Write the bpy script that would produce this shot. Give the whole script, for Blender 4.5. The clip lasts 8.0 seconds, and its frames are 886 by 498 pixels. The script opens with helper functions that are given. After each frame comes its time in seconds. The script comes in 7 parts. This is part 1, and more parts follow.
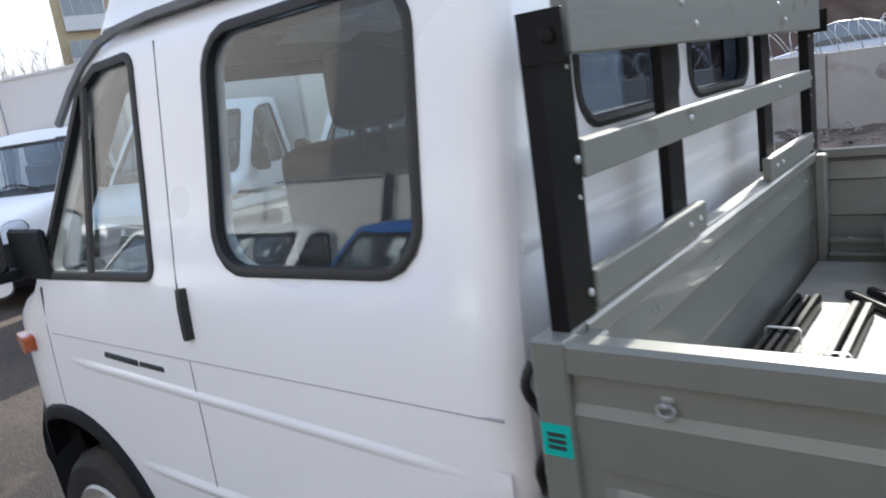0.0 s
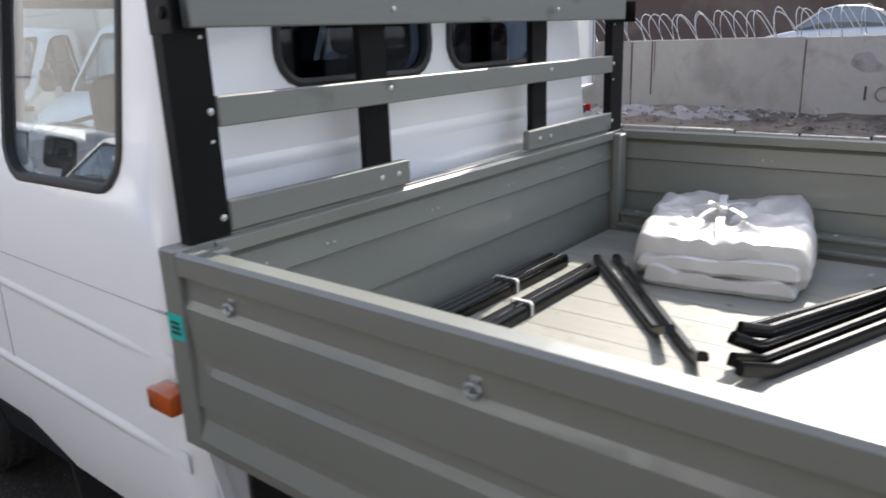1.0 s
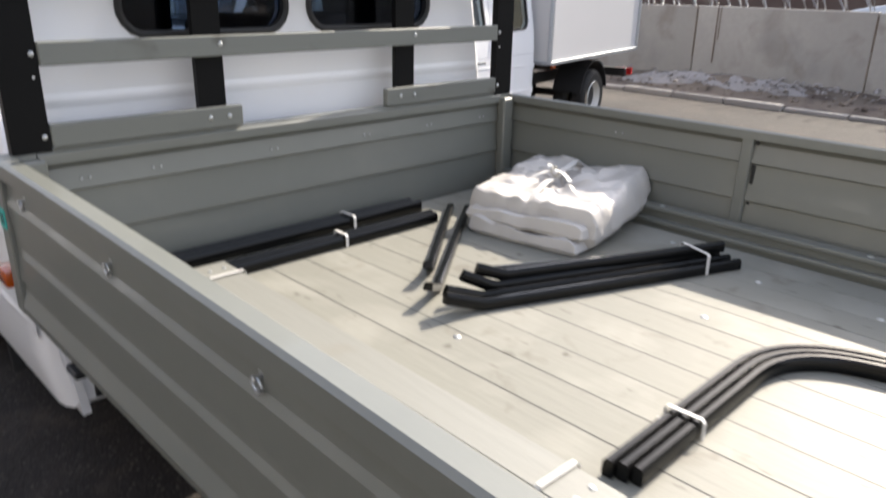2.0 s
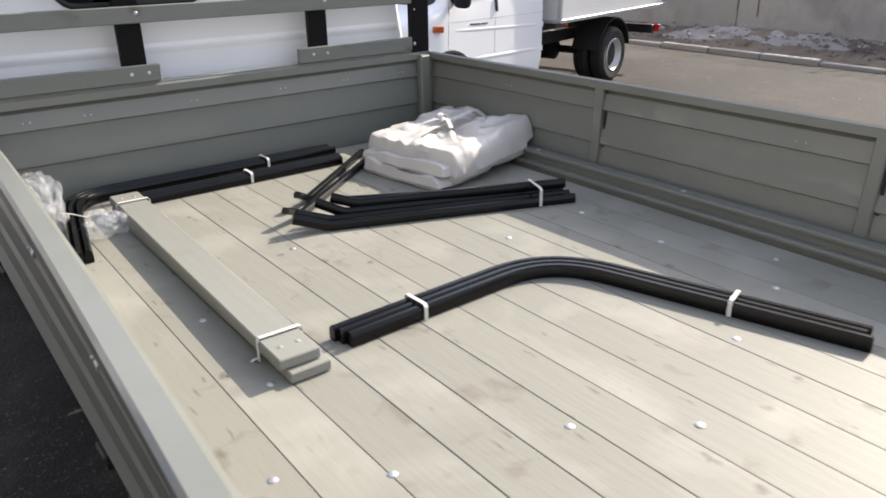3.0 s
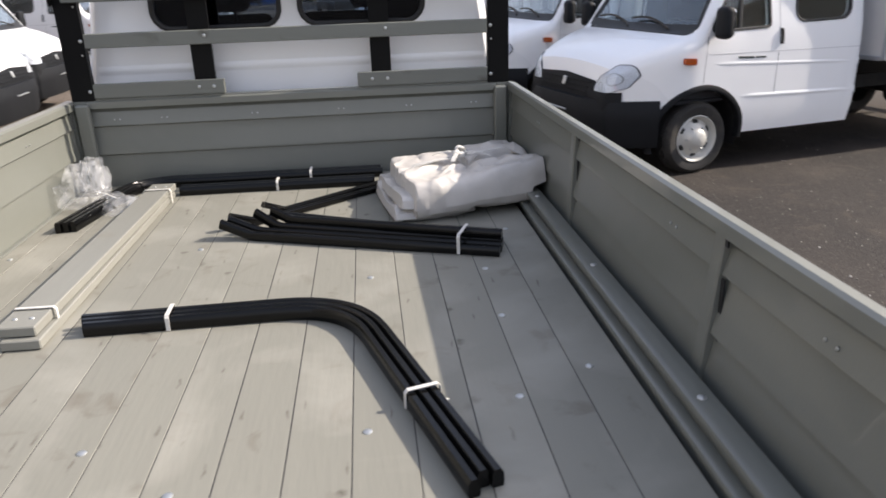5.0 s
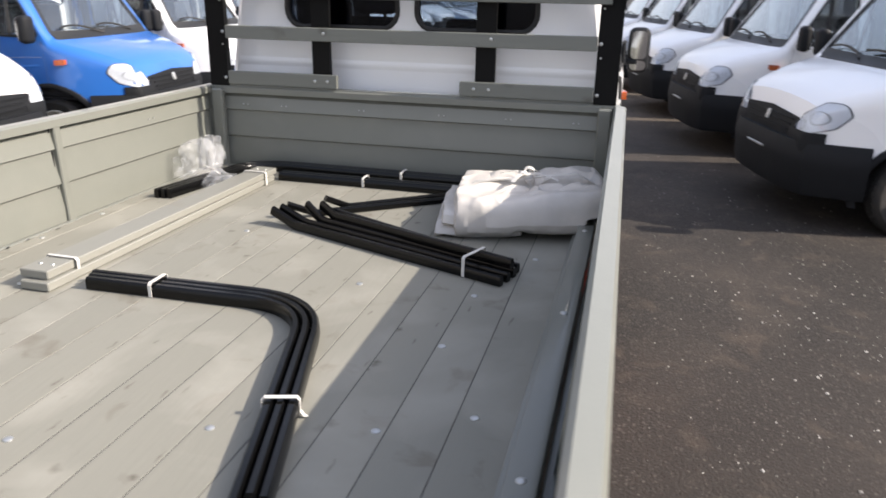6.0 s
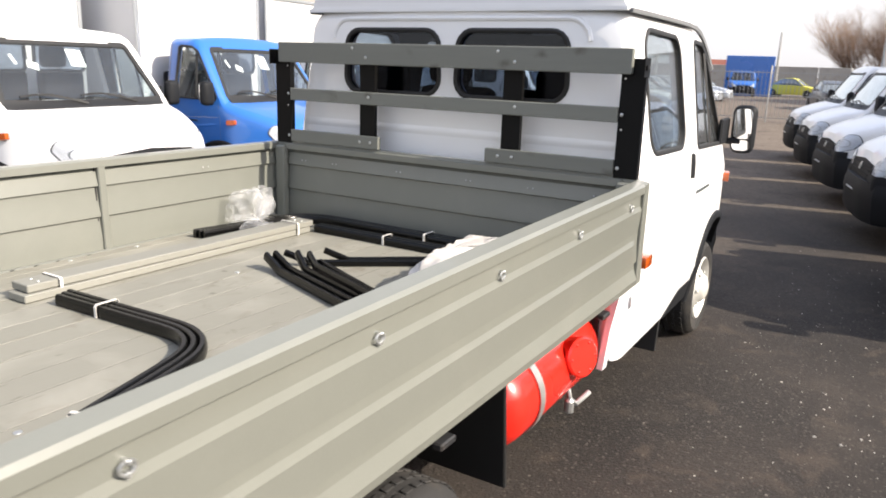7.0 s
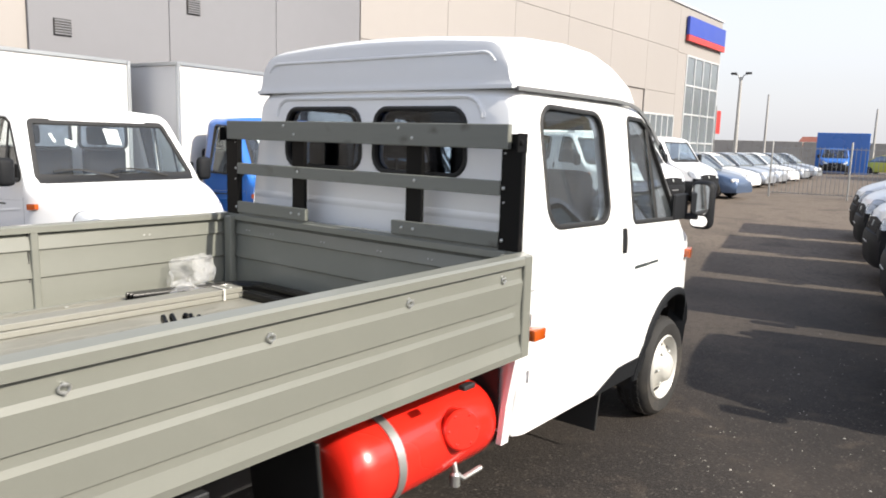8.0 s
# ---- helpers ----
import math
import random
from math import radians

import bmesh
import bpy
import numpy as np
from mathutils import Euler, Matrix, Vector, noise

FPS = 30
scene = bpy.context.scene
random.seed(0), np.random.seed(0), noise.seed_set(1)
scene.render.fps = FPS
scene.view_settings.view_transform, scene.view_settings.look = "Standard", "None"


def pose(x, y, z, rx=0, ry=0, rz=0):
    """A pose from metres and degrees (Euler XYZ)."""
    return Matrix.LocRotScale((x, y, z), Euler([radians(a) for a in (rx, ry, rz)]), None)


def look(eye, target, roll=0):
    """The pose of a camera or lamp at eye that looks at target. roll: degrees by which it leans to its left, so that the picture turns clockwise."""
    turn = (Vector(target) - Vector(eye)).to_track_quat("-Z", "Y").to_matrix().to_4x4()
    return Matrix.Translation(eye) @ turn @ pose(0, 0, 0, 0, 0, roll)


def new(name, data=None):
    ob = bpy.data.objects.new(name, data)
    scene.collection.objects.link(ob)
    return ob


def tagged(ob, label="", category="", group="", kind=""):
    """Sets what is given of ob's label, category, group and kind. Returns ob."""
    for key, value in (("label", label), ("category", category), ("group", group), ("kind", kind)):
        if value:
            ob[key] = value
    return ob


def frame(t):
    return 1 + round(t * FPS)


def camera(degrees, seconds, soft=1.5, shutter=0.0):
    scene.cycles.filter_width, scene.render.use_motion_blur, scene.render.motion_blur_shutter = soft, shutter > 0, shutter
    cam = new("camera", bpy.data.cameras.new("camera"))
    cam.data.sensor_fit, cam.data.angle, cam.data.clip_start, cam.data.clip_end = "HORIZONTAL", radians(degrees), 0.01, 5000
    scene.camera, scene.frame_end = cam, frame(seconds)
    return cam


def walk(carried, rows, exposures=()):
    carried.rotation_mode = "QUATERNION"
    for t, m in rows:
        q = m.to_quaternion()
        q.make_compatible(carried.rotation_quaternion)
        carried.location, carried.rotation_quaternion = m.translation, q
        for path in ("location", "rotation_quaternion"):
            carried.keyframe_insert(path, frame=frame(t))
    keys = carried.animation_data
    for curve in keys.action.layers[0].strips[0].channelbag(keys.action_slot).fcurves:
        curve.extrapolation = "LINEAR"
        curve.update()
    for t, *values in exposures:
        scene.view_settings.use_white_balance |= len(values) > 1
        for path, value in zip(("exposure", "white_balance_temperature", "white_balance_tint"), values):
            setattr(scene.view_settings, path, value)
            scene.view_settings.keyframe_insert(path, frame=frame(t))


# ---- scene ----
cam = camera(62.4, 8.0, 1.7, 0.3)
PATH = [
    (0, (-1.965, -0.586, 1.793), (-0.428, 0.626, 1.38), -8.4),
    (0.5, (-1.934, -0.912, 1.761), (-0.421, 0.29, 1.247), -4.9),
    (1, (-1.79, -1.347, 1.793), (-0.297, -0.142, 1.23), -2.2),
    (1.5, (-1.609, -1.739, 1.868), (-0.158, -0.456, 1.369), 0.1),
    (2, (-1.5, -2.213, 1.855), (-0.19, -0.865, 1.17), 1.1),
    (2.1, (-1.488, -2.283, 1.86), (-0.212, -0.93, 1.127), 1.8),
    (3.3, (-1.1, -3.233, 1.911), (-0.111, -1.685, 1.121), -3.8),
    (3.5, (-0.985, -3.331, 1.908), (-0.158, -1.678, 1.143), -5.7),
    (4, (-0.543, -3.511, 1.872), (0.063, -1.752, 1.139), -7.0),
    (4.1, (-0.475, -3.528, 1.873), (0.131, -1.769, 1.138), -7.5),
    (4.2, (-0.368, -3.571, 1.868), (0.203, -1.811, 1.108), -6.6),
    (5.5, (0.684, -3.481, 1.882), (0.554, -1.603, 1.209), -1.0),
    (6, (1.075, -3.39, 1.875), (0.609, -1.564, 1.204), 1.0),
    (6.5, (1.441, -3.198, 1.852), (0.68, -1.443, 1.269), 3.6),
    (7, (1.864, -3.031, 1.839), (0.869, -1.368, 1.349), 1.9),
    (7.5, (2.244, -2.849, 1.851), (1.108, -1.25, 1.461), 2.9),
    (8, (2.604, -2.605, 1.854), (1.384, -1.048, 1.558), 1.7),
]
EXPOSURE = [(0.0, 1.65, 6040, 9), (1.0, 1.6, 6250, 11), (1.5, 1.64, 6400, 11), (2.0, 1.62, 6600, 12), (3.5, 1.33, 6550, 12), (4.0, 1.2, 6600, 13), (5.5, 1.2, 6500, 14), (6.5, 1.48, 6600, 13), (7.0, 1.44, 6650, 12), (8.0, 1.17, 6500, 10)]
walk(cam, [(t, look(eye, target, roll)) for t, eye, target, roll in PATH], EXPOSURE)

# ---- light ----
SUN_AZ, SUN_EL = radians(6), radians(34.5)
SUN_DIR = Vector((math.cos(SUN_EL) * math.cos(SUN_AZ), math.cos(SUN_EL) * math.sin(SUN_AZ), math.sin(SUN_EL)))
world = bpy.data.worlds.new("sky")
scene.world = world
world.use_nodes = True
wn = world.node_tree
sky = wn.nodes.new("ShaderNodeTexSky")
sky.sky_type = "NISHITA"
sky.sun_disc = False
sky.sun_elevation = SUN_EL
sky.sun_rotation = math.pi / 2 - SUN_AZ
sky.air_density, sky.dust_density, sky.ozone_density = 1.0, 2.0, 1.5
haze = wn.nodes.new("ShaderNodeHueSaturation")
over = wn.nodes.new("ShaderNodeTexCoord")
split = wn.nodes.new("ShaderNodeSeparateXYZ")
pale, veil, milk = wn.nodes.new("ShaderNodeMapRange"), wn.nodes.new("ShaderNodeMapRange"), wn.nodes.new("ShaderNodeMix")
milk.data_type = "RGBA"
milk.inputs[7].default_value = (2.45, 2.45, 2.56, 1)
wn.links.new(over.outputs["Generated"], split.inputs[0])
for node, a, b in ((pale, 0.28, 0.80), (veil, 0.86, 0.26)):  # a pale hazy horizon
    node.inputs[1].default_value, node.inputs[2].default_value = 0.0, 0.45
    node.inputs[3].default_value, node.inputs[4].default_value = a, b
    wn.links.new(split.outputs["Z"], node.inputs[0])
wn.links.new(pale.outputs[0], haze.inputs["Saturation"])
wn.links.new(veil.outputs[0], milk.inputs[0])
wn.links.new(haze.outputs[0], milk.inputs[6])
wn.links.new(sky.outputs[0], haze.inputs["Color"])
wn.links.new(milk.outputs[2], wn.nodes["Background"].inputs[0])
wn.nodes["Background"].inputs[1].default_value = 0.150
sun = new("sun", bpy.data.lights.new("sun", "SUN"))
sun.data.energy, sun.data.angle, sun.data.color = 3.15, radians(0.6), (1.0, 0.92, 0.79)
sun.matrix_world = look(SUN_DIR * 50, (0, 0, 0))


# ---- materials ----
def material(name, colour, rough=0.5, metal=0.0, vary=0.12, scale=6.0, bump=0.0, bump_scale=60.0, coat=0.0,
             other=None, mask_scale=2.0, mask=(0.5, 0.7), stretch=(1, 1, 1), per_object=0.0, spec=0.5, per_island=0.0):
    """A principled material with colour variation at two scales, an optional second tone in patches, and fine relief."""
    m = bpy.data.materials.new(name)
    m.use_nodes = True
    nt = m.node_tree
    nd, ln = nt.nodes, nt.links
    b = nd["Principled BSDF"]
    tex = nd.new("ShaderNodeTexCoord")
    mp = nd.new("ShaderNodeMapping")
    mp.inputs["Scale"].default_value = stretch
    ln.new(tex.outputs["Object"], mp.inputs[0])

    def noise_tex(s, d=4.0):
        n = nd.new("ShaderNodeTexNoise")
        n.inputs["Scale"].default_value, n.inputs["Detail"].default_value = s, d
        ln.new(mp.outputs[0], n.inputs["Vector"])
        return n

    def mix(fac, a, c):
        x = nd.new("ShaderNodeMix")
        x.data_type = "RGBA"
        for sock, v in ((x.inputs[0], fac), (x.inputs[6], a), (x.inputs[7], c)):
            if isinstance(v, (tuple, list)):
                sock.default_value = (*v[:3], 1)
            elif isinstance(v, (int, float)):
                sock.default_value = v
            else:
                ln.new(v, sock)
        return x.outputs[2]

    def ramp(src, lo, hi):
        r = nd.new("ShaderNodeMapRange")
        r.inputs[1].default_value, r.inputs[2].default_value = lo, hi
        ln.new(src, r.inputs[0])
        return r.outputs[0]

    big, fine = noise_tex(scale * 0.2, 3.0), noise_tex(scale * 4, 6.0)
    dark = tuple(c * (1 - vary) for c in colour)
    light = tuple(min(1, c * (1 + vary)) for c in colour)
    col = mix(ramp(big.outputs[0], 0.3, 0.7), dark, light)
    col = mix(ramp(fine.outputs[0], 0.25, 0.75), mix(0.5, col, dark), col)
    if other:
        patch = noise_tex(mask_scale, 8.0)
        col = mix(ramp(patch.outputs[0], *mask), col, other)
    if per_object or per_island:
        if per_object:
            rnd = nd.new("ShaderNodeObjectInfo").outputs["Random"]
        else:
            rnd = nd.new("ShaderNodeNewGeometry").outputs["Random Per Island"]
        k = per_object or per_island
        hsv = nd.new("ShaderNodeHueSaturation")
        r = nd.new("ShaderNodeMapRange")
        r.inputs[3].default_value, r.inputs[4].default_value = 1 - k, 1 + k
        ln.new(rnd, r.inputs[0])
        ln.new(r.outputs[0], hsv.inputs["Value"])
        ln.new(col, hsv.inputs["Color"])
        col = hsv.outputs[0]
    ln.new(col, b.inputs["Base Color"])
    rr = nd.new("ShaderNodeMapRange")
    rr.inputs[3].default_value, rr.inputs[4].default_value = max(0, rough - 0.07), min(1, rough + 0.09)
    ln.new(big.outputs[0], rr.inputs[0])
    ln.new(rr.outputs[0], b.inputs["Roughness"])
    b.inputs["Metallic"].default_value = metal
    b.inputs["Coat Weight"].default_value = coat
    b.inputs["Coat Roughness"].default_value = 0.05
    b.inputs["Specular IOR Level"].default_value = spec
    if bump:
        bp = nd.new("ShaderNodeBump")
        bp.inputs["Strength"].default_value, bp.inputs["Distance"].default_value = bump, 0.01
        ln.new(noise_tex(bump_scale, 5.0).outputs[0], bp.inputs["Height"])
        ln.new(bp.outputs[0], b.inputs["Normal"])
    return m


def glass_material(name, tint=(0.85, 0.9, 0.88), clear=0.85, rough=0.02, base=0.03, dust=0.0, steep=0.6):
    """Window glass: mostly clear, with the mirror reflection that its slope gives and a film of dust."""
    m = bpy.data.materials.new(name)
    m.use_nodes = True
    nt = m.node_tree
    nd, ln = nt.nodes, nt.links
    nd.remove(nd["Principled BSDF"])
    tr, gl, mx, lw, pw, ma = (nd.new(k) for k in ("ShaderNodeBsdfTransparent", "ShaderNodeBsdfGlossy", "ShaderNodeMixShader", "ShaderNodeLayerWeight", "ShaderNodeMath", "ShaderNodeMath"))
    tr.inputs[0].default_value = (*[c * clear for c in tint], 1)
    gl.inputs["Color"].default_value = (0.9, 0.93, 0.95, 1)
    gl.inputs["Roughness"].default_value = rough
    lw.inputs[0].default_value = 0.5
    pw.operation, pw.inputs[1].default_value = "POWER", 4.0
    ma.operation, ma.inputs[1].default_value, ma.inputs[2].default_value = "MULTIPLY_ADD", steep, base
    ln.new(lw.outputs["Facing"], pw.inputs[0])
    ln.new(pw.outputs[0], ma.inputs[0])
    ln.new(ma.outputs[0], mx.inputs[0])
    ln.new(tr.outputs[0], mx.inputs[1])
    ln.new(gl.outputs[0], mx.inputs[2])
    if dust:
        df, dm, no, mr = (nd.new(k) for k in ("ShaderNodeBsdfDiffuse", "ShaderNodeMixShader", "ShaderNodeTexNoise", "ShaderNodeMapRange"))
        df.inputs[0].default_value = (0.62, 0.60, 0.57, 1)
        no.inputs["Scale"].default_value, no.inputs["Detail"].default_value = 5.0, 5.0
        mr.inputs[3].default_value, mr.inputs[4].default_value = dust * 0.5, dust * 1.5
        ln.new(no.outputs[0], mr.inputs[0])
        ln.new(mr.outputs[0], dm.inputs[0])
        ln.new(mx.outputs[0], dm.inputs[1])
        ln.new(df.outputs[0], dm.inputs[2])
        mx = dm
    ln.new(mx.outputs[0], nd["Material Output"].inputs[0])
    return m


def film_material(name, tint, amount, rough=0.25):
    """Thin plastic film: part see-through, part milky and shiny."""
    m = bpy.data.materials.new(name)
    m.use_nodes = True
    nt = m.node_tree
    nd, ln = nt.nodes, nt.links
    b = nd["Principled BSDF"]
    b.inputs["Base Color"].default_value = (*tint, 1)
    b.inputs["Roughness"].default_value = rough
    n = nd.new("ShaderNodeTexNoise")
    n.inputs["Scale"].default_value, n.inputs["Detail"].default_value = 18, 4
    bp = nd.new("ShaderNodeBump")
    bp.inputs["Strength"].default_value, bp.inputs["Distance"].default_value = 0.2, 0.012
    ln.new(n.outputs[0], bp.inputs["Height"])
    ln.new(bp.outputs[0], b.inputs["Normal"])
    r = nd.new("ShaderNodeMapRange")
    r.inputs[3].default_value, r.inputs[4].default_value = max(0.0, amount - 0.25), amount + 0.25
    ln.new(n.outputs[0], r.inputs[0])
    ln.new(r.outputs[0], b.inputs["Alpha"])
    return m


WHITE = material("white_car_paint", (0.85, 0.855, 0.86), 0.28, vary=0.03, scale=2, coat=0.5)
WHITE_CAP = material("white_plastic_roof", (0.76, 0.765, 0.77), 0.38, vary=0.03, scale=2, coat=0.25, bump=0.03, bump_scale=14)
BLUE = material("blue_car_paint", (0.022, 0.135, 0.47), 0.28, vary=0.05, scale=2, coat=0.6)
SILVER = material("silver_car_paint", (0.42, 0.45, 0.49), 0.3, metal=0.5, vary=0.05, coat=0.6)
SLATE = material("dark_blue_car_paint", (0.07, 0.11, 0.19), 0.3, metal=0.3, vary=0.05, coat=0.6)
GRAPHITE = material("graphite_car_paint", (0.045, 0.047, 0.05), 0.32, metal=0.2, vary=0.05, coat=0.5)
BED = material("grey_green_steel_paint", (0.168, 0.173, 0.151), 0.38, vary=0.05, scale=5, bump=0.03, bump_scale=120, coat=0.35)
RAIL = material("grey_painted_timber", (0.166, 0.172, 0.151), 0.5, vary=0.10, scale=9, bump=0.10, bump_scale=50, stretch=(0.12, 1, 1),
                other=(0.12, 0.115, 0.095), mask_scale=7.0, mask=(0.61, 0.71), per_object=0.06)
PLANK = material("grey_painted_floor_plank", (0.236, 0.230, 0.195), 0.56, vary=0.07, scale=7, bump=0.12, bump_scale=45, stretch=(1, 0.13, 1),
                 other=(0.17, 0.155, 0.125), mask_scale=9.0, mask=(0.68, 0.80), per_object=0.03, spec=0.2)
STACK = material("grey_painted_loose_board", (0.222, 0.219, 0.192), 0.5, vary=0.06, scale=7, bump=0.1, bump_scale=45, stretch=(1, 0.13, 1), per_object=0.04)
BLACK = material("black_gloss_steel_paint", (0.006, 0.006, 0.006), 0.42, vary=0.2, scale=8, bump=0.05, bump_scale=90, other=(0.022, 0.020, 0.018), mask_scale=6, mask=(0.66, 0.8), spec=0.13)
TUBE = material("black_painted_tube", (0.0035, 0.0035, 0.0035), 0.20, vary=0.2, scale=10, bump=0.03, bump_scale=60, per_object=0.2, spec=0.26)
RUBBER = material("black_rubber_seal", (0.012, 0.012, 0.012), 0.55, vary=0.2, scale=10)
PLASTIC = material("dark_grey_bumper_plastic", (0.011, 0.012, 0.014), 0.6, vary=0.12, scale=8, bump=0.06, bump_scale=200, spec=0.19)
TYRE = material("tyre_rubber", (0.022, 0.021, 0.020), 0.8, vary=0.25, scale=14, bump=0.2, bump_scale=80, other=(0.06, 0.052, 0.042), mask_scale=5, mask=(0.55, 0.75))
RIM = material("silver_white_wheel_paint", (0.56, 0.55, 0.51), 0.4, metal=0.15, vary=0.08, scale=10, bump=0.03)
ZINC = material("galvanised_steel", (0.52, 0.53, 0.52), 0.4, metal=0.8, vary=0.15, scale=30)
MIRROR = material("mirror_glass", (0.9, 0.9, 0.9), 0.01, metal=1.0, vary=0.0)
MIRROR.node_tree.nodes["Principled BSDF"].inputs["Roughness"].default_value = 0.02
AMBER = material("amber_lens", (0.42, 0.075, 0.007), 0.15, vary=0.12, scale=40, coat=0.6, bump=0.15, bump_scale=160)
REDLENS = material("red_lens", (0.55, 0.02, 0.02), 0.2, vary=0.1, scale=30, coat=0.5)
TANK = material("red_tank_paint", (0.72, 0.022, 0.012), 0.25, vary=0.05, scale=4, coat=0.5, bump=0.02, bump_scale=30)
LAMP = material("headlamp_reflector", (0.92, 0.92, 0.92), 0.32, vary=0.30, scale=24, bump=0.45, bump_scale=26)
CABIN = material("dark_cabin_trim", (0.028, 0.029, 0.033), 0.65, vary=0.15, scale=10, bump=0.1, spec=0.2)
CABIN_LIGHT = material("grey_cabin_trim", (0.14, 0.145, 0.15), 0.7, vary=0.1, scale=10, bump=0.1)
LINING = material("grey_cabin_lining", (0.055, 0.057, 0.06), 0.75, vary=0.1, scale=10, bump=0.1, spec=0.2)
SEAT = material("black_seat_cloth", (0.012, 0.012, 0.015), 0.95, vary=0.2, scale=30, bump=0.05, bump_scale=60, spec=0.06)
SEAT_BLUE = material("blue_seat_cloth", (0.012, 0.06, 0.26), 0.9, vary=0.15, scale=30, bump=0.12, bump_scale=90, spec=0.1)
PAPER = material("white_paper", (0.82, 0.82, 0.80), 0.8, vary=0.03)
STICKER = material("turquoise_sticker", (0.01, 0.42, 0.36), 0.4, vary=0.04)
INK = material("dark_print", (0.02, 0.03, 0.03), 0.6, vary=0.05)
SACK = material("white_woven_sack", (0.565, 0.533, 0.49), 0.34, vary=0.05, scale=8, bump=0.5, bump_scale=9, other=(0.44, 0.42, 0.39), mask_scale=3, mask=(0.55, 0.75))
STRAP = material("white_tie_tape", (0.62, 0.60, 0.56), 0.5, vary=0.05)
BUBBLE = film_material("clear_bubble_wrap", (0.82, 0.83, 0.84), 0.05, 0.10)
SEAM_SOFT = material("soft_pressed_line", (0.40, 0.40, 0.41), 0.5, vary=0.05)
SEAM = material("shut_line", (0.11, 0.11, 0.115), 0.6, vary=0.1)
CHASSIS = material("black_chassis_paint", (0.015, 0.015, 0.016), 0.6, vary=0.3, scale=8, bump=0.1, other=(0.05, 0.04, 0.03), mask_scale=4, mask=(0.55, 0.75))
BOXSKIN = material("white_box_panel", (0.62, 0.612, 0.605), 0.4, vary=0.03, scale=1.5, bump=0.02, bump_scale=20)
BOXEDGE = material("grey_aluminium_edge", (0.45, 0.47, 0.49), 0.4, metal=0.7, vary=0.06)
ASPHALT = material("worn_asphalt", (0.021, 0.0178, 0.0155), 0.85, vary=0.28, scale=1.6, bump=0.7, bump_scale=75, other=(0.038, 0.031, 0.026), mask_scale=0.55, mask=(0.45, 0.72), spec=0.3)
DIRT = material("dry_dirt", (0.16, 0.125, 0.095), 0.95, vary=0.3, scale=3, bump=0.8, bump_scale=20, other=(0.07, 0.05, 0.04), mask_scale=2.5, mask=(0.5, 0.65))
GRIT = material("pale_grit", (0.28, 0.262, 0.235), 0.9, vary=0.3, scale=20, per_island=0.65)
PALE_CHIP = material("pale_chip", (0.42, 0.40, 0.37), 0.8, vary=0.2, scale=20, per_island=0.5)
CONCRETE = material("weathered_concrete", (0.36, 0.335, 0.30), 0.85, vary=0.14, scale=2.5, bump=0.25, bump_scale=30, other=(0.27, 0.255, 0.235), mask_scale=0.9, mask=(0.55, 0.75), per_object=0.05)
KERB = material("kerb_concrete", (0.30, 0.275, 0.25), 0.85, vary=0.15, scale=5, bump=0.3, bump_scale=40, per_object=0.08)
RUBBLE = material("pale_rubble_and_grit", (0.29, 0.265, 0.25), 0.9, vary=0.22, scale=6, bump=0.8, bump_scale=25, other=(0.20, 0.175, 0.155), mask_scale=4, mask=(0.52, 0.7))
RUST = material("rust_stain", (0.13, 0.085, 0.06), 0.9, vary=0.3, scale=10)
WIRE = material("razor_wire", (0.50, 0.50, 0.50), 0.4, metal=0.6, vary=0.2, scale=20)
GREY_WALL = material("grey_wall_panel", (0.165, 0.166, 0.180), 0.55, vary=0.04, scale=0.8, bump=0.05, bump_scale=8, per_object=0.02)
BEIGE_WALL = material("beige_wall_panel", (0.290, 0.268, 0.253), 0.6, vary=0.03, scale=0.6, bump=0.05, bump_scale=8, per_object=0.015)
BROWN_WALL = material("brown_stained_plaster", (0.105, 0.072, 0.060), 0.9, vary=0.2, scale=0.9, bump=0.2, bump_scale=9, other=(0.16, 0.12, 0.10), mask_scale=0.35, mask=(0.5, 0.75))
YELLOW_WALL = material("yellow_plaster", (0.46, 0.38, 0.24), 0.85, vary=0.1, scale=1.5, bump=0.1, bump_scale=9)
FRAME_METAL = material("pale_window_metal", (0.55, 0.56, 0.57), 0.4, metal=0.3, vary=0.05)
SIGN_BLUE = material("blue_sign_panel", (0.025, 0.055, 0.33), 0.4, vary=0.05)
SIGN_RED = material("red_sign_panel", (0.55, 0.035, 0.03), 0.4, vary=0.05)
FENCE = material("grey_fence_steel", (0.33, 0.33, 0.32), 0.5, metal=0.4, vary=0.1)
BARK = material("bare_twig_bark", (0.25, 0.165, 0.115), 0.9, vary=0.25, scale=4, bump=0.3)
BRICK_RED = material("red_brown_roof", (0.22, 0.075, 0.05), 0.8, vary=0.15, scale=2)
POLE = material("pole_concrete", (0.38, 0.37, 0.35), 0.8, vary=0.1, scale=3, bump=0.1)
YELLOW = material("yellow_paint", (0.55, 0.50, 0.06), 0.5, vary=0.08)
GLASS = glass_material("window_glass", (0.92, 0.97, 0.98), 0.93, base=0.04, dust=0.018, steep=1.4)
DARKGLASS = glass_material("tinted_window_glass", (0.55, 0.60, 0.68), 0.85, steep=0.28)
BUILDGLASS = material("reflecting_building_glass", (0.22, 0.25, 0.27), 0.12, metal=0.3, vary=0.2, scale=0.5)
LENS = glass_material("lamp_lens", (0.95, 0.97, 1.0), 0.95, 0.01)



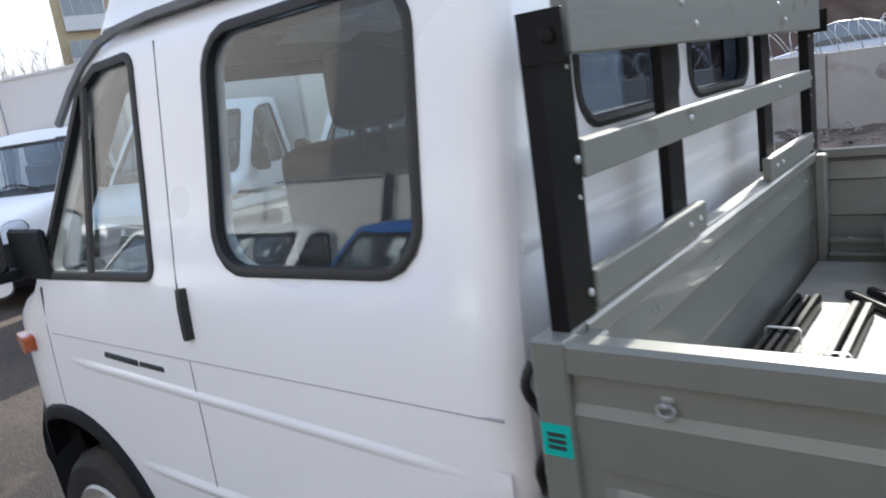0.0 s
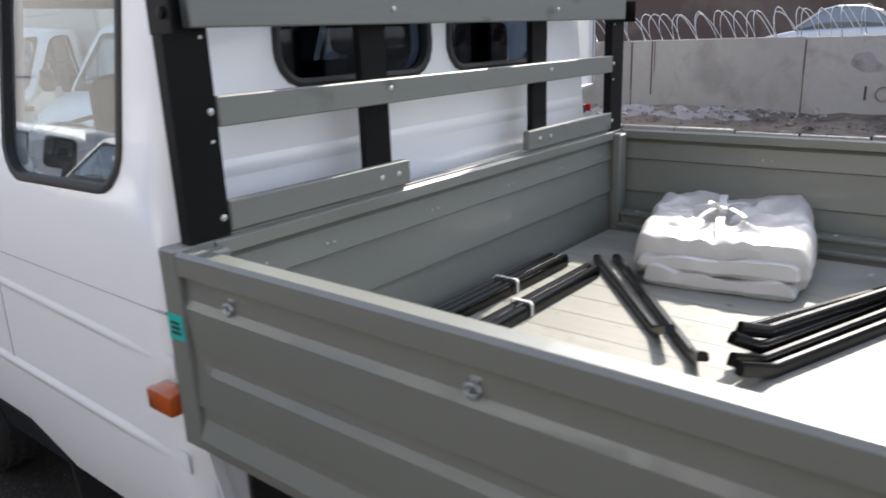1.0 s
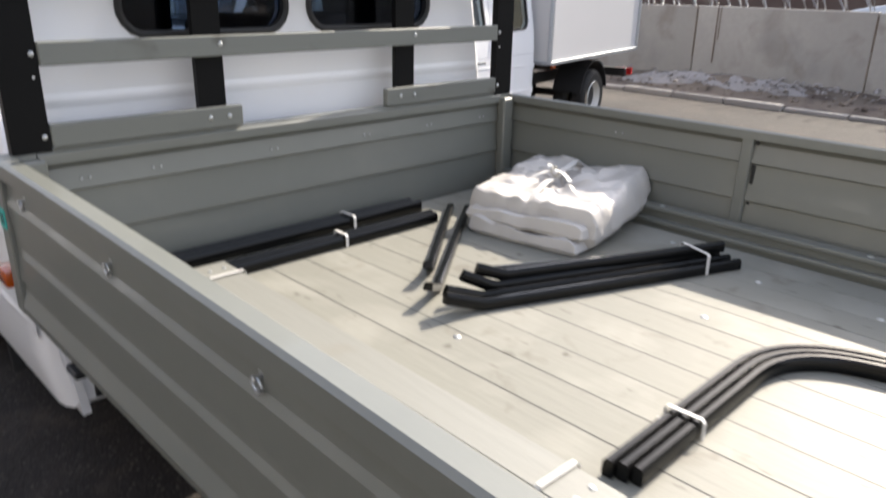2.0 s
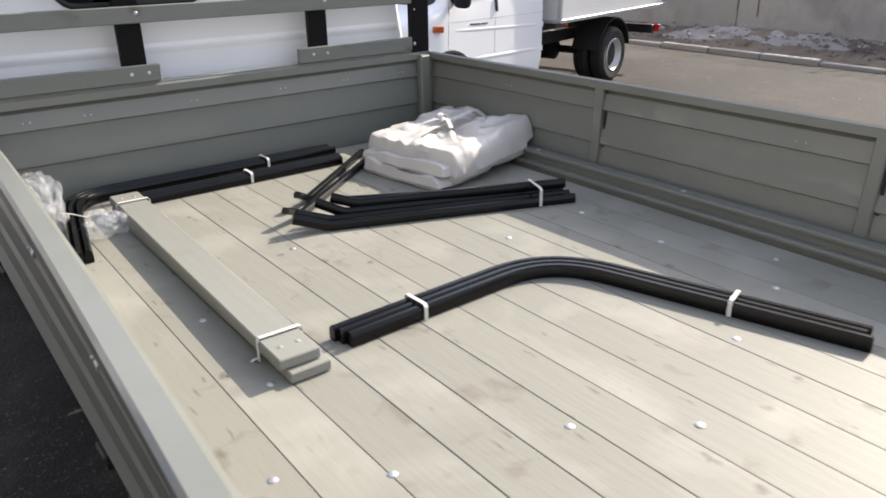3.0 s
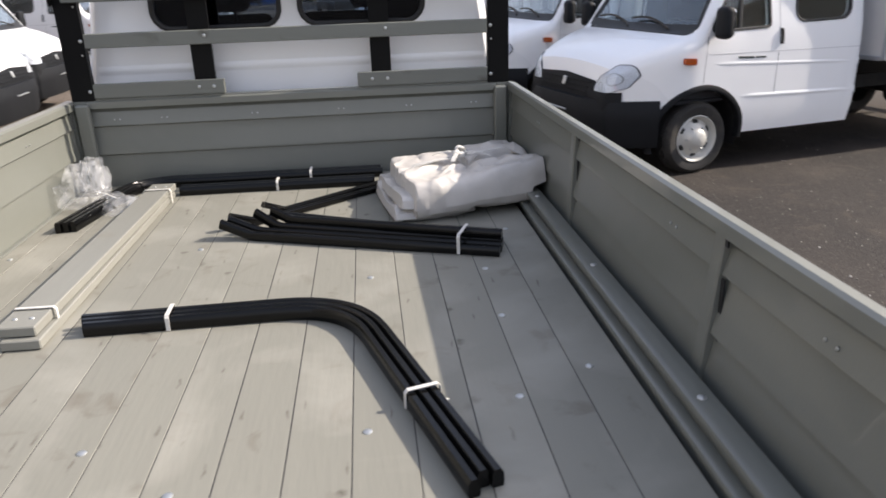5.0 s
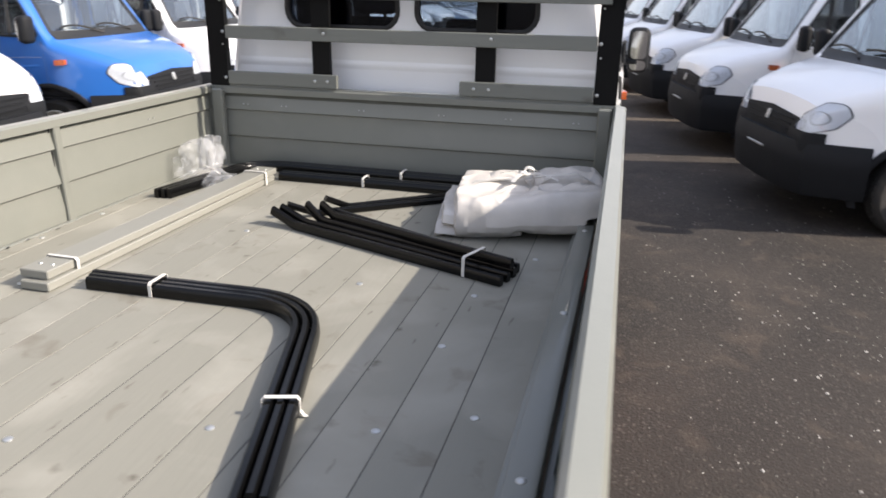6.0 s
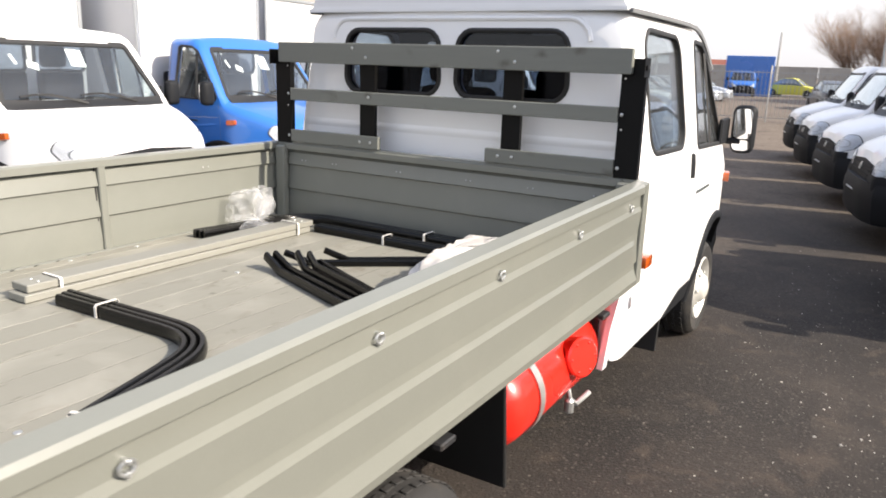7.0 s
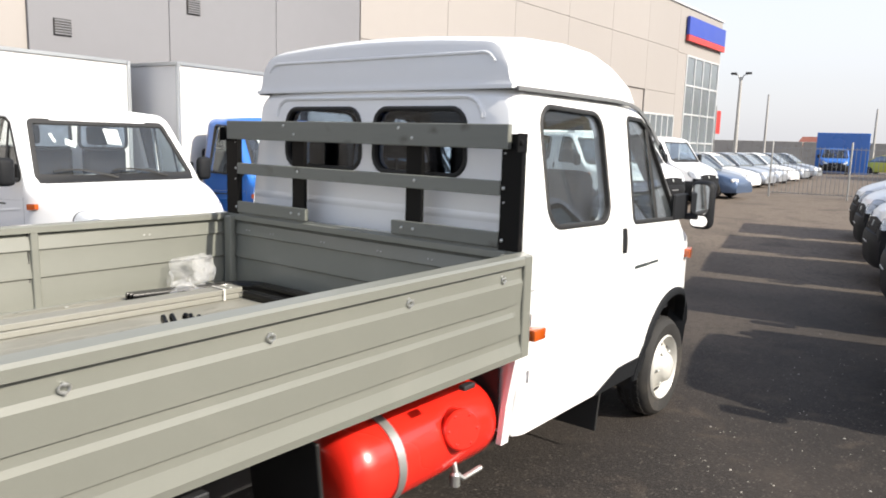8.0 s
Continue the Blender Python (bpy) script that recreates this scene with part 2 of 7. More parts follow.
def specked(m, scale, colour, share, size=0.35):
    """Scatter fine specks of another colour over a material."""
    nd, ln = m.node_tree.nodes, m.node_tree.links
    b = nd["Principled BSDF"]
    src = b.inputs["Base Color"].links[0].from_socket
    tex = nd.new("ShaderNodeTexCoord")
    vor = nd.new("ShaderNodeTexVoronoi")
    vor.inputs["Scale"].default_value = scale
    ln.new(tex.outputs["Object"], vor.inputs["Vector"])
    sep = nd.new("ShaderNodeSeparateColor")
    ln.new(vor.outputs["Color"], sep.inputs[0])
    few, near, both = (nd.new("ShaderNodeMath") for _ in range(3))
    few.operation, few.inputs[1].default_value = "LESS_THAN", share
    near.operation, near.inputs[1].default_value = "LESS_THAN", size
    both.operation = "MULTIPLY"
    ln.new(sep.outputs[0], few.inputs[0])
    ln.new(vor.outputs["Distance"], near.inputs[0])
    ln.new(few.outputs[0], both.inputs[0])
    ln.new(near.outputs[0], both.inputs[1])
    x = nd.new("ShaderNodeMix")
    x.data_type = "RGBA"
    x.inputs[7].default_value = (*colour, 1)
    ln.new(both.outputs[0], x.inputs[0])
    ln.new(src, x.inputs[6])
    ln.new(x.outputs[2], b.inputs["Base Color"])


specked(ASPHALT, 95.0, (0.054, 0.046, 0.040), 0.22, 0.42)
specked(ASPHALT, 48.0, (0.064, 0.054, 0.047), 0.22, 0.36)
specked(ASPHALT, 26.0, (0.13, 0.115, 0.10), 0.03, 0.2)
specked(ASPHALT, 70.0, (0.029, 0.025, 0.022), 0.24, 0.45)


def smudged(m, scale, colour, lo, hi, most):
    """Soft irregular smudges of another tone."""
    nd, ln = m.node_tree.nodes, m.node_tree.links
    b = nd["Principled BSDF"]
    src = b.inputs["Base Color"].links[0].from_socket
    tex = nd.new("ShaderNodeTexCoord")
    n = nd.new("ShaderNodeTexNoise")
    n.inputs["Scale"].default_value, n.inputs["Detail"].default_value, n.inputs["Distortion"].default_value = scale, 5.0, 0.6
    ln.new(tex.outputs["Object"], n.inputs["Vector"])
    info = nd.new("ShaderNodeObjectInfo")
    mul, add = nd.new("ShaderNodeMath"), nd.new("ShaderNodeVectorMath")
    mul.operation, mul.inputs[1].default_value = "MULTIPLY", 37.0
    ln.new(info.outputs["Random"], mul.inputs[0])
    ln.new(tex.outputs["Object"], add.inputs[0])
    ln.new(mul.outputs[0], add.inputs[1])
    ln.new(add.outputs[0], n.inputs["Vector"])
    r = nd.new("ShaderNodeMapRange")
    r.inputs[1].default_value, r.inputs[2].default_value, r.inputs[4].default_value = lo, hi, most
    ln.new(n.outputs[0], r.inputs[0])
    x = nd.new("ShaderNodeMix")
    x.data_type = "RGBA"
    x.inputs[7].default_value = (*colour, 1)
    ln.new(r.outputs[0], x.inputs[0])
    ln.new(src, x.inputs[6])
    ln.new(x.outputs[2], b.inputs["Base Color"])


def knotty(m, scale, stretch, colour, share, size, most, upright=False):
    """Scattered round knots and bruises with soft edges, different on each board."""
    nd, ln = m.node_tree.nodes, m.node_tree.links
    b = nd["Principled BSDF"]
    src = b.inputs["Base Color"].links[0].from_socket
    tex, mp, info, off, add, vor, sep, few, r, amt, x = (nd.new(k) for k in (
        "ShaderNodeTexCoord", "ShaderNodeMapping", "ShaderNodeObjectInfo", "ShaderNodeMath", "ShaderNodeVectorMath", "ShaderNodeTexVoronoi",
        "ShaderNodeSeparateColor", "ShaderNodeMath", "ShaderNodeMapRange", "ShaderNodeMath", "ShaderNodeMix"))
    mp.inputs["Scale"].default_value = stretch
    mp.inputs["Rotation"].default_value = (math.pi / 2 if upright else 0.0, 0, 0)
    off.operation, off.inputs[1].default_value = "MULTIPLY", 53.0
    ln.new(info.outputs["Random"], off.inputs[0])
    ln.new(tex.outputs["Object"], mp.inputs["Vector"])
    warp, far_off = nd.new("ShaderNodeTexNoise"), nd.new("ShaderNodeVectorMath")
    warp.inputs["Scale"].default_value, warp.inputs["Detail"].default_value = 30.0, 3.0
    far_off.operation, far_off.inputs["Scale"].default_value = "SCALE", 0.035
    ln.new(tex.outputs["Object"], warp.inputs["Vector"])
    ln.new(warp.outputs["Color"], far_off.inputs[0])
    spread = nd.new("ShaderNodeVectorMath")
    ln.new(mp.outputs[0], spread.inputs[0])
    ln.new(far_off.outputs[0], spread.inputs[1])
    ln.new(spread.outputs[0], add.inputs[0])
    ln.new(off.outputs[0], add.inputs[1])
    vor.voronoi_dimensions = "2D"
    vor.inputs["Scale"].default_value = scale
    ln.new(add.outputs[0], vor.inputs["Vector"])
    ln.new(vor.outputs["Color"], sep.inputs[0])
    few.operation, few.inputs[1].default_value = "LESS_THAN", share
    ln.new(sep.outputs[0], few.inputs[0])
    r.inputs[1].default_value, r.inputs[2].default_value = size, size * 0.1
    r.inputs[4].default_value = most
    ln.new(vor.outputs["Distance"], r.inputs[0])
    amt.operation = "MULTIPLY"
    ln.new(few.outputs[0], amt.inputs[0])
    ln.new(r.outputs[0], amt.inputs[1])
    x.data_type = "RGBA"
    x.inputs[7].default_value = (*colour, 1)
    ln.new(amt.outputs[0], x.inputs[0])
    ln.new(src, x.inputs[6])
    ln.new(x.outputs[2], b.inputs["Base Color"])


knotty(PLANK, 9.0, (1.0, 0.7, 1.0), (0.075, 0.062, 0.048), 0.10, 0.13, 0.75)
knotty(PLANK, 14.0, (2.2, 0.5, 1.0), (0.10, 0.085, 0.068), 0.10, 0.16, 0.7)
knotty(RAIL, 8.0, (0.7, 1.0, 1.0), (0.075, 0.07, 0.055), 0.20, 0.20, 0.75, True)
smudged(PLANK, 9.0, (0.15, 0.132, 0.105), 0.60, 0.72, 0.65)
smudged(PLANK, 2.2, (0.345, 0.332, 0.287), 0.5, 0.72, 0.6)
smudged(RAIL, 5.0, (0.09, 0.085, 0.07), 0.62, 0.72, 0.6)
smudged(STACK, 6.0, (0.2, 0.185, 0.15), 0.62, 0.75, 0.4)
smudged(BED, 3.0, (0.210, 0.210, 0.182), 0.52, 0.75, 0.35)
smudged(CONCRETE, 1.3, (0.20, 0.17, 0.14), 0.56, 0.72, 0.55)
smudged(BROWN_WALL, 0.5, (0.20, 0.16, 0.13), 0.55, 0.7, 0.5)


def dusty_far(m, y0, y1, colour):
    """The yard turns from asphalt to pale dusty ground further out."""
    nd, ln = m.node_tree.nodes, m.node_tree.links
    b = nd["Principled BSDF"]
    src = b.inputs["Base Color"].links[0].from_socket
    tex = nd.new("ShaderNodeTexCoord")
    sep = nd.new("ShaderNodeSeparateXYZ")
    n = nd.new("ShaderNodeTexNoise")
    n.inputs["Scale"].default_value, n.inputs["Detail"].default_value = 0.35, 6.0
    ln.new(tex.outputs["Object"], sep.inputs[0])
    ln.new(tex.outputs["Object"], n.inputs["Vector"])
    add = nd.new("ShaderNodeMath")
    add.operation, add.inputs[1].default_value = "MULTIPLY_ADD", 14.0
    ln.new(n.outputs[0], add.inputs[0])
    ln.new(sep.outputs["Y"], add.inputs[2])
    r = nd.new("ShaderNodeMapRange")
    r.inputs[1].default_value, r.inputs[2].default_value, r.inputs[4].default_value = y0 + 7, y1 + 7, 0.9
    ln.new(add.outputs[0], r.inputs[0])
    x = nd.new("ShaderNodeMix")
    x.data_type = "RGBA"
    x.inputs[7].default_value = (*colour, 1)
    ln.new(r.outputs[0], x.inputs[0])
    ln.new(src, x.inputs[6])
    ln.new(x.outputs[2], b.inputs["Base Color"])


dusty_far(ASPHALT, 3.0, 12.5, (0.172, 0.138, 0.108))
smudged(ASPHALT, 0.9, (0.035, 0.028, 0.023), 0.55, 0.75, 0.6)
smudged(ASPHALT, 1.9, (0.062, 0.050, 0.040), 0.56, 0.70, 0.45)
smudged(ASPHALT, 17.0, (0.026, 0.022, 0.019), 0.50, 0.62, 0.5)
smudged(ASPHALT, 4.5, (0.068, 0.052, 0.040), 0.58, 0.74, 0.55)

# ---- mesh tools ----
def finish(bm, sharp=32):
    bmesh.ops.recalc_face_normals(bm, faces=bm.faces)
    for f in bm.faces:
        f.smooth = True
    lim = radians(sharp)
    for e in bm.edges:
        e.smooth = len(e.link_faces) == 2 and e.calc_face_angle(0.0) < lim


def mesh_of(name, bm, mat, sharp=32):
    finish(bm, sharp)
    me = bpy.data.meshes.new(name)
    bm.to_mesh(me)
    bm.free()
    me.materials.append(mat)
    return me


def part(name, bm, mat, parent, label="", at=None, sharp=32):
    """One mesh object under a thing or a part. bm may be a bmesh or a mesh that alike pieces share."""
    me = bm if isinstance(bm, bpy.types.Mesh) else mesh_of(name, bm, mat, sharp)
    ob = new(name, me)
    ob.parent = parent
    if at is not None:
        ob.matrix_local = at if isinstance(at, Matrix) else Matrix.Translation(at)
    if label:
        tagged(ob, label)
    return ob


def thing(name, label, category, m=None, group="", kind=""):
    ob = new(name)
    ob.empty_display_size = 0.2
    if m is not None:
        ob.matrix_world = m
    return tagged(ob, label, category, group, kind)


def single(name, bm, mat, label, category, group="", kind="", m=None, sharp=32):
    ob = new(name, mesh_of(name, bm, mat, sharp))
    if m is not None:
        ob.matrix_world = m
    return tagged(ob, label, category, group, kind)


def add_box(bm, x0, x1, y0, y1, z0, z1, bevel=0.0, segs=1, m=None):
    vs = [bm.verts.new((x, y, z)) for x in (x0, x1) for y in (y0, y1) for z in (z0, z1)]
    fs = [bm.faces.new([vs[i] for i in q]) for q in ((0, 1, 3, 2), (4, 6, 7, 5), (0, 4, 5, 1), (2, 3, 7, 6), (0, 2, 6, 4), (1, 5, 7, 3))]
    if bevel:
        es = {e for f in fs for e in f.edges}
        r = bmesh.ops.bevel(bm, geom=list(es), offset=bevel, segments=segs, profile=0.5, affect="EDGES")
        vs = list({v for f in r["faces"] for v in f.verts} | {v for v in vs if v.is_valid})
    if m is not None:
        bmesh.ops.transform(bm, matrix=m, verts=[v for v in vs if v.is_valid])
    return bm


def boxed(*a, bevel=0.004, segs=1, m=None):
    return add_box(bmesh.new(), *a, bevel=bevel, segs=segs, m=m)


def add_lathe(bm, profile, m=None, n=28, cap=True):
    """Turn (radius, height) points about z."""
    rings = []
    for r, h in profile:
        rings.append([bm.verts.new((r * math.cos(2 * math.pi * i / n), r * math.sin(2 * math.pi * i / n), h)) for i in range(n)])
    for a, b in zip(rings, rings[1:]):
        for i in range(n):
            bm.faces.new((a[i], a[(i + 1) % n], b[(i + 1) % n], b[i]))
    if cap:
        bm.faces.new(rings[0][::-1])
        bm.faces.new(rings[-1])
    if m is not None:
        bmesh.ops.transform(bm, matrix=m, verts=[v for r in rings for v in r])
    return bm


def lathe(profile, m=None, n=28, cap=True):
    return add_lathe(bmesh.new(), profile, m, n, cap)


def add_sweep(bm, path, section, closed=True, up=(0, 0, 1)):
    """Sweep a 2D section (side, up) along a 3D path."""
    path = [Vector(p) for p in path]
    rings = []
    for i, p in enumerate(path):
        d = (path[min(i + 1, len(path) - 1)] - path[max(i - 1, 0)]).normalized()
        s = d.cross(Vector(up))
        s = s.normalized() if s.length > 1e-4 else Vector((1, 0, 0))
        u = s.cross(d)
        rings.append([bm.verts.new(p + s * a + u * b) for a, b in section])
    n = len(section)
    for a, b in zip(rings, rings[1:]):
        for i in range(n if closed else n - 1):
            bm.faces.new((a[i], a[(i + 1) % n], b[(i + 1) % n], b[i]))
    if closed:
        bm.faces.new(rings[0][::-1])
        bm.faces.new(rings[-1])
    return bm


def circle(r, n=10):
    return [(r * math.cos(2 * math.pi * i / n), r * math.sin(2 * math.pi * i / n)) for i in range(n)]


def rounded(points, r, n=5):
    """A polygon with its corners rounded."""
    out = []
    k = len(points)
    for i in range(k):
        p, a, b = Vector(points[i]), Vector(points[i - 1]), Vector(points[(i + 1) % k])
        da, db = (a - p).normalized(), (b - p).normalized()
        ang = da.angle(db)
        t = min(r / math.tan(ang / 2), (a - p).length * 0.48, (b - p).length * 0.48)
        rr = t * math.tan(ang / 2)
        c = p + (da + db).normalized() * (rr / math.sin(ang / 2))
        s, e = p + da * t - c, p + db * t - c
        for j in range(n + 1):
            v = s.lerp(e, j / n).normalized() * rr
            out.append(c + v)
    return out


def grown(points, d):
    """The polygon pushed outwards by d."""
    out = []
    k = len(points)
    area = sum(points[i].x * points[(i + 1) % k].y - points[(i + 1) % k].x * points[i].y for i in range(k))
    s = 1 if area > 0 else -1
    for i in range(k):
        a, b = points[i] - points[i - 1], points[(i + 1) % k] - points[i]
        if a.length < 1e-6:
            a = b
        if b.length < 1e-6:
            b = a
        t = (a.normalized() + b.normalized()).normalized()
        out.append(points[i] + Vector((t.y, -t.x)) * d * s)
    return out


def slab(poly, place, t0, t1):
    """A plate over a polygon; place(u, v, offset) lays it on a surface. Filled by a fan of rings, so that it can bend."""
    bm = bmesh.new()
    c = sum(poly, Vector((0, 0))) / len(poly)
    levels = (1.0, 0.66, 0.33)
    for t in (t0, t1):
        rings = [[bm.verts.new(place(*(c + (p - c) * f), t)) for p in poly] for f in levels]
        mid = bm.verts.new(place(*c, t))
        n = len(poly)
        for a, b in zip(rings, rings[1:]):
            for i in range(n):
                bm.faces.new((a[i], a[(i + 1) % n], b[(i + 1) % n], b[i]))
        for i in range(n):
            bm.faces.new((rings[-1][i], rings[-1][(i + 1) % n], mid))
        if t == t0:
            first = rings[0]
        else:
            for i in range(n):
                bm.faces.new((first[i], first[(i + 1) % n], rings[0][(i + 1) % n], rings[0][i]))
    return bm


def ring_on(outer, inner, place, t0, t1):
    """A frame between two polygons with equal counts, with a rounded face."""
    bm = bmesh.new()
    n = len(outer)
    mid = [(a + b) / 2 for a, b in zip(outer, inner)]
    loops = [[bm.verts.new(place(*p, t)) for p in ps] for ps, t in ((outer, t0), (outer, t1 * 0.6), (mid, t1), (inner, t1 * 0.6), (inner, t0))]
    for a, b in zip(loops, loops[1:] + loops[:1]):
        for i in range(n):
            bm.faces.new((a[i], a[(i + 1) % n], b[(i + 1) % n], b[i]))
    return bm


def prism(poly, axis, lo, hi):
    """A straight prism: the polygon's (u, v) lie in the plane across the axis."""
    bm = bmesh.new()
    put = (lambda p, d: (d, p.x, p.y)) if axis == "x" else (lambda p, d: (p.x, d, p.y))
    a, b = [bm.verts.new(put(p, lo)) for p in poly], [bm.verts.new(put(p, hi)) for p in poly]
    n = len(poly)
    for i in range(n):
        bm.faces.new((a[i], a[(i + 1) % n], b[(i + 1) % n], b[i]))
    bm.faces.new(a[::-1])
    bm.faces.new(b)
    bmesh.ops.recalc_face_normals(bm, faces=bm.faces)
    return bm


def carve(body, cutters):
    """The body with each cutter taken out of it, as a new bmesh."""
    def plain(bm):
        bmesh.ops.recalc_face_normals(bm, faces=bm.faces)
        me = bpy.data.meshes.new("carving")
        bm.to_mesh(me)
        bm.free()
        return new("carving", me)

    ob = plain(body)
    tools = [plain(c) for c in cutters]
    for t in tools:
        mod = ob.modifiers.new("cut", "BOOLEAN")
        mod.operation, mod.solver, mod.object = "DIFFERENCE", "EXACT", t
    bpy.context.view_layer.update()
    dg = bpy.context.evaluated_depsgraph_get()
    me = bpy.data.meshes.new_from_object(ob.evaluated_get(dg))
    out = bmesh.new()
    out.from_mesh(me)
    bpy.data.meshes.remove(me)
    for o in (ob, *tools):
        old = o.data
        bpy.data.objects.remove(o)
        bpy.data.meshes.remove(old)
    return out


def interp(table, x):
    if x <= table[0][0]:
        return table[0][1]
    for (a, p), (b, q) in zip(table, table[1:]):
        if x <= b:
            return p + (q - p) * (x - a) / (b - a)
    return table[-1][1]


# ---- the light truck's cab: x right, y ahead of the front axle, z up ----
TOP = [(-4.0, 2.10), (-0.66, 2.085), (-0.57, 2.035), (-0.16, 1.388), (-0.06, 1.362), (0.08, 1.325), (0.34, 1.236), (0.475, 1.172), (0.535, 1.10), (0.562, 1.0), (0.58, 0.88)]
NOSE = 0.58
TOP_BACK = [(z, y) for y, z in reversed(TOP[2:])]
ROUND, CROWN = 0.10, 0.035
ARCH_Y, ARCH_Z = -0.225, 0.52  # middle of the front wheel opening
WHEEL_Y = -0.225
GROUND = 0.14  # level of the yard


def half_width(y, z):
    b = 0.985 if y < -0.1 else 0.985 - 0.30 * ((y + 0.1) / 0.68) ** 1.35
    if z > 1.35:
        b -= (z - 1.35) * 0.165
    if z < 0.72:
        b -= (0.72 - z) * 0.20
    return b


def cab_solid(y_rear, y_front, inset, z_low, step=0.07):
    """A closed loft of the cab's outside, or of the hollow inside it (inset)."""
    bm = bmesh.new()
    ys = [y_rear, y_rear + 0.012, y_rear + 0.04, y_rear + 0.08]
    while ys[-1] + step < y_front - 0.02:
        ys.append(ys[-1] + step)
    ys += [y_front - 0.015, y_front]
    rings = []
    for i, y in enumerate(ys):
        shrink = inset + (0.046, 0.026, 0.008, 0.0)[min(i, 3)]
        zt = interp(TOP, y) - shrink
        zs = zt - ROUND
        zl = z_low + (0.02 if i == 0 else 0.0)
        half = []
        for k in range(9):
            z = zl + (zs - zl) * k / 8
            half.append((half_width(y, z) - shrink, z))
        w = half[-1][0]
        for k in range(1, 5):
            a = math.pi / 2 * k / 4
            half.append((w - ROUND + ROUND * math.cos(a), zs + ROUND * math.sin(a)))
        w0 = w - ROUND
        for k in range(1, 5):
            x = w0 * (1 - k / 4)
            half.append((x, zt + CROWN * (1 - (x / w0) ** 2)))
        ring = half + [(-x, z) for x, z in reversed(half[:-1])]
        rings.append([bm.verts.new((x, y, z)) for x, z in ring])
    n = len(rings[0])
    for a, b in zip(rings, rings[1:]):
        for i in range(n):
            bm.faces.new((a[i], a[(i + 1) % n], b[(i + 1) % n], b[i]))
    bm.faces.new(rings[0])
    bm.faces.new(rings[-1][::-1])
    return bm


def on_side(s):
    return lambda y, z, t: Vector((s * (half_width(y, z) + t), y, z))


def on_rear(y_rear):
    return lambda x, z, t: Vector((x, y_rear - t, z))


def on_screen(x, z, t):
    w0 = half_width(-0.3, z) - ROUND
    a = abs(x)
    dz = -CROWN * (1 - (a / w0) ** 2) if a < w0 else ROUND - math.sqrt(max(ROUND ** 2 - (a - w0) ** 2, 0.0004))
    y = interp(TOP_BACK, z + dz)
    return Vector((x, y + t * 0.62, z + t * 0.78))


def on_nose(x, z, t):
    """The curved front of the body, from the side round to the middle."""
    a = abs(x)

    def inside(y):
        w = half_width(y, z)
        if a >= w:
            return False
        w0 = w - ROUND
        top = interp(TOP, y)
        top += CROWN * (1 - (a / w0) ** 2) if a < w0 else math.sqrt(max(ROUND ** 2 - (a - w0) ** 2, 0)) - ROUND
        return z < top

    lo, hi = -0.1, NOSE
    for _ in range(22):
        mid = (lo + hi) / 2
        if inside(mid):
            lo = mid
        else:
            hi = mid
    k = min(max((a - 0.40) / 0.42, 0.0), 1.0)
    n = Vector((math.copysign(0.08 + 0.75 * k * k, x), 1, 0.35)).normalized()
    return Vector((x, lo, z)) + n * t


def V2(*pts):
    return [Vector(p) for p in pts]


DOOR_GLASS = rounded(V2((-0.872, 1.44), (-0.275, 1.425), (-0.285, 1.47), (-0.575, 1.94), (-0.67, 1.99), (-0.845, 2.0)), 0.03)
REAR_GLASS = rounded(V2((-1.772, 1.472), (-1.153, 1.462), (-1.157, 2.004), (-1.768, 2.019)), 0.10)
REAR = -1.955  # the back of the crew cab
BACK_GLASS = [rounded(V2((a, 1.688), (b, 1.688), (b - 0.01, 1.997), (a + 0.01, 1.997)), 0.08) for a, b in ((-0.627, -0.048), (0.038, 0.617))]
SCREEN = rounded(V2((-0.880, 1.405), (0.880, 1.405), (0.742, 1.985), (-0.742, 1.985)), 0.06)


def cab_mesh(name, y_rear, crew, mat):
    cuts = [cab_solid(y_rear + 0.07, -0.06, 0.055, 0.80)]
    side = prism(DOOR_GLASS, "x", -1.4, 1.4)
    windows = [side, prism(SCREEN, "y", -1.02, 0.4)]
    if crew:
        windows.append(prism(REAR_GLASS, "x", -1.4, 1.4))
    windows += [prism(g, "y", y_rear - 0.2, y_rear + 0.2) for g in BACK_GLASS]
    arch = bmesh.new()
    for s in (-1, 1):
        add_lathe(arch, [(0.435, 0.0), (0.435, 0.75)], pose(s * 0.48, ARCH_Y, ARCH_Z, 0, 90 * s, 0), 36)
    outer = cab_solid(y_rear, NOSE, 0.0, 0.53)
    me = mesh_of(name, carve(outer, cuts + windows + [arch]), mat, 28)
    me.materials.append(LINING)  # the grey lining inside
    for p in me.polygons:
        x, y, z = p.center
        if y_rear + 0.05 < y < -0.05 and 0.79 < z < interp(TOP, y) - 0.03 and abs(x) < half_width(y, z) - 0.045:
            p.material_index = 1
    return me


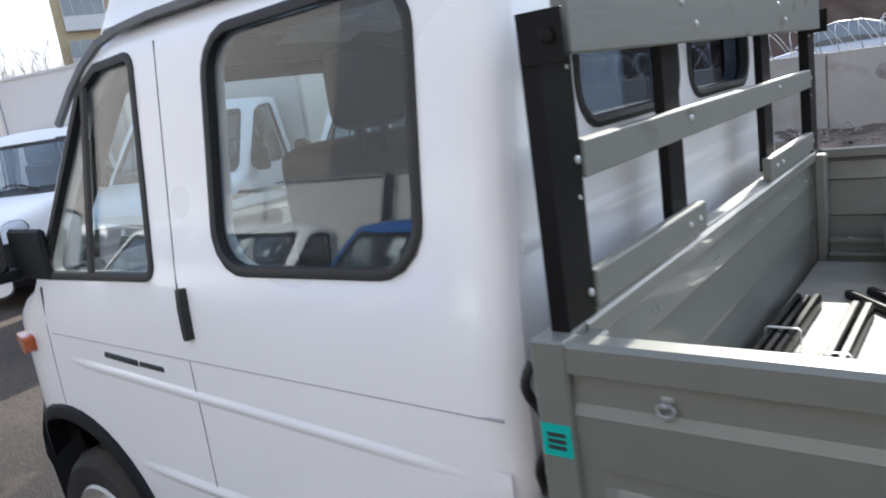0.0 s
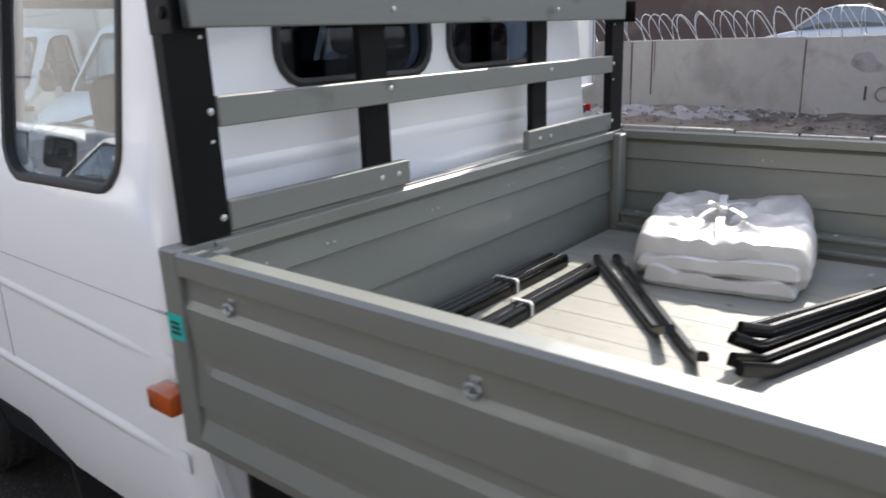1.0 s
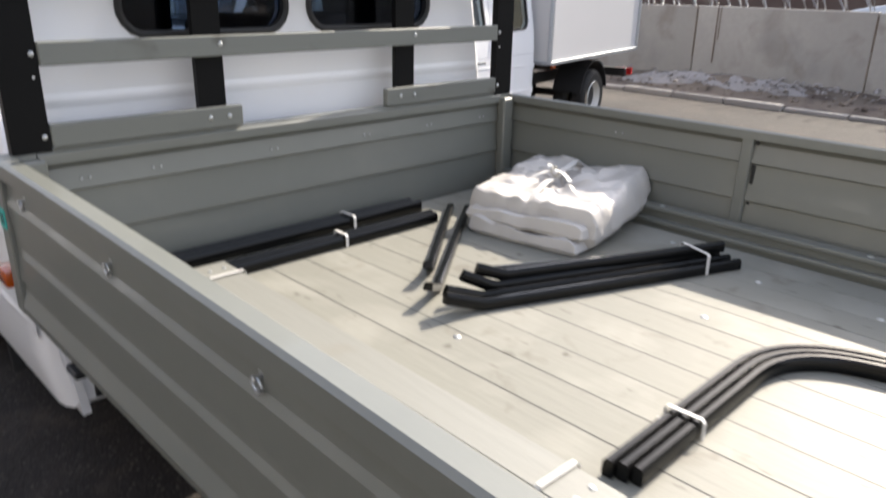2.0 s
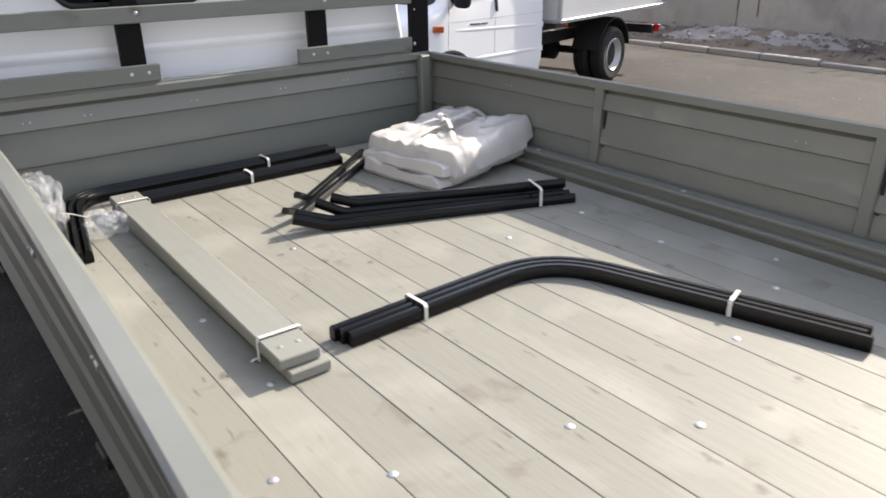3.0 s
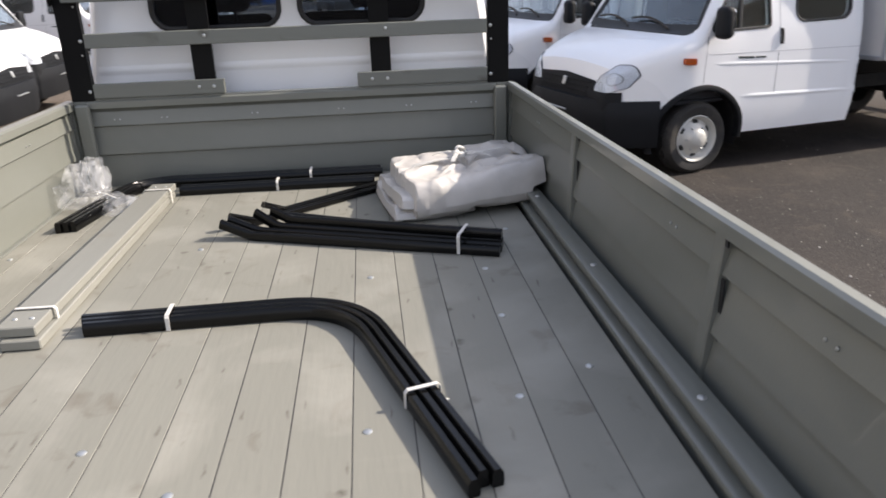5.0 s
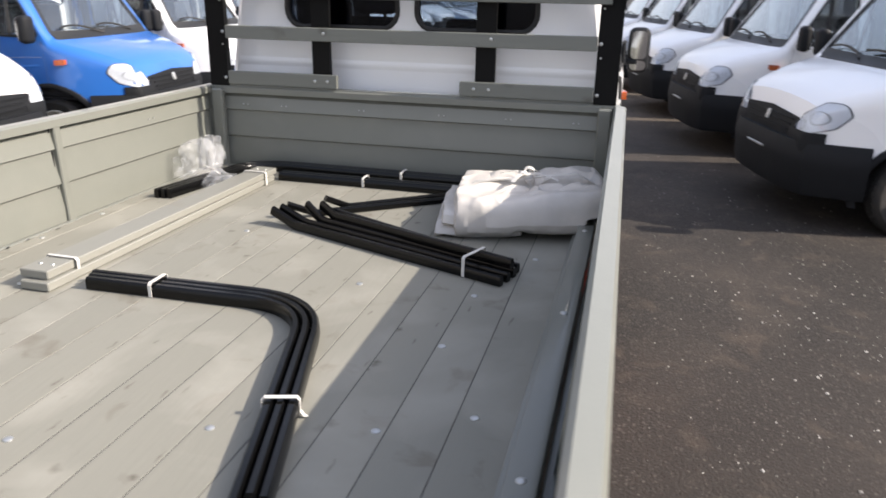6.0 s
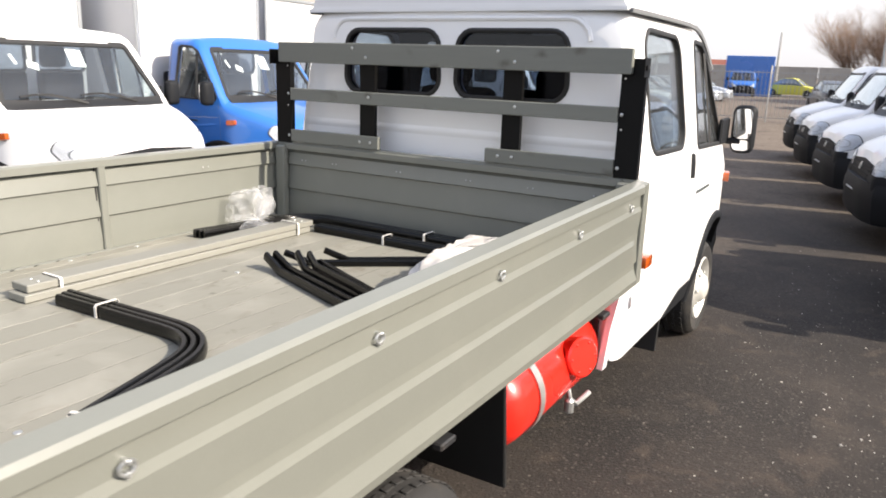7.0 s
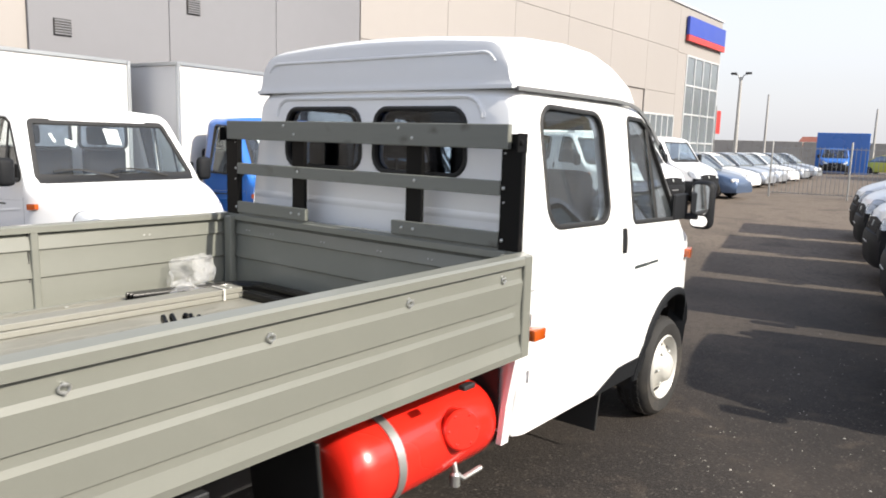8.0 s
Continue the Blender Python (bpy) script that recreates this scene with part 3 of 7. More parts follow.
def wheel_meshes(dual=False, low=1.0):
    """Tyre, rim, vent hole and nut. low shrinks the height of the tyre wall."""
    w = 0.10
    tyre = lathe([(0.205, -w + 0.012), (0.235, -w), (0.30, -w - 0.004), (0.332, -w + 0.02), (0.345, -w + 0.045), (0.347, 0), (0.345, w - 0.045), (0.332, w - 0.02),
                  (0.30, w + 0.004), (0.235, w), (0.205, w - 0.012), (0.205, -w + 0.012)], None, 44, False)
    for v in tyre.verts:
        r = math.hypot(v.co.x, v.co.y)
        v.co.x, v.co.y = (c / r * (0.205 + (r - 0.205) * low) for c in (v.co.x, v.co.y))
    for k in range(-1, 2):  # tread grooves as shallow lugs
        for i in range(44):
            a = 2 * math.pi * (i + 0.5 * (k % 2)) / 44
            add_box(tyre, -0.011, 0.011, -0.017, 0.017, 0, 0.006, 0.002, 1, pose(0, 0, 0, 0, 0, math.degrees(a)) @ pose(0.205 + 0.14 * low, 0, k * 0.046, 0, 90, 0))
    sign = -1 if dual else 1
    dish = [(0.208, w - 0.008), (0.200, w + 0.002), (0.188, w - 0.012), (0.178, w - 0.04), (0.165, w - 0.055 * 1.0), (0.150, w - 0.05 if sign > 0 else w - 0.10),
            (0.118, w - 0.018 if sign > 0 else w - 0.13), (0.098, w - 0.004 if sign > 0 else w - 0.135), (0.086, w + 0.016 if sign > 0 else w - 0.09), (0.070, w + 0.030 if sign > 0 else w - 0.085), (0.040, w + 0.040 if sign > 0 else w - 0.085), (0.0005, w + 0.043 if sign > 0 else w - 0.085)]
    rim = lathe(dish, None, 36, False)
    hole = boxed(-0.017, 0.017, -0.026, 0.026, -0.006, 0.004, bevel=0.004, m=pose(0.151, 0, w - 0.043, 0, 33, 0) if sign > 0 else pose(0.142, 0, w - 0.108, 0, -20, 0))
    nut = lathe([(0.011, 0.0), (0.011, 0.014), (0.006, 0.018)], pose(0.107, 0, (w - 0.012) if sign > 0 else w - 0.13), 6)
    return mesh_of("tyre", tyre, TYRE, 40), mesh_of("rim", rim, RIM, 40), mesh_of("vent_hole", hole, CHASSIS), mesh_of("wheel_nut", nut, ZINC)


WHEEL, WHEEL_DUAL, WHEEL_LOADED = wheel_meshes(), wheel_meshes(True), (wheel_meshes(False, 0.80), wheel_meshes(True, 0.80))
WHEEL_BACK = mesh_of("brake_drum", lathe([(0.19, -0.08), (0.19, 0.03)], None, 24), CHASSIS)


def add_wheel(root, x, y, dual=False, up=0.0, loaded=False):
    s = 1 if x > 0 else -1
    at = Matrix.Translation((x, y, (0.317 if loaded else 0.345) + up)) @ Matrix.Rotation(s * math.pi / 2, 4, "Y")
    t, r, h, n = WHEEL_LOADED[int(dual)] if loaded else WHEEL_DUAL if dual else WHEEL
    w = part("wheel", WHEEL_BACK, None, root, "", at)
    part("tyre", t, None, w)
    part("rim", r, None, w, "silver-white painted steel rim")
    for i in range(6):
        part("vent_hole", h, None, w, "", Matrix.Rotation(math.pi * i / 3, 4, "Z"))
        part("wheel_nut", n, None, w, "", Matrix.Rotation(math.pi * (i + 0.5) / 3, 4, "Z"))
    if dual:
        part("tyre", t, None, w, "", (0, 0, -0.24))
    return w


def seat_bm(w, h, y, z, x, lean=0.16, head=True):
    bm = bmesh.new()
    add_box(bm, x - w / 2, x + w / 2, y - 0.05, y + 0.48, z, z + 0.16, 0.05, 3)
    add_box(bm, -w / 2, w / 2, -0.075, 0.055, 0, h, 0.05, 3, Matrix.Translation((x, y, z + 0.1)) @ Matrix.Shear("XZ", 4, (0, -lean)))
    if head:
        add_box(bm, -0.14, 0.14, -0.055, 0.055, 0, 0.22, 0.05, 3, Matrix.Translation((x, y - lean * (h + 0.1), z + 0.12 + h)))
        for k in (-0.05, 0.05):
            add_box(bm, x + k - 0.008, x + k + 0.008, y - lean * h - 0.016, y - lean * h, z + h + 0.05, z + h + 0.15)
    return bm


def steering_bm(x):
    bm = bmesh.new()
    n, m = 28, pose(x, -0.40, 1.33, 62, 0, 0)
    ring = [(0.19 * math.cos(2 * math.pi * i / n), 0.19 * math.sin(2 * math.pi * i / n)) for i in range(n)]
    loops = []
    for a, b in ring:
        d = Vector((a, b, 0)).normalized()
        loops.append([bm.verts.new(m @ (Vector((a, b, 0)) + d * p + Vector((0, 0, q)))) for p, q in circle(0.015, 8)])
    for i in range(n):
        for k in range(8):
            bm.faces.new((loops[i][k], loops[i][(k + 1) % 8], loops[(i + 1) % n][(k + 1) % 8], loops[(i + 1) % n][k]))
    add_box(bm, -0.18, 0.18, -0.02, 0.02, -0.03, -0.01, 0.005, 1, m)
    add_box(bm, -0.07, 0.07, -0.06, 0.05, -0.035, 0.005, 0.015, 2, m)
    add_lathe(bm, [(0.025, -0.4), (0.025, -0.03)], m, 10)
    return bm


def dash_bm():
    prof = [(-0.50, 0.86), (-0.42, 1.14), (-0.48, 1.28), (-0.46, 1.40), (-0.38, 1.442), (-0.28, 1.436), (-0.21, 1.40), (-0.10, 1.33), (-0.08, 0.86)]
    bm = bmesh.new()
    a, b = [[bm.verts.new((x, y, z)) for y, z in prof] for x in (-0.90, 0.90)]
    n = len(prof)
    for i in range(n):
        bm.faces.new((a[i], a[(i + 1) % n], b[(i + 1) % n], b[i]))
    bm.faces.new(a[::-1])
    bm.faces.new(b)
    add_box(bm, -0.62, -0.18, -0.50, -0.36, 1.40, 1.48, 0.03, 2)
    return bm


def mirror_bm(s, big):
    """The arm and housing of a door mirror on side s."""
    bm = bmesh.new()
    xo = half_width(-0.2, 1.45)
    h, w = (0.30, 0.145) if big else (0.26, 0.16)
    cx = s * (xo + (0.10 if big else 0.14))
    back = 0.0 if big else 0.19
    add_box(bm, cx - w / 2, cx + w / 2, -0.135 - back, -0.03 - back, 1.50 - h / 2, 1.50 + h / 2, 0.045, 3)
    add_box(bm, min(s * xo, cx), max(s * xo, cx), -0.33 if not big else -0.14, -0.09 - back, 1.405, 1.445, 0.012, 2)
    add_box(bm, -0.012, 0.012, -0.33 - back * 0.4, -0.10 - back, 1.41, 1.57, 0.01, 1, Matrix.Translation((s * (xo + 0.005), 0.0, 0)))
    return bm


def mirror_face_bm(s, big):
    xo = half_width(-0.2, 1.45)
    h, w = (0.30, 0.145) if big else (0.26, 0.16)
    cx = s * (xo + (0.10 if big else 0.14))
    lo = 1.50 - h / 2
    back = 0.0 if big else 0.19
    bm = bmesh.new()
    split = lo + 0.085 if big else lo + 0.02
    for z0, z1 in ((split + 0.01, lo + h - 0.022), (lo + 0.02, split)) if big else ((split, lo + h - 0.02),):
        p = rounded(V2((cx - w / 2 + 0.02, z0), (cx + w / 2 - 0.02, z0), (cx + w / 2 - 0.02, z1), (cx - w / 2 + 0.02, z1)), 0.03)
        a = [bm.verts.new((q.x, -0.137 - back, q.y)) for q in p]
        b = [bm.verts.new((q.x, -0.133 - back, q.y)) for q in p]
        n = len(p)
        bm.faces.new(a)
        bm.faces.new(b[::-1])
        for i in range(n):
            bm.faces.new((a[i], a[(i + 1) % n], b[(i + 1) % n], b[i]))
    return bm


def bumper_bm():
    """The bumper wraps round the nose."""
    line = []
    for k in range(15):
        y = 0.16 + 0.39 * k / 14
        line.append((half_width(y, 0.7) + 0.012, y))
    line += [(0.54, 0.608), (0.30, 0.628), (0.0, 0.633)]
    full = line + [(-x, y) for x, y in reversed(line[:-1])]
    prof = [(-0.10, 0.44), (-0.01, 0.46), (0.012, 0.52), (0.022, 0.66), (0.032, 0.71), (0.027, 0.79), (0.006, 0.868), (-0.08, 0.878), (-0.10, 0.66)]
    bm = bmesh.new()
    rings = []
    for i, (x, y) in enumerate(full):
        a, b = full[max(i - 1, 0)], full[min(i + 1, len(full) - 1)]
        t = Vector((b[0] - a[0], b[1] - a[1])).normalized()
        nrm = Vector((-t.y, t.x))
        if nrm.dot(Vector((x, y - 0.2))) < 0:
            nrm = -nrm
        rings.append([bm.verts.new((x + nrm.x * d, y + nrm.y * d, z)) for d, z in prof])
    n = len(prof)
    for a, b in zip(rings, rings[1:]):
        for i in range(n):
            bm.faces.new((a[i], a[(i + 1) % n], b[(i + 1) % n], b[i]))
    bm.faces.new(rings[0])
    bm.faces.new(rings[-1][::-1])
    return bm


def cowl_bm():
    """The dark strip between the bonnet and the windscreen."""
    bm = bmesh.new()
    rows = []
    for y, lift in ((-0.185, -0.02), (-0.18, 0.008), (-0.12, 0.008), (-0.065, 0.006), (-0.06, -0.02)):
        row = []
        for k in range(17):
            x = -0.86 + 1.72 * k / 16
            yy = y - 0.07 * (x / 0.82) ** 2 * (1 if y > -0.13 else 0.4)
            w0 = half_width(yy, 1.33) - ROUND
            z = interp(TOP, yy) + CROWN * (1 - min(abs(x) / w0, 1.0) ** 2)
            row.append(bm.verts.new((x, yy, z + lift)))
        rows.append(row)
    for a, b in zip(rows, rows[1:]):
        for k in range(16):
            bm.faces.new((a[k], a[k + 1], b[k + 1], b[k]))
    return bm


def grille_bm():
    p = rounded(V2((-0.735, 0.80), (0.735, 0.80), (0.735, 0.93), (0.47, 0.925), (0.540, 1.025), (0.0, 1.060), (-0.540, 1.025), (-0.47, 0.925), (-0.735, 0.93)), 0.03)
    bm = slab(p, on_nose, -0.03, 0.012)
    for k in range(4):
        z = 0.87 + k * 0.044
        w = 0.36 + 0.03 * k
        add_sweep(bm, [on_nose(-w + 2 * w * i / 12, z, 0.014) for i in range(13)], [(-0.006, -0.006), (0.006, -0.006), (0.006, 0.006), (-0.006, 0.006)])
    return bm


def lamp_foot_bm(s):
    """The dark moulding between the headlight and the bumper."""
    bm = bmesh.new()
    rows = [[bm.verts.new(on_nose(s * (0.44 + 0.325 * i / 10), z, t)) for i in range(11)] for z, t in ((0.79, 0.002), (0.79, 0.016), (0.83, 0.018), (0.87, 0.018), (0.905, 0.018), (0.942, 0.014), (0.942, 0.001))]
    for a, b in zip(rows, rows[1:]):
        for i in range(10):
            bm.faces.new((a[i], a[i + 1], b[i + 1], b[i]))
    return bm


HEAD = rounded(V2((0.470, 0.930), (0.685, 0.930), (0.785, 0.985), (0.830, 1.085), (0.810, 1.170), (0.71, 1.172), (0.575, 1.070)), 0.05, 5)


def mirrored(p):
    return [Vector((-q.x, q.y)) for q in reversed(p)]


def arch_bm(s):
    """The dark flare round a front wheel opening."""
    bm = bmesh.new()
    rings = []
    for k in range(25):
        a = math.radians(-16 + 200 * k / 24)
        c, d = math.cos(a), math.sin(a)
        ring = []
        for r, off in ((0.422, -0.05), (0.422, 0.015), (0.438, 0.019), (0.463, 0.011), (0.470, -0.004)):
            y, z = ARCH_Y + r * c, max(ARCH_Z + r * d, 0.40)
            ring.append(bm.verts.new((s * (half_width(y, max(z, 0.5)) + off), y, z)))
        rings.append(ring)
    for a, b in zip(rings, rings[1:]):
        for i in range(4):
            bm.faces.new((a[i], a[i + 1], b[i + 1], b[i]))
    return bm


def liner_bm(s):
    """The dark inner shell of a front wheel opening."""
    bm = bmesh.new()
    inner, outer = [], []
    for k in range(21):
        a = math.radians(-14 + 208 * k / 20)
        y, z = ARCH_Y + 0.431 * math.cos(a), ARCH_Z + 0.431 * math.sin(a)
        inner.append(bm.verts.new((s * 0.487, y, z)))
        outer.append(bm.verts.new((s * (half_width(y, max(z, 0.5)) - 0.012), y, z)))
    for k in range(20):
        bm.faces.new((inner[k], inner[k + 1], outer[k + 1], outer[k]))
    bm.faces.new(inner)
    return bm


def strip_bm(s, pts, w, t):
    """A narrow raised line on the cab's side along (y, z) points."""
    bm = bmesh.new()
    rows = []
    for i, (y, z) in enumerate(pts):
        a, b = Vector(pts[max(i - 1, 0)]), Vector(pts[min(i + 1, len(pts) - 1)])
        d = (b - a).normalized()
        nx = Vector((-d.y, d.x)) * w / 2
        f = on_side(s)
        rows.append([bm.verts.new(f(y + k * nx.x, z + k * nx.y, o)) for k, o in ((-1, -0.004), (-0.5, t), (0.5, t), (1, -0.004))])
    for a, b in zip(rows, rows[1:]):
        for i in range(3):
            bm.faces.new((a[i], a[i + 1], b[i + 1], b[i]))
        bm.faces.new((a[3], a[0], b[0], b[3]))
    bm.faces.new(rows[0])
    bm.faces.new(rows[-1][::-1])
    return bm


def crease_bm(s, pts, w, t):
    """A soft pressed line in the cab's side that fades out at both ends."""
    bm = bmesh.new()
    rows = []
    last = len(pts) - 1
    f = on_side(s)
    for i, (y, z) in enumerate(pts):
        fade = min(1.0, i / 4.0, (last - i) / 3.0)
        rows.append([bm.verts.new(f(y, z + k * w / 2, -0.002 + fade * t * o)) for k, o in ((-1, 0.0), (-0.7, 0.14), (-0.4, 0.52), (-0.12, 0.92), (0.1, 1.0), (0.35, 0.72), (0.65, 0.3), (1, 0.0))])
    for a, b in zip(rows, rows[1:]):
        for i in range(len(a) - 1):
            bm.faces.new((a[i], a[i + 1], b[i + 1], b[i]))
    return bm


def line_pts(a, b, n=12):
    return [(a[0] + (b[0] - a[0]) * i / n, a[1] + (b[1] - a[1]) * i / n) for i in range(n + 1)]


CABS = {}


def shared(key, make):
    if key not in CABS:
        CABS[key] = make()
    return CABS[key]


def add_cab(root, crew, paint, at, big_mirror, papers=False):
    """All the parts of a cab, under root, with the front axle at the pose at."""
    y_rear = REAR if crew else -1.02
    tag = ("crew" if crew else "single", paint.name)

    def put(name, key, make, mat, label=""):
        return part(name, shared((key, mat.name if mat else ""), lambda: mesh_of(name, make(), mat)), mat, root, label, at)

    body = part("cab_body", shared(tag, lambda: cab_mesh("cab_body", y_rear, crew, paint)), paint, root, "", at)
    at0 = Matrix.Identity(4)

    def sub(name, key, make, mat, label="", to=None):
        me = shared((key, mat.name), lambda: mesh_of(name, make(), mat))
        ob = new(name, me)
        ob.parent = to or body
        ob.matrix_local = at0
        if label:
            tagged(ob, label)
        return ob

    for s in (-1, 1):
        g = sub("door_glass", ("dg", s), lambda: slab(grown(DOOR_GLASS, 0.008), on_side(s), -0.016, -0.011), GLASS, "clear front door window glass")
        g.visible_shadow = False
        sub("window_seal", ("ds", s), lambda: ring_on(grown(DOOR_GLASS, 0.014), grown(DOOR_GLASS, -0.008), on_side(s), -0.02, 0.007), RUBBER)
        sub("window_divider", ("dd", s), lambda: strip_bm(s, line_pts((-0.555, 1.425), (-0.595, 1.95)), 0.036, 0.004), RUBBER)
        if crew:
            g = sub("side_glass", ("rg", s), lambda: slab(grown(REAR_GLASS, 0.008), on_side(s), -0.016, -0.011), GLASS, "clear rear side window glass")
            g.visible_shadow = False
            sub("window_seal", ("rs", s), lambda: ring_on(grown(REAR_GLASS, 0.011), grown(REAR_GLASS, -0.011), on_side(s), -0.02, 0.008), RUBBER)
        sub("door_seam", ("seam", s), lambda: strip_bm(s, line_pts((-0.958, 2.02), (-0.980, 1.40), 8) + [(-0.982, 1.2), (-0.982, 1.05), (-0.978, 0.85), (-0.96, 0.64)], 0.006, 0.0010), SEAM)
        sub("door_seam", ("seamf", s), lambda: strip_bm(s, [(-0.235, 1.385), (-0.222, 1.25), (-0.215, 1.12), (-0.212, 0.99)], 0.005, 0.0010), SEAM)
        x_end = y_rear + 0.03
        sub("belt_seam", ("belt", s, crew), lambda: strip_bm(s, line_pts((x_end, 1.213), (-0.25, 1.236), 16), 0.006, 0.0012), SEAM_SOFT)
        sub("body_crease", ("crease", s, crew, paint.name), lambda: crease_bm(s, line_pts((x_end, 1.082), (-0.24, 1.158), 24), 0.055, 0.0065), paint)
        sub("body_crease", ("creaselow", s, crew, paint.name), lambda: crease_bm(s, line_pts((x_end, 0.825), (-0.56, 0.86), 20), 0.06, 0.0085), paint)
        sub("door_handle", ("handle", s), lambda: strip_bm(s, [(-1.008, 1.285), (-1.006, 1.31), (-1.004, 1.37), (-1.0, 1.415)], 0.034, 0.014), RUBBER, "black door handle")
        sub("model_badge", ("badge", s), lambda: strip_bm(s, [(-0.725, 1.188), (-0.556, 1.197)] if s < 0 else [(-0.853, 1.186), (-0.665, 1.188)], 0.026, 0.004), INK)
        sub("model_badge", ("badgeb", s), lambda: strip_bm(s, [(-0.85, 1.184), (-0.738, 1.188)] if s < 0 else [(-0.65, 1.189), (-0.535, 1.190)], 0.022, 0.004), INK)
        ind = sub("side_indicator", ("ind", s), lambda: slab(rounded(V2((-0.105, 1.162), (-0.005, 1.168), (-0.005, 1.222), (-0.105, 1.216)), 0.012, 3), on_side(s), -0.004, 0.034), AMBER, "amber side indicator lens")
        put("wheel_liner", ("liner", s), lambda: liner_bm(s), CHASSIS, "black wheel arch liner")
        flare = put("wheel_arch_flare", ("arch", s), lambda: arch_bm(s), PLASTIC, "dark grey plastic wheel arch flare")
        m = put("door_mirror", ("mir", s, big_mirror), lambda: mirror_bm(s, big_mirror), PLASTIC, "black door mirror on a bracket")
        me = shared(("mirface", s, big_mirror), lambda: mesh_of("mirror_face", mirror_face_bm(s, big_mirror), MIRROR))
        face = part("mirror_face", me, None, m, "mirror glass")
        h = HEAD if s > 0 else mirrored(HEAD)
        lamp = put("headlight", ("head", s), lambda: slab(h, on_nose, -0.03, 0.003), LAMP, "clear multi-reflector headlight")
        lens = part("lens", shared(("lens", s), lambda: mesh_of("lens", slab(grown(h, 0.004), on_nose, 0.007, 0.010), LENS)), None, lamp)
        lens.visible_shadow = False
        for k, (cx, cz, cr) in enumerate(((0.600, 0.990, 0.034), (0.715, 1.055, 0.050))):
            bowl = [Vector((s * cx + cr * math.cos(0.393 * i), cz + cr * math.sin(0.393 * i))) for i in range(16)]
            part("reflector", shared(("bowl", s, k), lambda: mesh_of("reflector", ring_on(grown(bowl, 0.004), grown(bowl, -0.004), on_nose, 0.001, 0.0055), ZINC)), None, lamp, "bright reflector ring")
        put("lamp_foot", ("foot", s), lambda: lamp_foot_bm(s), PLASTIC)
        rim = part("lamp_rim", shared(("lrim", s), lambda: mesh_of("lamp_rim", ring_on(grown(h, 0.005), grown(h, -0.001), on_nose, -0.01, 0.008), SEAM)), None, lamp)
    for g in BACK_GLASS:
        k = "l" if g[0].x < 0 else "r"
        pane = sub("rear_glass", ("bg", k, crew), lambda: slab(grown(g, 0.008), on_rear(y_rear), -0.022, -0.017), DARKGLASS, "dark rear window glass")
        sub("window_seal", ("bs", k, crew), lambda: ring_on(grown(g, 0.010), grown(g, -0.012), on_rear(y_rear), -0.03, 0.008), RUBBER)
    ws = sub("windscreen", "ws", lambda: slab(grown(SCREEN, 0.01), on_screen, -0.014, -0.008), GLASS, "raked windscreen glass")
    ws.visible_shadow = False
    sub("windscreen_seal", "wss", lambda: ring_on(grown(SCREEN, 0.012), grown(SCREEN, -0.035), on_screen, -0.02, 0.006), RUBBER)
    sub("screen_band", "band", lambda: slab(rounded(V2((-0.855, 1.41), (0.855, 1.41), (0.853, 1.428), (-0.853, 1.428)), 0.008, 2), on_screen, -0.007, -0.004), RUBBER)
    for x in (-0.52, 0.08):
        def wiper():
            bm = bmesh.new()
            add_sweep(bm, [on_screen(x + 0.62 * k / 8, 1.415 + 0.10 * math.sin(k / 8 * 2.2) * 0.8, 0.022) for k in range(9)], [(-0.007, -0.006), (0.007, -0.006), (0.005, 0.012), (-0.005, 0.012)])
            return bm
        put("wiper", ("wiper", x), wiper, RUBBER)
    put("cowl", "cowl", cowl_bm, RUBBER, "black plastic cowl below the windscreen")
    put("bumper", "bumper", bumper_bm, PLASTIC, "dark grey moulded plastic bumper")
    gr = put("grille", "grille", grille_bm, PLASTIC, "black slatted radiator grille")
    part("grille_emblem", shared("emblem", lambda: mesh_of("grille_emblem", boxed(-0.028, 0.028, -0.008, 0.008, -0.04, 0.04, bevel=0.007, segs=2, m=Matrix.Translation(on_nose(0, 0.975, 0.02)) @ Matrix.Rotation(0.3, 4, "X")), ZINC)), None, gr)
    part("grille_bar", shared("gbar", lambda: mesh_of("grille_bar", boxed(-0.17, 0.17, 0.659, 0.673, 0.73, 0.748, bevel=0.004), ZINC)), None, gr)
    # inside
    put("dashboard", "dash", dash_bm, CABIN, "dark moulded dashboard")
    put("steering_wheel", "steer", lambda: steering_bm(-0.42), CABIN)
    for x in (-0.42, 0.40):
        put("seat", ("seat", x), lambda: seat_bm(0.50 if x < 0 else 0.85, 0.64 if crew else 0.58, -1.12 if crew else -0.78, 0.97 if crew else 0.95, x, 0.14), SEAT, "black cloth seat with a headrest")
    put("cabin_floor", ("floor", crew), lambda: boxed(-0.88, 0.88, y_rear + 0.09, -0.02, 0.81, 0.85, bevel=0.01), CABIN)
    if crew:
        bench = put("rear_seat", "bench", lambda: seat_bm(1.55, 0.42, -1.66, 0.93, 0.0, 0.1, False), SEAT, "black cloth rear bench with a blue cushion")
        part("seat_cushion", shared("cush", lambda: mesh_of("seat_cushion", boxed(-0.80, 0.80, -1.62, -1.16, 1.14, 1.235, bevel=0.03, segs=2), SEAT_BLUE)), None, bench, "blue cloth cushion")
        for x in (-0.52, 0.52):
            part("headrest", shared(("hr", x), lambda: mesh_of("headrest", boxed(x - 0.15, x + 0.15, -1.78, -1.70, 1.62, 1.84, bevel=0.05, segs=3), SEAT)), None, bench)
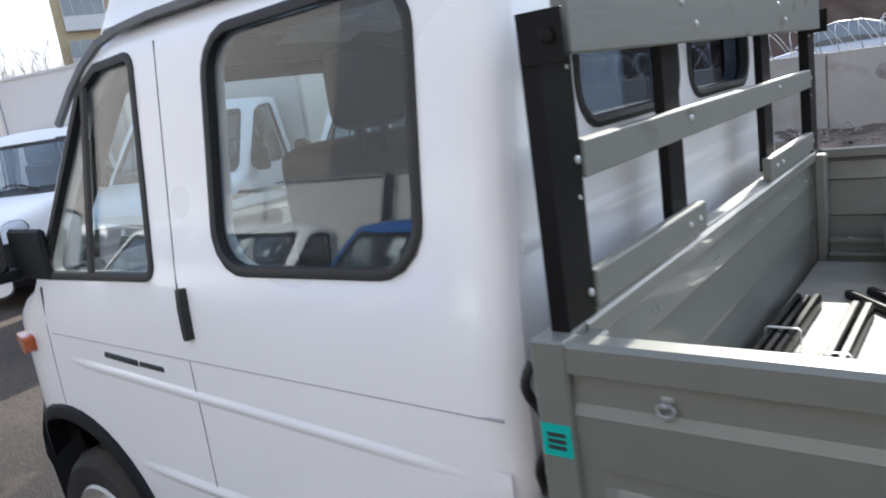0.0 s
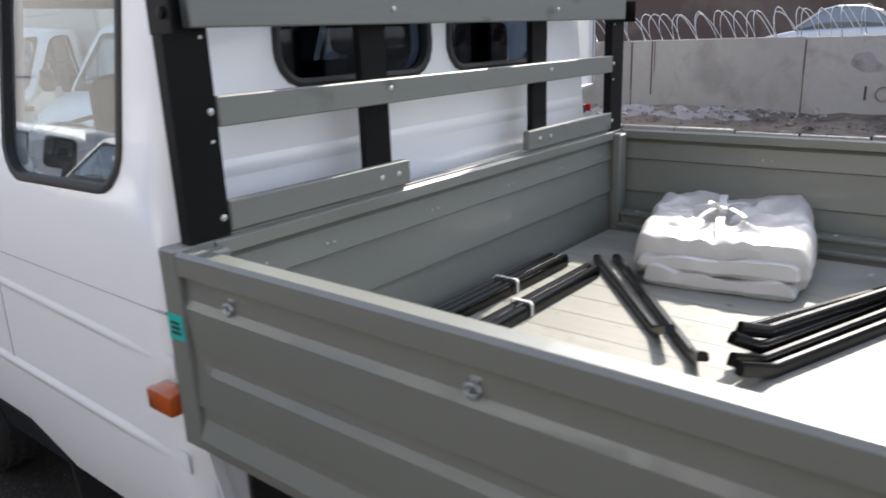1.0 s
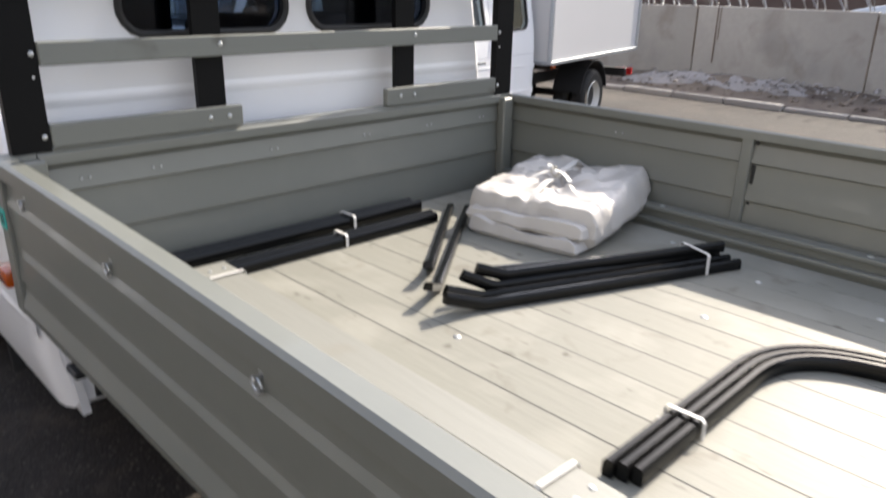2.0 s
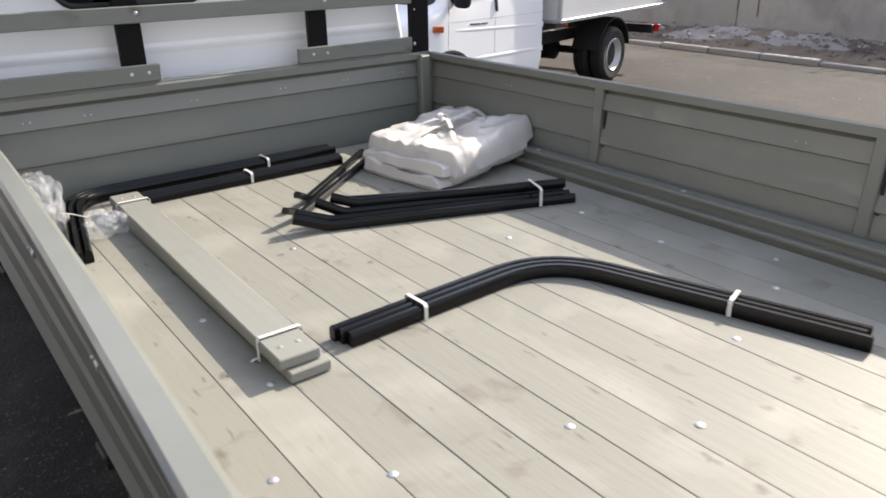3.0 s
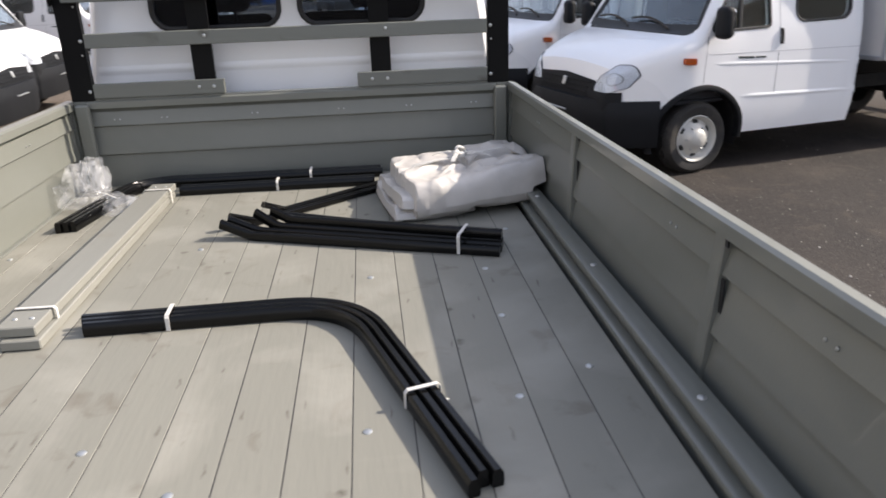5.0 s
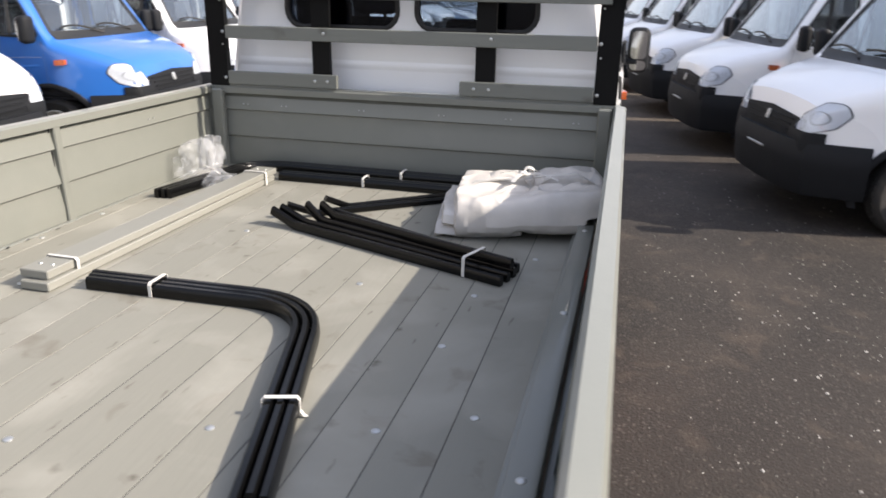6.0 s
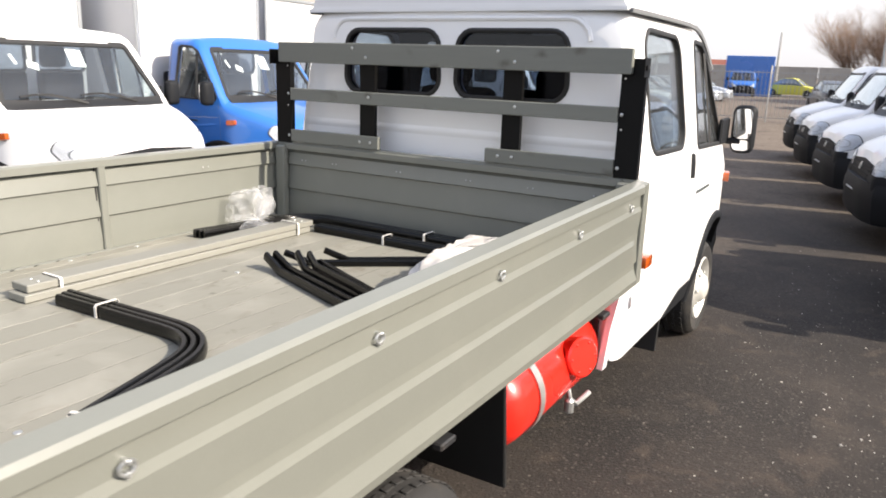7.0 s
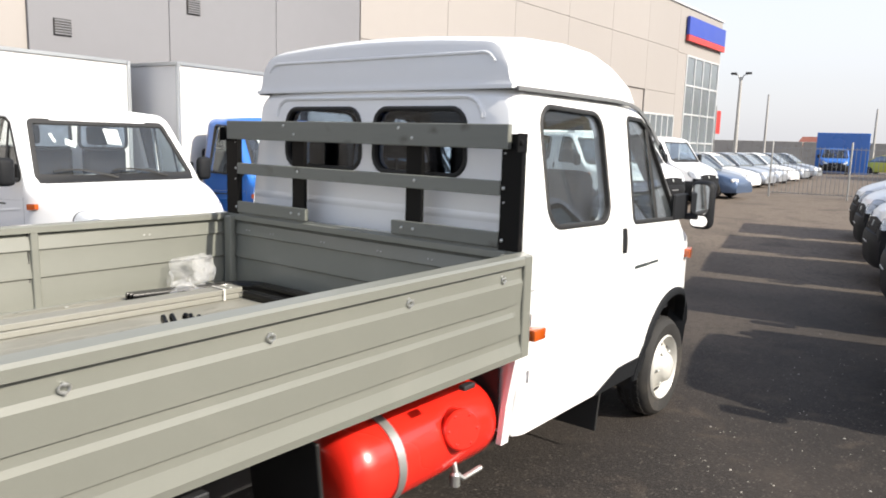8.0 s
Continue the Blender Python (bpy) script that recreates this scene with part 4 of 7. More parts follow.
    if papers:
        for k, (x, z, w, h, a) in enumerate(((-0.08, 1.85, 0.16, 0.22, 4), (0.40, 1.78, 0.10, 0.09, 20), (0.56, 1.83, 0.03, 0.12, -14))):
            c, sn = math.cos(radians(a)), math.sin(radians(a))
            sheet = [Vector((x + c * u - sn * v, z + sn * u + c * v)) for u, v in ((-w / 2, -h / 2 * 0.7), (w / 2, -h / 2 * 0.7), (w / 2, h / 2 * 0.7), (-w / 2, h / 2 * 0.7))]
            put("paper", ("paper", k), lambda: slab(sheet, on_screen, -0.022, -0.019), PAPER, "white paper stuck inside the windscreen")
        for k, (x, y, a) in enumerate(((0.30, -0.36, 6), (0.54, -0.37, -8))):
            put("paper", ("dashpaper", k), lambda: boxed(-0.15, 0.15, -0.07, 0.07, 0, 0.006, bevel=0, m=pose(x, y, 1.446, 0, 0, a)), PAPER)
    return body


def add_chassis(root, y_axle, y_end, track_rear=0.83, dual=True, front=0.35):
    for s in (-1, 1):
        part("chassis_rail", shared(("rail", y_end, y_axle, front), lambda: mesh_of("chassis_rail", boxed(-0.03, 0.03, y_end, front, 0.52, 0.66, bevel=0.006), CHASSIS)), None, root, "", (s * 0.40, 0, 0))
    part("rear_axle", shared("axle", lambda: mesh_of("rear_axle", lathe([(0.05, -0.8), (0.05, -0.16), (0.15, -0.1), (0.15, 0.1), (0.05, 0.16), (0.05, 0.8)], pose(0, 0, 0.36, 0, 90, 0), 16), CHASSIS)), None, root, "", (0, y_axle, 0))


def light_truck(m, label, paint, wheelbase, box, papers=False, group="", box_z=(1.0, 3.02), box_len=3.1, name="light_truck", crew=False, gap=0.0, drop=GROUND + 0.055):
    """A parked light truck: a cab and a tall white box behind it."""
    y_box = (-2.02 if crew else -1.16) - gap
    root = thing(name, label, "truck", m, group)
    add_cab(root, crew, paint, Matrix.Translation((0, 0, -drop)), False, papers)
    for x in (-0.85, 0.85):
        add_wheel(root, x, WHEEL_Y, False, 0.0, True)
        add_wheel(root, math.copysign(0.90, x), -wheelbase, True)
    end = y_box - box_len
    add_chassis(root, -wheelbase, end + 0.25)
    if box:
        z0, z1 = box_z
        b = part("cargo_box", shared(("box", box_len, box_z, crew, gap), lambda: mesh_of("cargo_box", boxed(-1.06, 1.06, end, y_box, z0, z1, bevel=0.012), BOXSKIN)), None, root, "tall white panelled cargo box")
        def edging():
            bm = bmesh.new()
            for sx in (-1, 1):
                for y in (end, y_box):
                    add_box(bm, sx * 1.06 - 0.022 + sx * 0.004, sx * 1.06 + 0.022 + sx * 0.004, y - 0.022, y + 0.022, z0 - 0.02, z1 + 0.01, 0.004)
                for z in (z0, z1):
                    add_box(bm, sx * 1.06 - 0.02 + sx * 0.004, sx * 1.06 + 0.02 + sx * 0.004, end + 0.023, y_box - 0.023, z - 0.03, z + 0.012, 0.004)
            for y in (end, y_box):
                for z in (z0, z1):
                    add_box(bm, -1.04, 1.04, y - 0.02, y + 0.02, z - 0.03, z + 0.012, 0.004)
            return bm
        part("box_edging", shared(("edge", box_len, box_z, crew, gap), lambda: mesh_of("box_edging", edging(), BOXEDGE)), None, b, "grey aluminium edging")
        for s in (-1, 1):
            part("side_marker", shared("mark", lambda: mesh_of("side_marker", boxed(-0.012, 0.012, -0.05, 0.05, -0.025, 0.025, bevel=0.006), AMBER)), None, b, "amber marker", (s * 1.0, y_box - 0.25, z0 - 0.06))
            part("mudguard", shared("guard", lambda: mesh_of("mudguard", lathe_guard(), CHASSIS)), None, root, "", (s * 0.80, -wheelbase, 0))
        part("underrun_bar", shared(("under", round(end, 3)), lambda: mesh_of("underrun_bar", boxed(-0.98, 0.98, end + 0.02, end + 0.10, 0.50, 0.62, bevel=0.01), CHASSIS)), None, root)
        for s in (-1, 1):
            part("tail_lamp", shared("tail", lambda: mesh_of("tail_lamp", boxed(-0.13, 0.13, -0.02, 0.03, -0.05, 0.05, bevel=0.01), REDLENS)), None, root, "red tail lamp", (s * 0.92, end + 0.0, 0.57))
    return root


def lathe_guard():
    bm = bmesh.new()
    rows = []
    for k in range(13):
        a = math.radians(10 + 160 * k / 12)
        rows.append([bm.verts.new((x, r * math.cos(a), 0.36 + r * math.sin(a))) for x, r in ((-0.19, 0.44), (0.19, 0.44), (0.19, 0.455), (-0.19, 0.455))])
    for a, b in zip(rows, rows[1:]):
        for i in range(4):
            bm.faces.new((a[i], a[(i + 1) % 4], b[(i + 1) % 4], b[i]))
    bm.faces.new(rows[0])
    bm.faces.new(rows[-1][::-1])
    return bm


# ---- ground and setting ----
def ground_bm():
    bm = bmesh.new()
    xs = [-900, -300, -120, -60, -30] + [-18 + 1.5 * i for i in range(10)] + [-3.5 + 0.25 * i for i in range(29)] + [5 + 1.5 * i for i in range(11)] + [30, 60, 120, 300, 900]
    ys = [-900, -300, -120, -60, -30] + [-12 + 2 * i for i in range(4)] + [-4.5 + 0.3 * i for i in range(34)] + [7 + 2 * i for i in range(20)] + [60, 90, 150, 300, 900]

    def level(x, y):
        return GROUND + 0.008 * noise.noise((x * 0.4, y * 0.4, 3.0))

    g = [[bm.verts.new((x, y, level(x, y))) for y in ys] for x in xs]
    for i in range(len(xs) - 1):
        for j in range(len(ys) - 1):
            bm.faces.new((g[i][j], g[i + 1][j], g[i + 1][j + 1], g[i][j + 1]))
    return bm


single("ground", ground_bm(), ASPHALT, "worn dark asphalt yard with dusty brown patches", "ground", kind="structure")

AXLE = 2.035  # the front axle, ahead of the bed's front end

# ---- the crew-cab flatbed truck ----
truck = thing("flatbed_truck", "white crew-cab light truck with a grey-green drop-side bed", "truck")
add_cab(truck, True, WHITE, (0, AXLE, 0), True)
add_chassis(truck, -1.66, -3.0, front=AXLE + 0.3)
for sx in (-1, 1):
    add_wheel(truck, sx * 0.85, AXLE + WHEEL_Y + 0.03, False, GROUND, True)
    add_wheel(truck, sx * 0.90, -1.66, True, GROUND, True)
    part("mud_flap", boxed(min(sx * 0.60, sx * 0.965), max(sx * 0.60, sx * 0.965), -0.008, 0.008, -0.40, 0.0, bevel=0.004, m=pose(0, -1.12, 0.895, 6, 0, 0)), RUBBER, truck, "black rubber mud flap")
    part("mud_flap", boxed(min(sx * 0.60, sx * 0.90), max(sx * 0.60, sx * 0.90), -0.008, 0.008, -0.25, 0.0, bevel=0.004, m=pose(0, AXLE - 1.0, 0.52, -10, 0, 0)), RUBBER, truck, "black rubber mud flap")
    # dark lower sill behind the front wheel
    sill = bmesh.new()
    rows = []
    for k in range(9):
        y = -0.58 - 0.60 * k / 8
        top = 0.635 if y > -0.95 else 0.635 - ((-0.95 - y) / 0.23) * 0.10
        f = on_side(sx)
        rows.append([sill.verts.new(f(y, max(top, 0.535), 0.006)), sill.verts.new(f(y, 0.525, 0.006)), sill.verts.new(f(y, 0.525, -0.03)), sill.verts.new(f(y, max(top, 0.535), -0.03))])
    for a, b in zip(rows, rows[1:]):
        for i in range(4):
            sill.faces.new((a[i], a[(i + 1) % 4], b[(i + 1) % 4], b[i]))
    sill.faces.new(rows[0])
    sill.faces.new(rows[-1][::-1])
    part("sill_trim", sill, PLASTIC, truck, "dark plastic sill trim", (0, AXLE, 0))
    part("side_marker_lamp", boxed(-0.028, 0.028, -0.048, 0.048, -0.026, 0.026, bevel=0.007, segs=2), AMBER, truck, "amber side marker lamp on a bracket", (sx * 1.028, 0.070, 1.035))
    hose = bmesh.new()
    add_sweep(hose, [(sx * (0.985 + 0.010 * math.sin(k * 0.28)), 0.035 + 0.012 * math.sin(k * 0.22), 1.335 - 0.25 * k / 40) for k in range(41)], circle(0.009, 8), up=(0, 1, 0))
    part("cable", hose, RUBBER, truck, "black cable")


def cap_bm():
    """The raised white roof shell over the cab."""
    prof = [(-1.957, 2.262), (-1.95, 2.285), (-1.905, 2.307), (-1.65, 2.337), (-1.32, 2.35), (-1.05, 2.337), (-0.86, 2.29), (-0.72, 2.215), (-0.62, 2.13), (-0.54, 2.04)]
    bm = bmesh.new()
    rings = []
    for y, zt in prof:
        base = 2.085 if y < -0.70 else interp([(-0.70, 2.085), (-0.54, 2.0)], y)
        w = half_width(-1, 2.09) + 0.003 - max(0, y + 0.75) * 0.25
        h = max(zt - base, 0.03)
        r = min(0.13, h * 0.8)
        half = [(w, base), (w - 0.03 * h / 0.25, base + (h - r) * 0.5), (w - 0.045 * h / 0.25, zt - r)]
        w1 = half[-1][0]
        half += [(w1 - r + r * math.cos(a), zt - r + r * math.sin(a)) for a in (math.pi / 2 * k / 5 for k in range(1, 6))]
        w0 = w1 - r
        half += [(w0 * (1 - k / 5), zt + 0.03 * (1 - (1 - k / 5) ** 2)) for k in range(1, 6)]
        rings.append([bm.verts.new((x, y, z)) for x, z in half + [(-x, z) for x, z in reversed(half[:-1])]])
    n = len(rings[0])
    for a, b in zip(rings, rings[1:]):
        for i in range(n):
            bm.faces.new((a[i], a[(i + 1) % n], b[(i + 1) % n], b[i]))
    bm.faces.new(rings[0])
    bm.faces.new(rings[-1][::-1])
    return bm


cap = part("roof_cap", cap_bm(), WHITE_CAP, truck, "raised white moulded roof", (0, AXLE, 0), 40)
bead = bmesh.new()
loop = rounded(V2((-0.80, 2.10), (-0.74, 2.235), (0.74, 2.235), (0.80, 2.10), (0.0, 1.0)), 0.07, 5)[6:-12]
add_sweep(bead, [(q.x, REAR - 0.002, q.y + 0.012 * (1 - (q.x / 0.8) ** 2)) for q in loop], circle(0.008, 6), up=(0, 1, 0))
part("roof_bead", bead, WHITE_CAP, cap)
for sx in (-1, 1):
    gutter = bmesh.new()
    add_sweep(gutter, [(sx * (half_width(-1, z) + 0.004), y, z) for y, z in ((REAR + 0.01, 2.082), (-1.5, 2.084), (-1.2, 2.084), (-0.95, 2.082), (-0.80, 2.072), (-0.70, 2.05), (-0.62, 2.01), (-0.54, 1.95), (-0.45, 1.86))], [(-0.008, -0.009), (0.008, -0.009), (0.008, 0.009), (-0.008, 0.009)])
    part("roof_gutter", gutter, CABIN_LIGHT, cap, "grey roof gutter seal")
rear_lip = bmesh.new()
add_sweep(rear_lip, [(-0.86, REAR - 0.004, 2.088), (0.86, REAR - 0.004, 2.088)], [(-0.018, -0.008), (0.012, -0.008), (0.012, 0.008), (-0.018, 0.008)])
part("roof_lip", rear_lip, WHITE_CAP, cap)
rear_rib, rear_brow = bmesh.new(), bmesh.new()
add_sweep(rear_rib, [(-0.90, REAR - 0.001, 1.515), (0.90, REAR - 0.001, 1.515)], [(-0.004, -0.030), (0.003, -0.008), (0.003, 0.008), (-0.004, 0.030)])
brow = rounded(V2((-0.72, 1.62), (-0.70, 2.05), (0.70, 2.05), (0.72, 1.62), (0, 0.5)), 0.10, 6)[7:-14]
add_sweep(rear_brow, [(q.x, REAR + 0.003, q.y) for q in brow], circle(0.014, 8), up=(0, 1, 0))
part("rear_panel_rib", rear_rib, WHITE, truck, "", (0, AXLE, 0))
part("rear_panel_brow", rear_brow, WHITE, truck, "", (0, AXLE, 0))
for sx in (-1, 1):
    flange = bmesh.new()
    add_sweep(flange, [(sx * 0.955, REAR, 0.93), (sx * 0.915, REAR, 0.70), (sx * 0.895, REAR, 0.50)], [(-0.05, -0.008), (0.006, -0.008), (0.006, 0.02), (-0.05, 0.02)])
    part("rear_flange", flange, WHITE, truck, "", (0, AXLE, 0))

# black sheet added over the cab's lower back wall to stand for its shade
part("splash_guard", boxed(-0.86, 0.86, 0.052, 0.066, 0.56, 0.93, bevel=0.004), CHASSIS, truck, "black panel added for the shade behind the cab")

# -- bed --
BED_END, LIP, FLOOR = -3.10, 1.40, 1.0
OUT_PROFILE = [(0.955, -0.004), (0.982, 0.0), (1.028, -0.015), (1.058, -0.017), (1.060, -0.008), (1.143, -0.007), (1.161, -0.0145), (1.190, -0.017), (1.192, -0.008),
               (1.280, -0.007), (1.298, -0.0145), (1.348, -0.018), (1.351, 0.0), (1.392, 0.0), (1.40, -0.008)]
IN_PROFILE = [(0.955, 0.014), (1.0, 0.014), (1.03, 0.012), (1.060, 0.012), (1.1430, 0.0205), (1.1495, 0.0080), (1.165, 0.0090), (1.200, 0.0155), (1.2765, 0.0205), (1.283, 0.0085),
              (1.345, 0.0190), (1.360, 0.030), (1.364, -0.003), (1.392, -0.003), (1.40, 0.006)]


def board_bm(length, thick=0.05, both=True, profile=IN_PROFILE):
    """The pressed sheet of a drop side: x is outward (0 the outer face), y from 0 back to -length."""
    bm = bmesh.new()
    inner = [(z, -thick + d) for z, d in profile]
    outer = OUT_PROFILE if both else [(0.955, 0.0), (LIP - 0.008, 0.0), (LIP, -0.008)]
    ring = [(x, z) for z, x in outer] + [(x, z) for z, x in reversed(inner)]
    ends = [-0.062, -0.098, -0.122]
    ys = ends + [-0.122 - (length - 0.244) * k / 12 for k in range(1, 12)] + [-length - y for y in reversed(ends)]
    rows = []
    for i, y in enumerate(ys):  # the pressed ridges stop short of both ends
        flat = i in (0, 1, len(ys) - 2, len(ys) - 1)
        rows.append([bm.verts.new((-0.014 if flat and both and k < len(outer) and 1.06 < z < 1.28 else x, y, z)) for k, (x, z) in enumerate(ring)])
    n = len(ring)
    for a, b in zip(rows, rows[1:]):
        for i in range(n):
            bm.faces.new((a[i], a[(i + 1) % n], b[(i + 1) % n], b[i]))
    bm.faces.new(rows[0][::-1])
    bm.faces.new(rows[-1])
    return bm


def drop_side(name, label, length, m, stiles=(), thick=0.05, lean=lambda y: 0.0, profile=IN_PROFILE, fall=0.0):
    """A drop side with its end frames and inside uprights (y0, y1). lean(y) is how far its lip leans out,
    fall how far the top of the lip slopes down to its outer edge."""
    def leaned(bm):
        for v in bm.verts:
            if v.co.z > 1.385:
                v.co.z -= fall * (v.co.x + thick) / thick
            v.co.x += lean(v.co.y) * max(v.co.z - 0.95, 0) / 0.45
        return bm

    ob = part(name, leaned(board_bm(length, thick, True, profile)), BED, truck, label, m, 9)
    for y0, y1 in ((-0.062, 0.0), (-length, -length + 0.062)):
        part("end_frame", leaned(boxed(-thick, 0.0, y0, y1, 0.955, LIP, bevel=0.004)), BED, ob)
    for y0, y1 in stiles:
        part("stile", leaned(boxed(-thick - 0.001, -0.026, y0, y1, 0.99, LIP - 0.031, bevel=0.004)), BED, ob)
    return ob


def lean_right(y):
    return 0.055 * (-y / 3.10)


def lean_left(y):
    return 0.085 * (1 + y / 3.10) ** 2


def leaning(f, x, y, z):
    return (x + f(y) * max(z - 0.95, 0) / 0.45, y, z)


def latch(parent, at, s):
    """A galvanised over-centre latch: a plate, a ring and a hook."""
    bm = bmesh.new()
    add_box(bm, -0.003, 0.006, -0.018, 0.018, -0.03, 0.03, 0.002)
    add_lathe(bm, [(0.009, 0.0), (0.009, 0.03), (0.005, 0.034)], pose(0.004, 0, 0.012, 0, 90, 0), 10)
    n, r = 16, 0.020
    add_sweep(bm, [(0.024, r * math.cos(2 * math.pi * k / n) * 1.2, -0.006 + r * math.sin(2 * math.pi * k / n)) for k in range(n + 1)], circle(0.0055, 6), up=(1, 0, 0))
    add_box(bm, 0.004, 0.03, -0.006, 0.006, -0.038, -0.018, 0.003)
    me = shared("latch", lambda: mesh_of("latch", bm, ZINC))
    m = Matrix.Translation(at) @ Matrix.Scale(0.52, 4)
    if s < 0:
        m = m @ Matrix.Rotation(math.pi, 4, "Z")
    part("latch", me, None, parent, "", m)


STILES = ((-1.158, -1.117), (-2.205, -2.163))
BOARD_X = 1.043
board_right = drop_side("side_board", "ribbed grey-green steel drop side", -BED_END, Matrix.Translation((BOARD_X, 0, 0)), STILES, lean=lean_right, fall=0.012)
board_left = drop_side("side_board", "ribbed grey-green steel drop side", -BED_END, Matrix.Translation((-BOARD_X, BED_END, 0)) @ Matrix.Rotation(math.pi, 4, "Z"), [(BED_END - b, BED_END - a) for a, b in ((-1.132, -1.097), (-2.172, -2.137))], lean=lean_left)
for y in (-0.21, -0.785, -1.372, -1.925, -2.50):
    latch(board_right, leaning(lean_right, -0.019, y, 1.312), 1)
    latch(board_left, leaning(lean_left, -0.019, BED_END - y, 1.312), 1)
for ob, pts, f in ((board_right, (-0.62, -1.95, -2.56), lean_right), (board_left, (-0.45, -1.5, -2.55), lean_left)):
    for y in pts:  # drain slots and rivets pressed into the inner face
        for k in (-0.016, 0.016):
            part("rivet", shared("rivet", lambda: mesh_of("rivet", lathe([(0.0042, 0), (0.0036, 0.002), (0.0015, 0.003)], pose(0, 0, 0, 0, -90, 0), 8), ZINC)), None, ob, "", leaning(f, -0.0395, y + k, 1.307))
for yr, yl in ((-1.168, -1.140), (-2.213, -2.180)):  # open slots beside the uprights
    for z0, z1 in ((1.072, 1.142), (1.200, 1.276), (1.346, 1.366)):
        for ob, yy, f, w in ((board_right, yr, lean_right, 0.0055), (board_left, BED_END - yl, lean_left, 0.0025)):
            part("slot", boxed(-0.0315, -0.0275, -w, w, z0 - 1.15, z1 - 1.15, bevel=0.0), CHASSIS, ob, "", leaning(f, 0, yy, 1.15))
hinge_me = mesh_of("hinge", boxed(-0.03, 0.002, -0.035, 0.035, -0.012, 0.008, bevel=0.004), CHASSIS)
for y in (-0.42, -1.60, -2.7):
    part("hinge", hinge_me, None, board_right, "", (0.0, y, 0.925))
    part("hinge", hinge_me, None, board_left, "", (0.0, BED_END - y, 0.925))
headboard = drop_side("headboard", "ribbed grey-green steel front board", 2.0, Matrix.Translation((-1.0, 0.0, 0)) @ Matrix.Rotation(math.pi / 2, 4, "Z"))
for x in (-0.82, -0.61, -0.20, 0.20, 0.52, 0.83):
    for d in (-0.012, 0.012):
        part("rivet", shared("rivet", None), None, headboard, "", Matrix.Translation((-0.0385, -1.0 - x + d, 1.310)))
dropped = Matrix.Translation((0, BED_END, 0.93)) @ Matrix.Rotation(math.pi, 4, "X") @ Matrix.Translation((0, -BED_END, -0.93))
tail = drop_side("tailgate", "ribbed grey-green steel tailgate hanging open", 2.0, dropped @ Matrix.Translation((1.0, BED_END, 0)) @ Matrix.Rotation(-math.pi / 2, 4, "Z"))
for sx in (-1, 1):
    post = bmesh.new()
    add_box(post, min(sx * 0.925, sx * 0.984), max(sx * 0.925, sx * 0.984), -0.085, -0.048, 0.985, 1.385, 0.006)
    part("corner_post", post, BED, truck)
part("bed_frame", boxed(-0.96, 0.96, BED_END + 0.004, -0.05, 0.915, 0.970, bevel=0.005), CHASSIS, truck, "dark steel bed frame")
beam_me = mesh_of("cross_beam", boxed(-0.60, 0.60, -0.03, 0.03, 0.80, 0.898, bevel=0.006), CHASSIS)
for k in range(6):
    part("cross_beam", beam_me, None, truck, "", (0, -0.30 - 0.5 * k, 0))
sill = bmesh.new()
add_box(sill, 0.922, 0.981, BED_END + 0.06, -0.09, 1.058, 1.075, 0.004, 2)
add_box(sill, 0.937, 0.979, BED_END + 0.06, -0.09, 0.972, 1.060, 0.0)
add_box(sill, 0.903, 0.9365, BED_END + 0.06, -0.09, 1.014, 1.031, 0.004, 2)
add_box(sill, 0.915, 0.936, BED_END + 0.06, -0.09, 0.972, 1.016, 0.0)
add_box(sill, 0.981, 1.0065, BED_END + 0.06, -0.09, 0.972, 1.008, 0.003)
part("bed_edge", boxed(-1.008, -0.986, BED_END + 0.06, -0.09, 0.972, 1.003, bevel=0.003), BED, truck)
chip_me = mesh_of("paint_chip", boxed(-0.004, 0.004, -0.012, 0.012, -0.0006, 0.0006, bevel=0.0), CHASSIS)
for k in range(16):
    part("paint_chip", chip_me, None, truck, "", pose(-0.984 + random.uniform(-0.006, 0.022), -1.25 - 0.105 * k + random.uniform(-0.04, 0.04), 1.0035, 0, 0, random.uniform(-30, 30)) @ Matrix.Scale(random.uniform(0.5, 1.2), 4))
part("bed_sill", sill, BED, truck, "raised grey-green steel sill along the bed")

# loose-laid floor of painted planks
deck = part("bed_floor", boxed(-0.985, 0.900, BED_END + 0.006, -0.052, 0.971, 0.980, bevel=0.0), CHASSIS, truck, "floor of grey-painted planks")
PITCH = 0.1296


def plank_mesh(width):
    return mesh_of("plank", boxed(-width / 2 + 0.0009, width / 2 - 0.0009, BED_END + 0.004, -0.055, 0.981, FLOOR, bevel=0.0012), PLANK)


plank_me, last_me = plank_mesh(PITCH), plank_mesh(0.069)
plank_edges = [0.8995 - PITCH * i for i in range(15)]
for x in plank_edges[:14]:
    part("plank", plank_me, None, deck, "", (x - PITCH / 2, 0, random.uniform(-0.0012, 0.0)))
part("plank", last_me, None, deck, "", (plank_edges[14] - 0.0345, 0, 0))
joint_me = mesh_of("plank_joint", boxed(-0.0016, 0.0016, BED_END + 0.006, -0.056, 0.981, 0.9984, bevel=0.0), CHASSIS)
for x in plank_edges[1:]:
    part("plank_joint", joint_me, None, deck, "", (x, 0, 0))
bolt_me = mesh_of("floor_bolt", lathe([(0.0105, 0.0), (0.0098, 0.002), (0.006, 0.0038), (0.0018, 0.0043)], None, 12), ZINC)
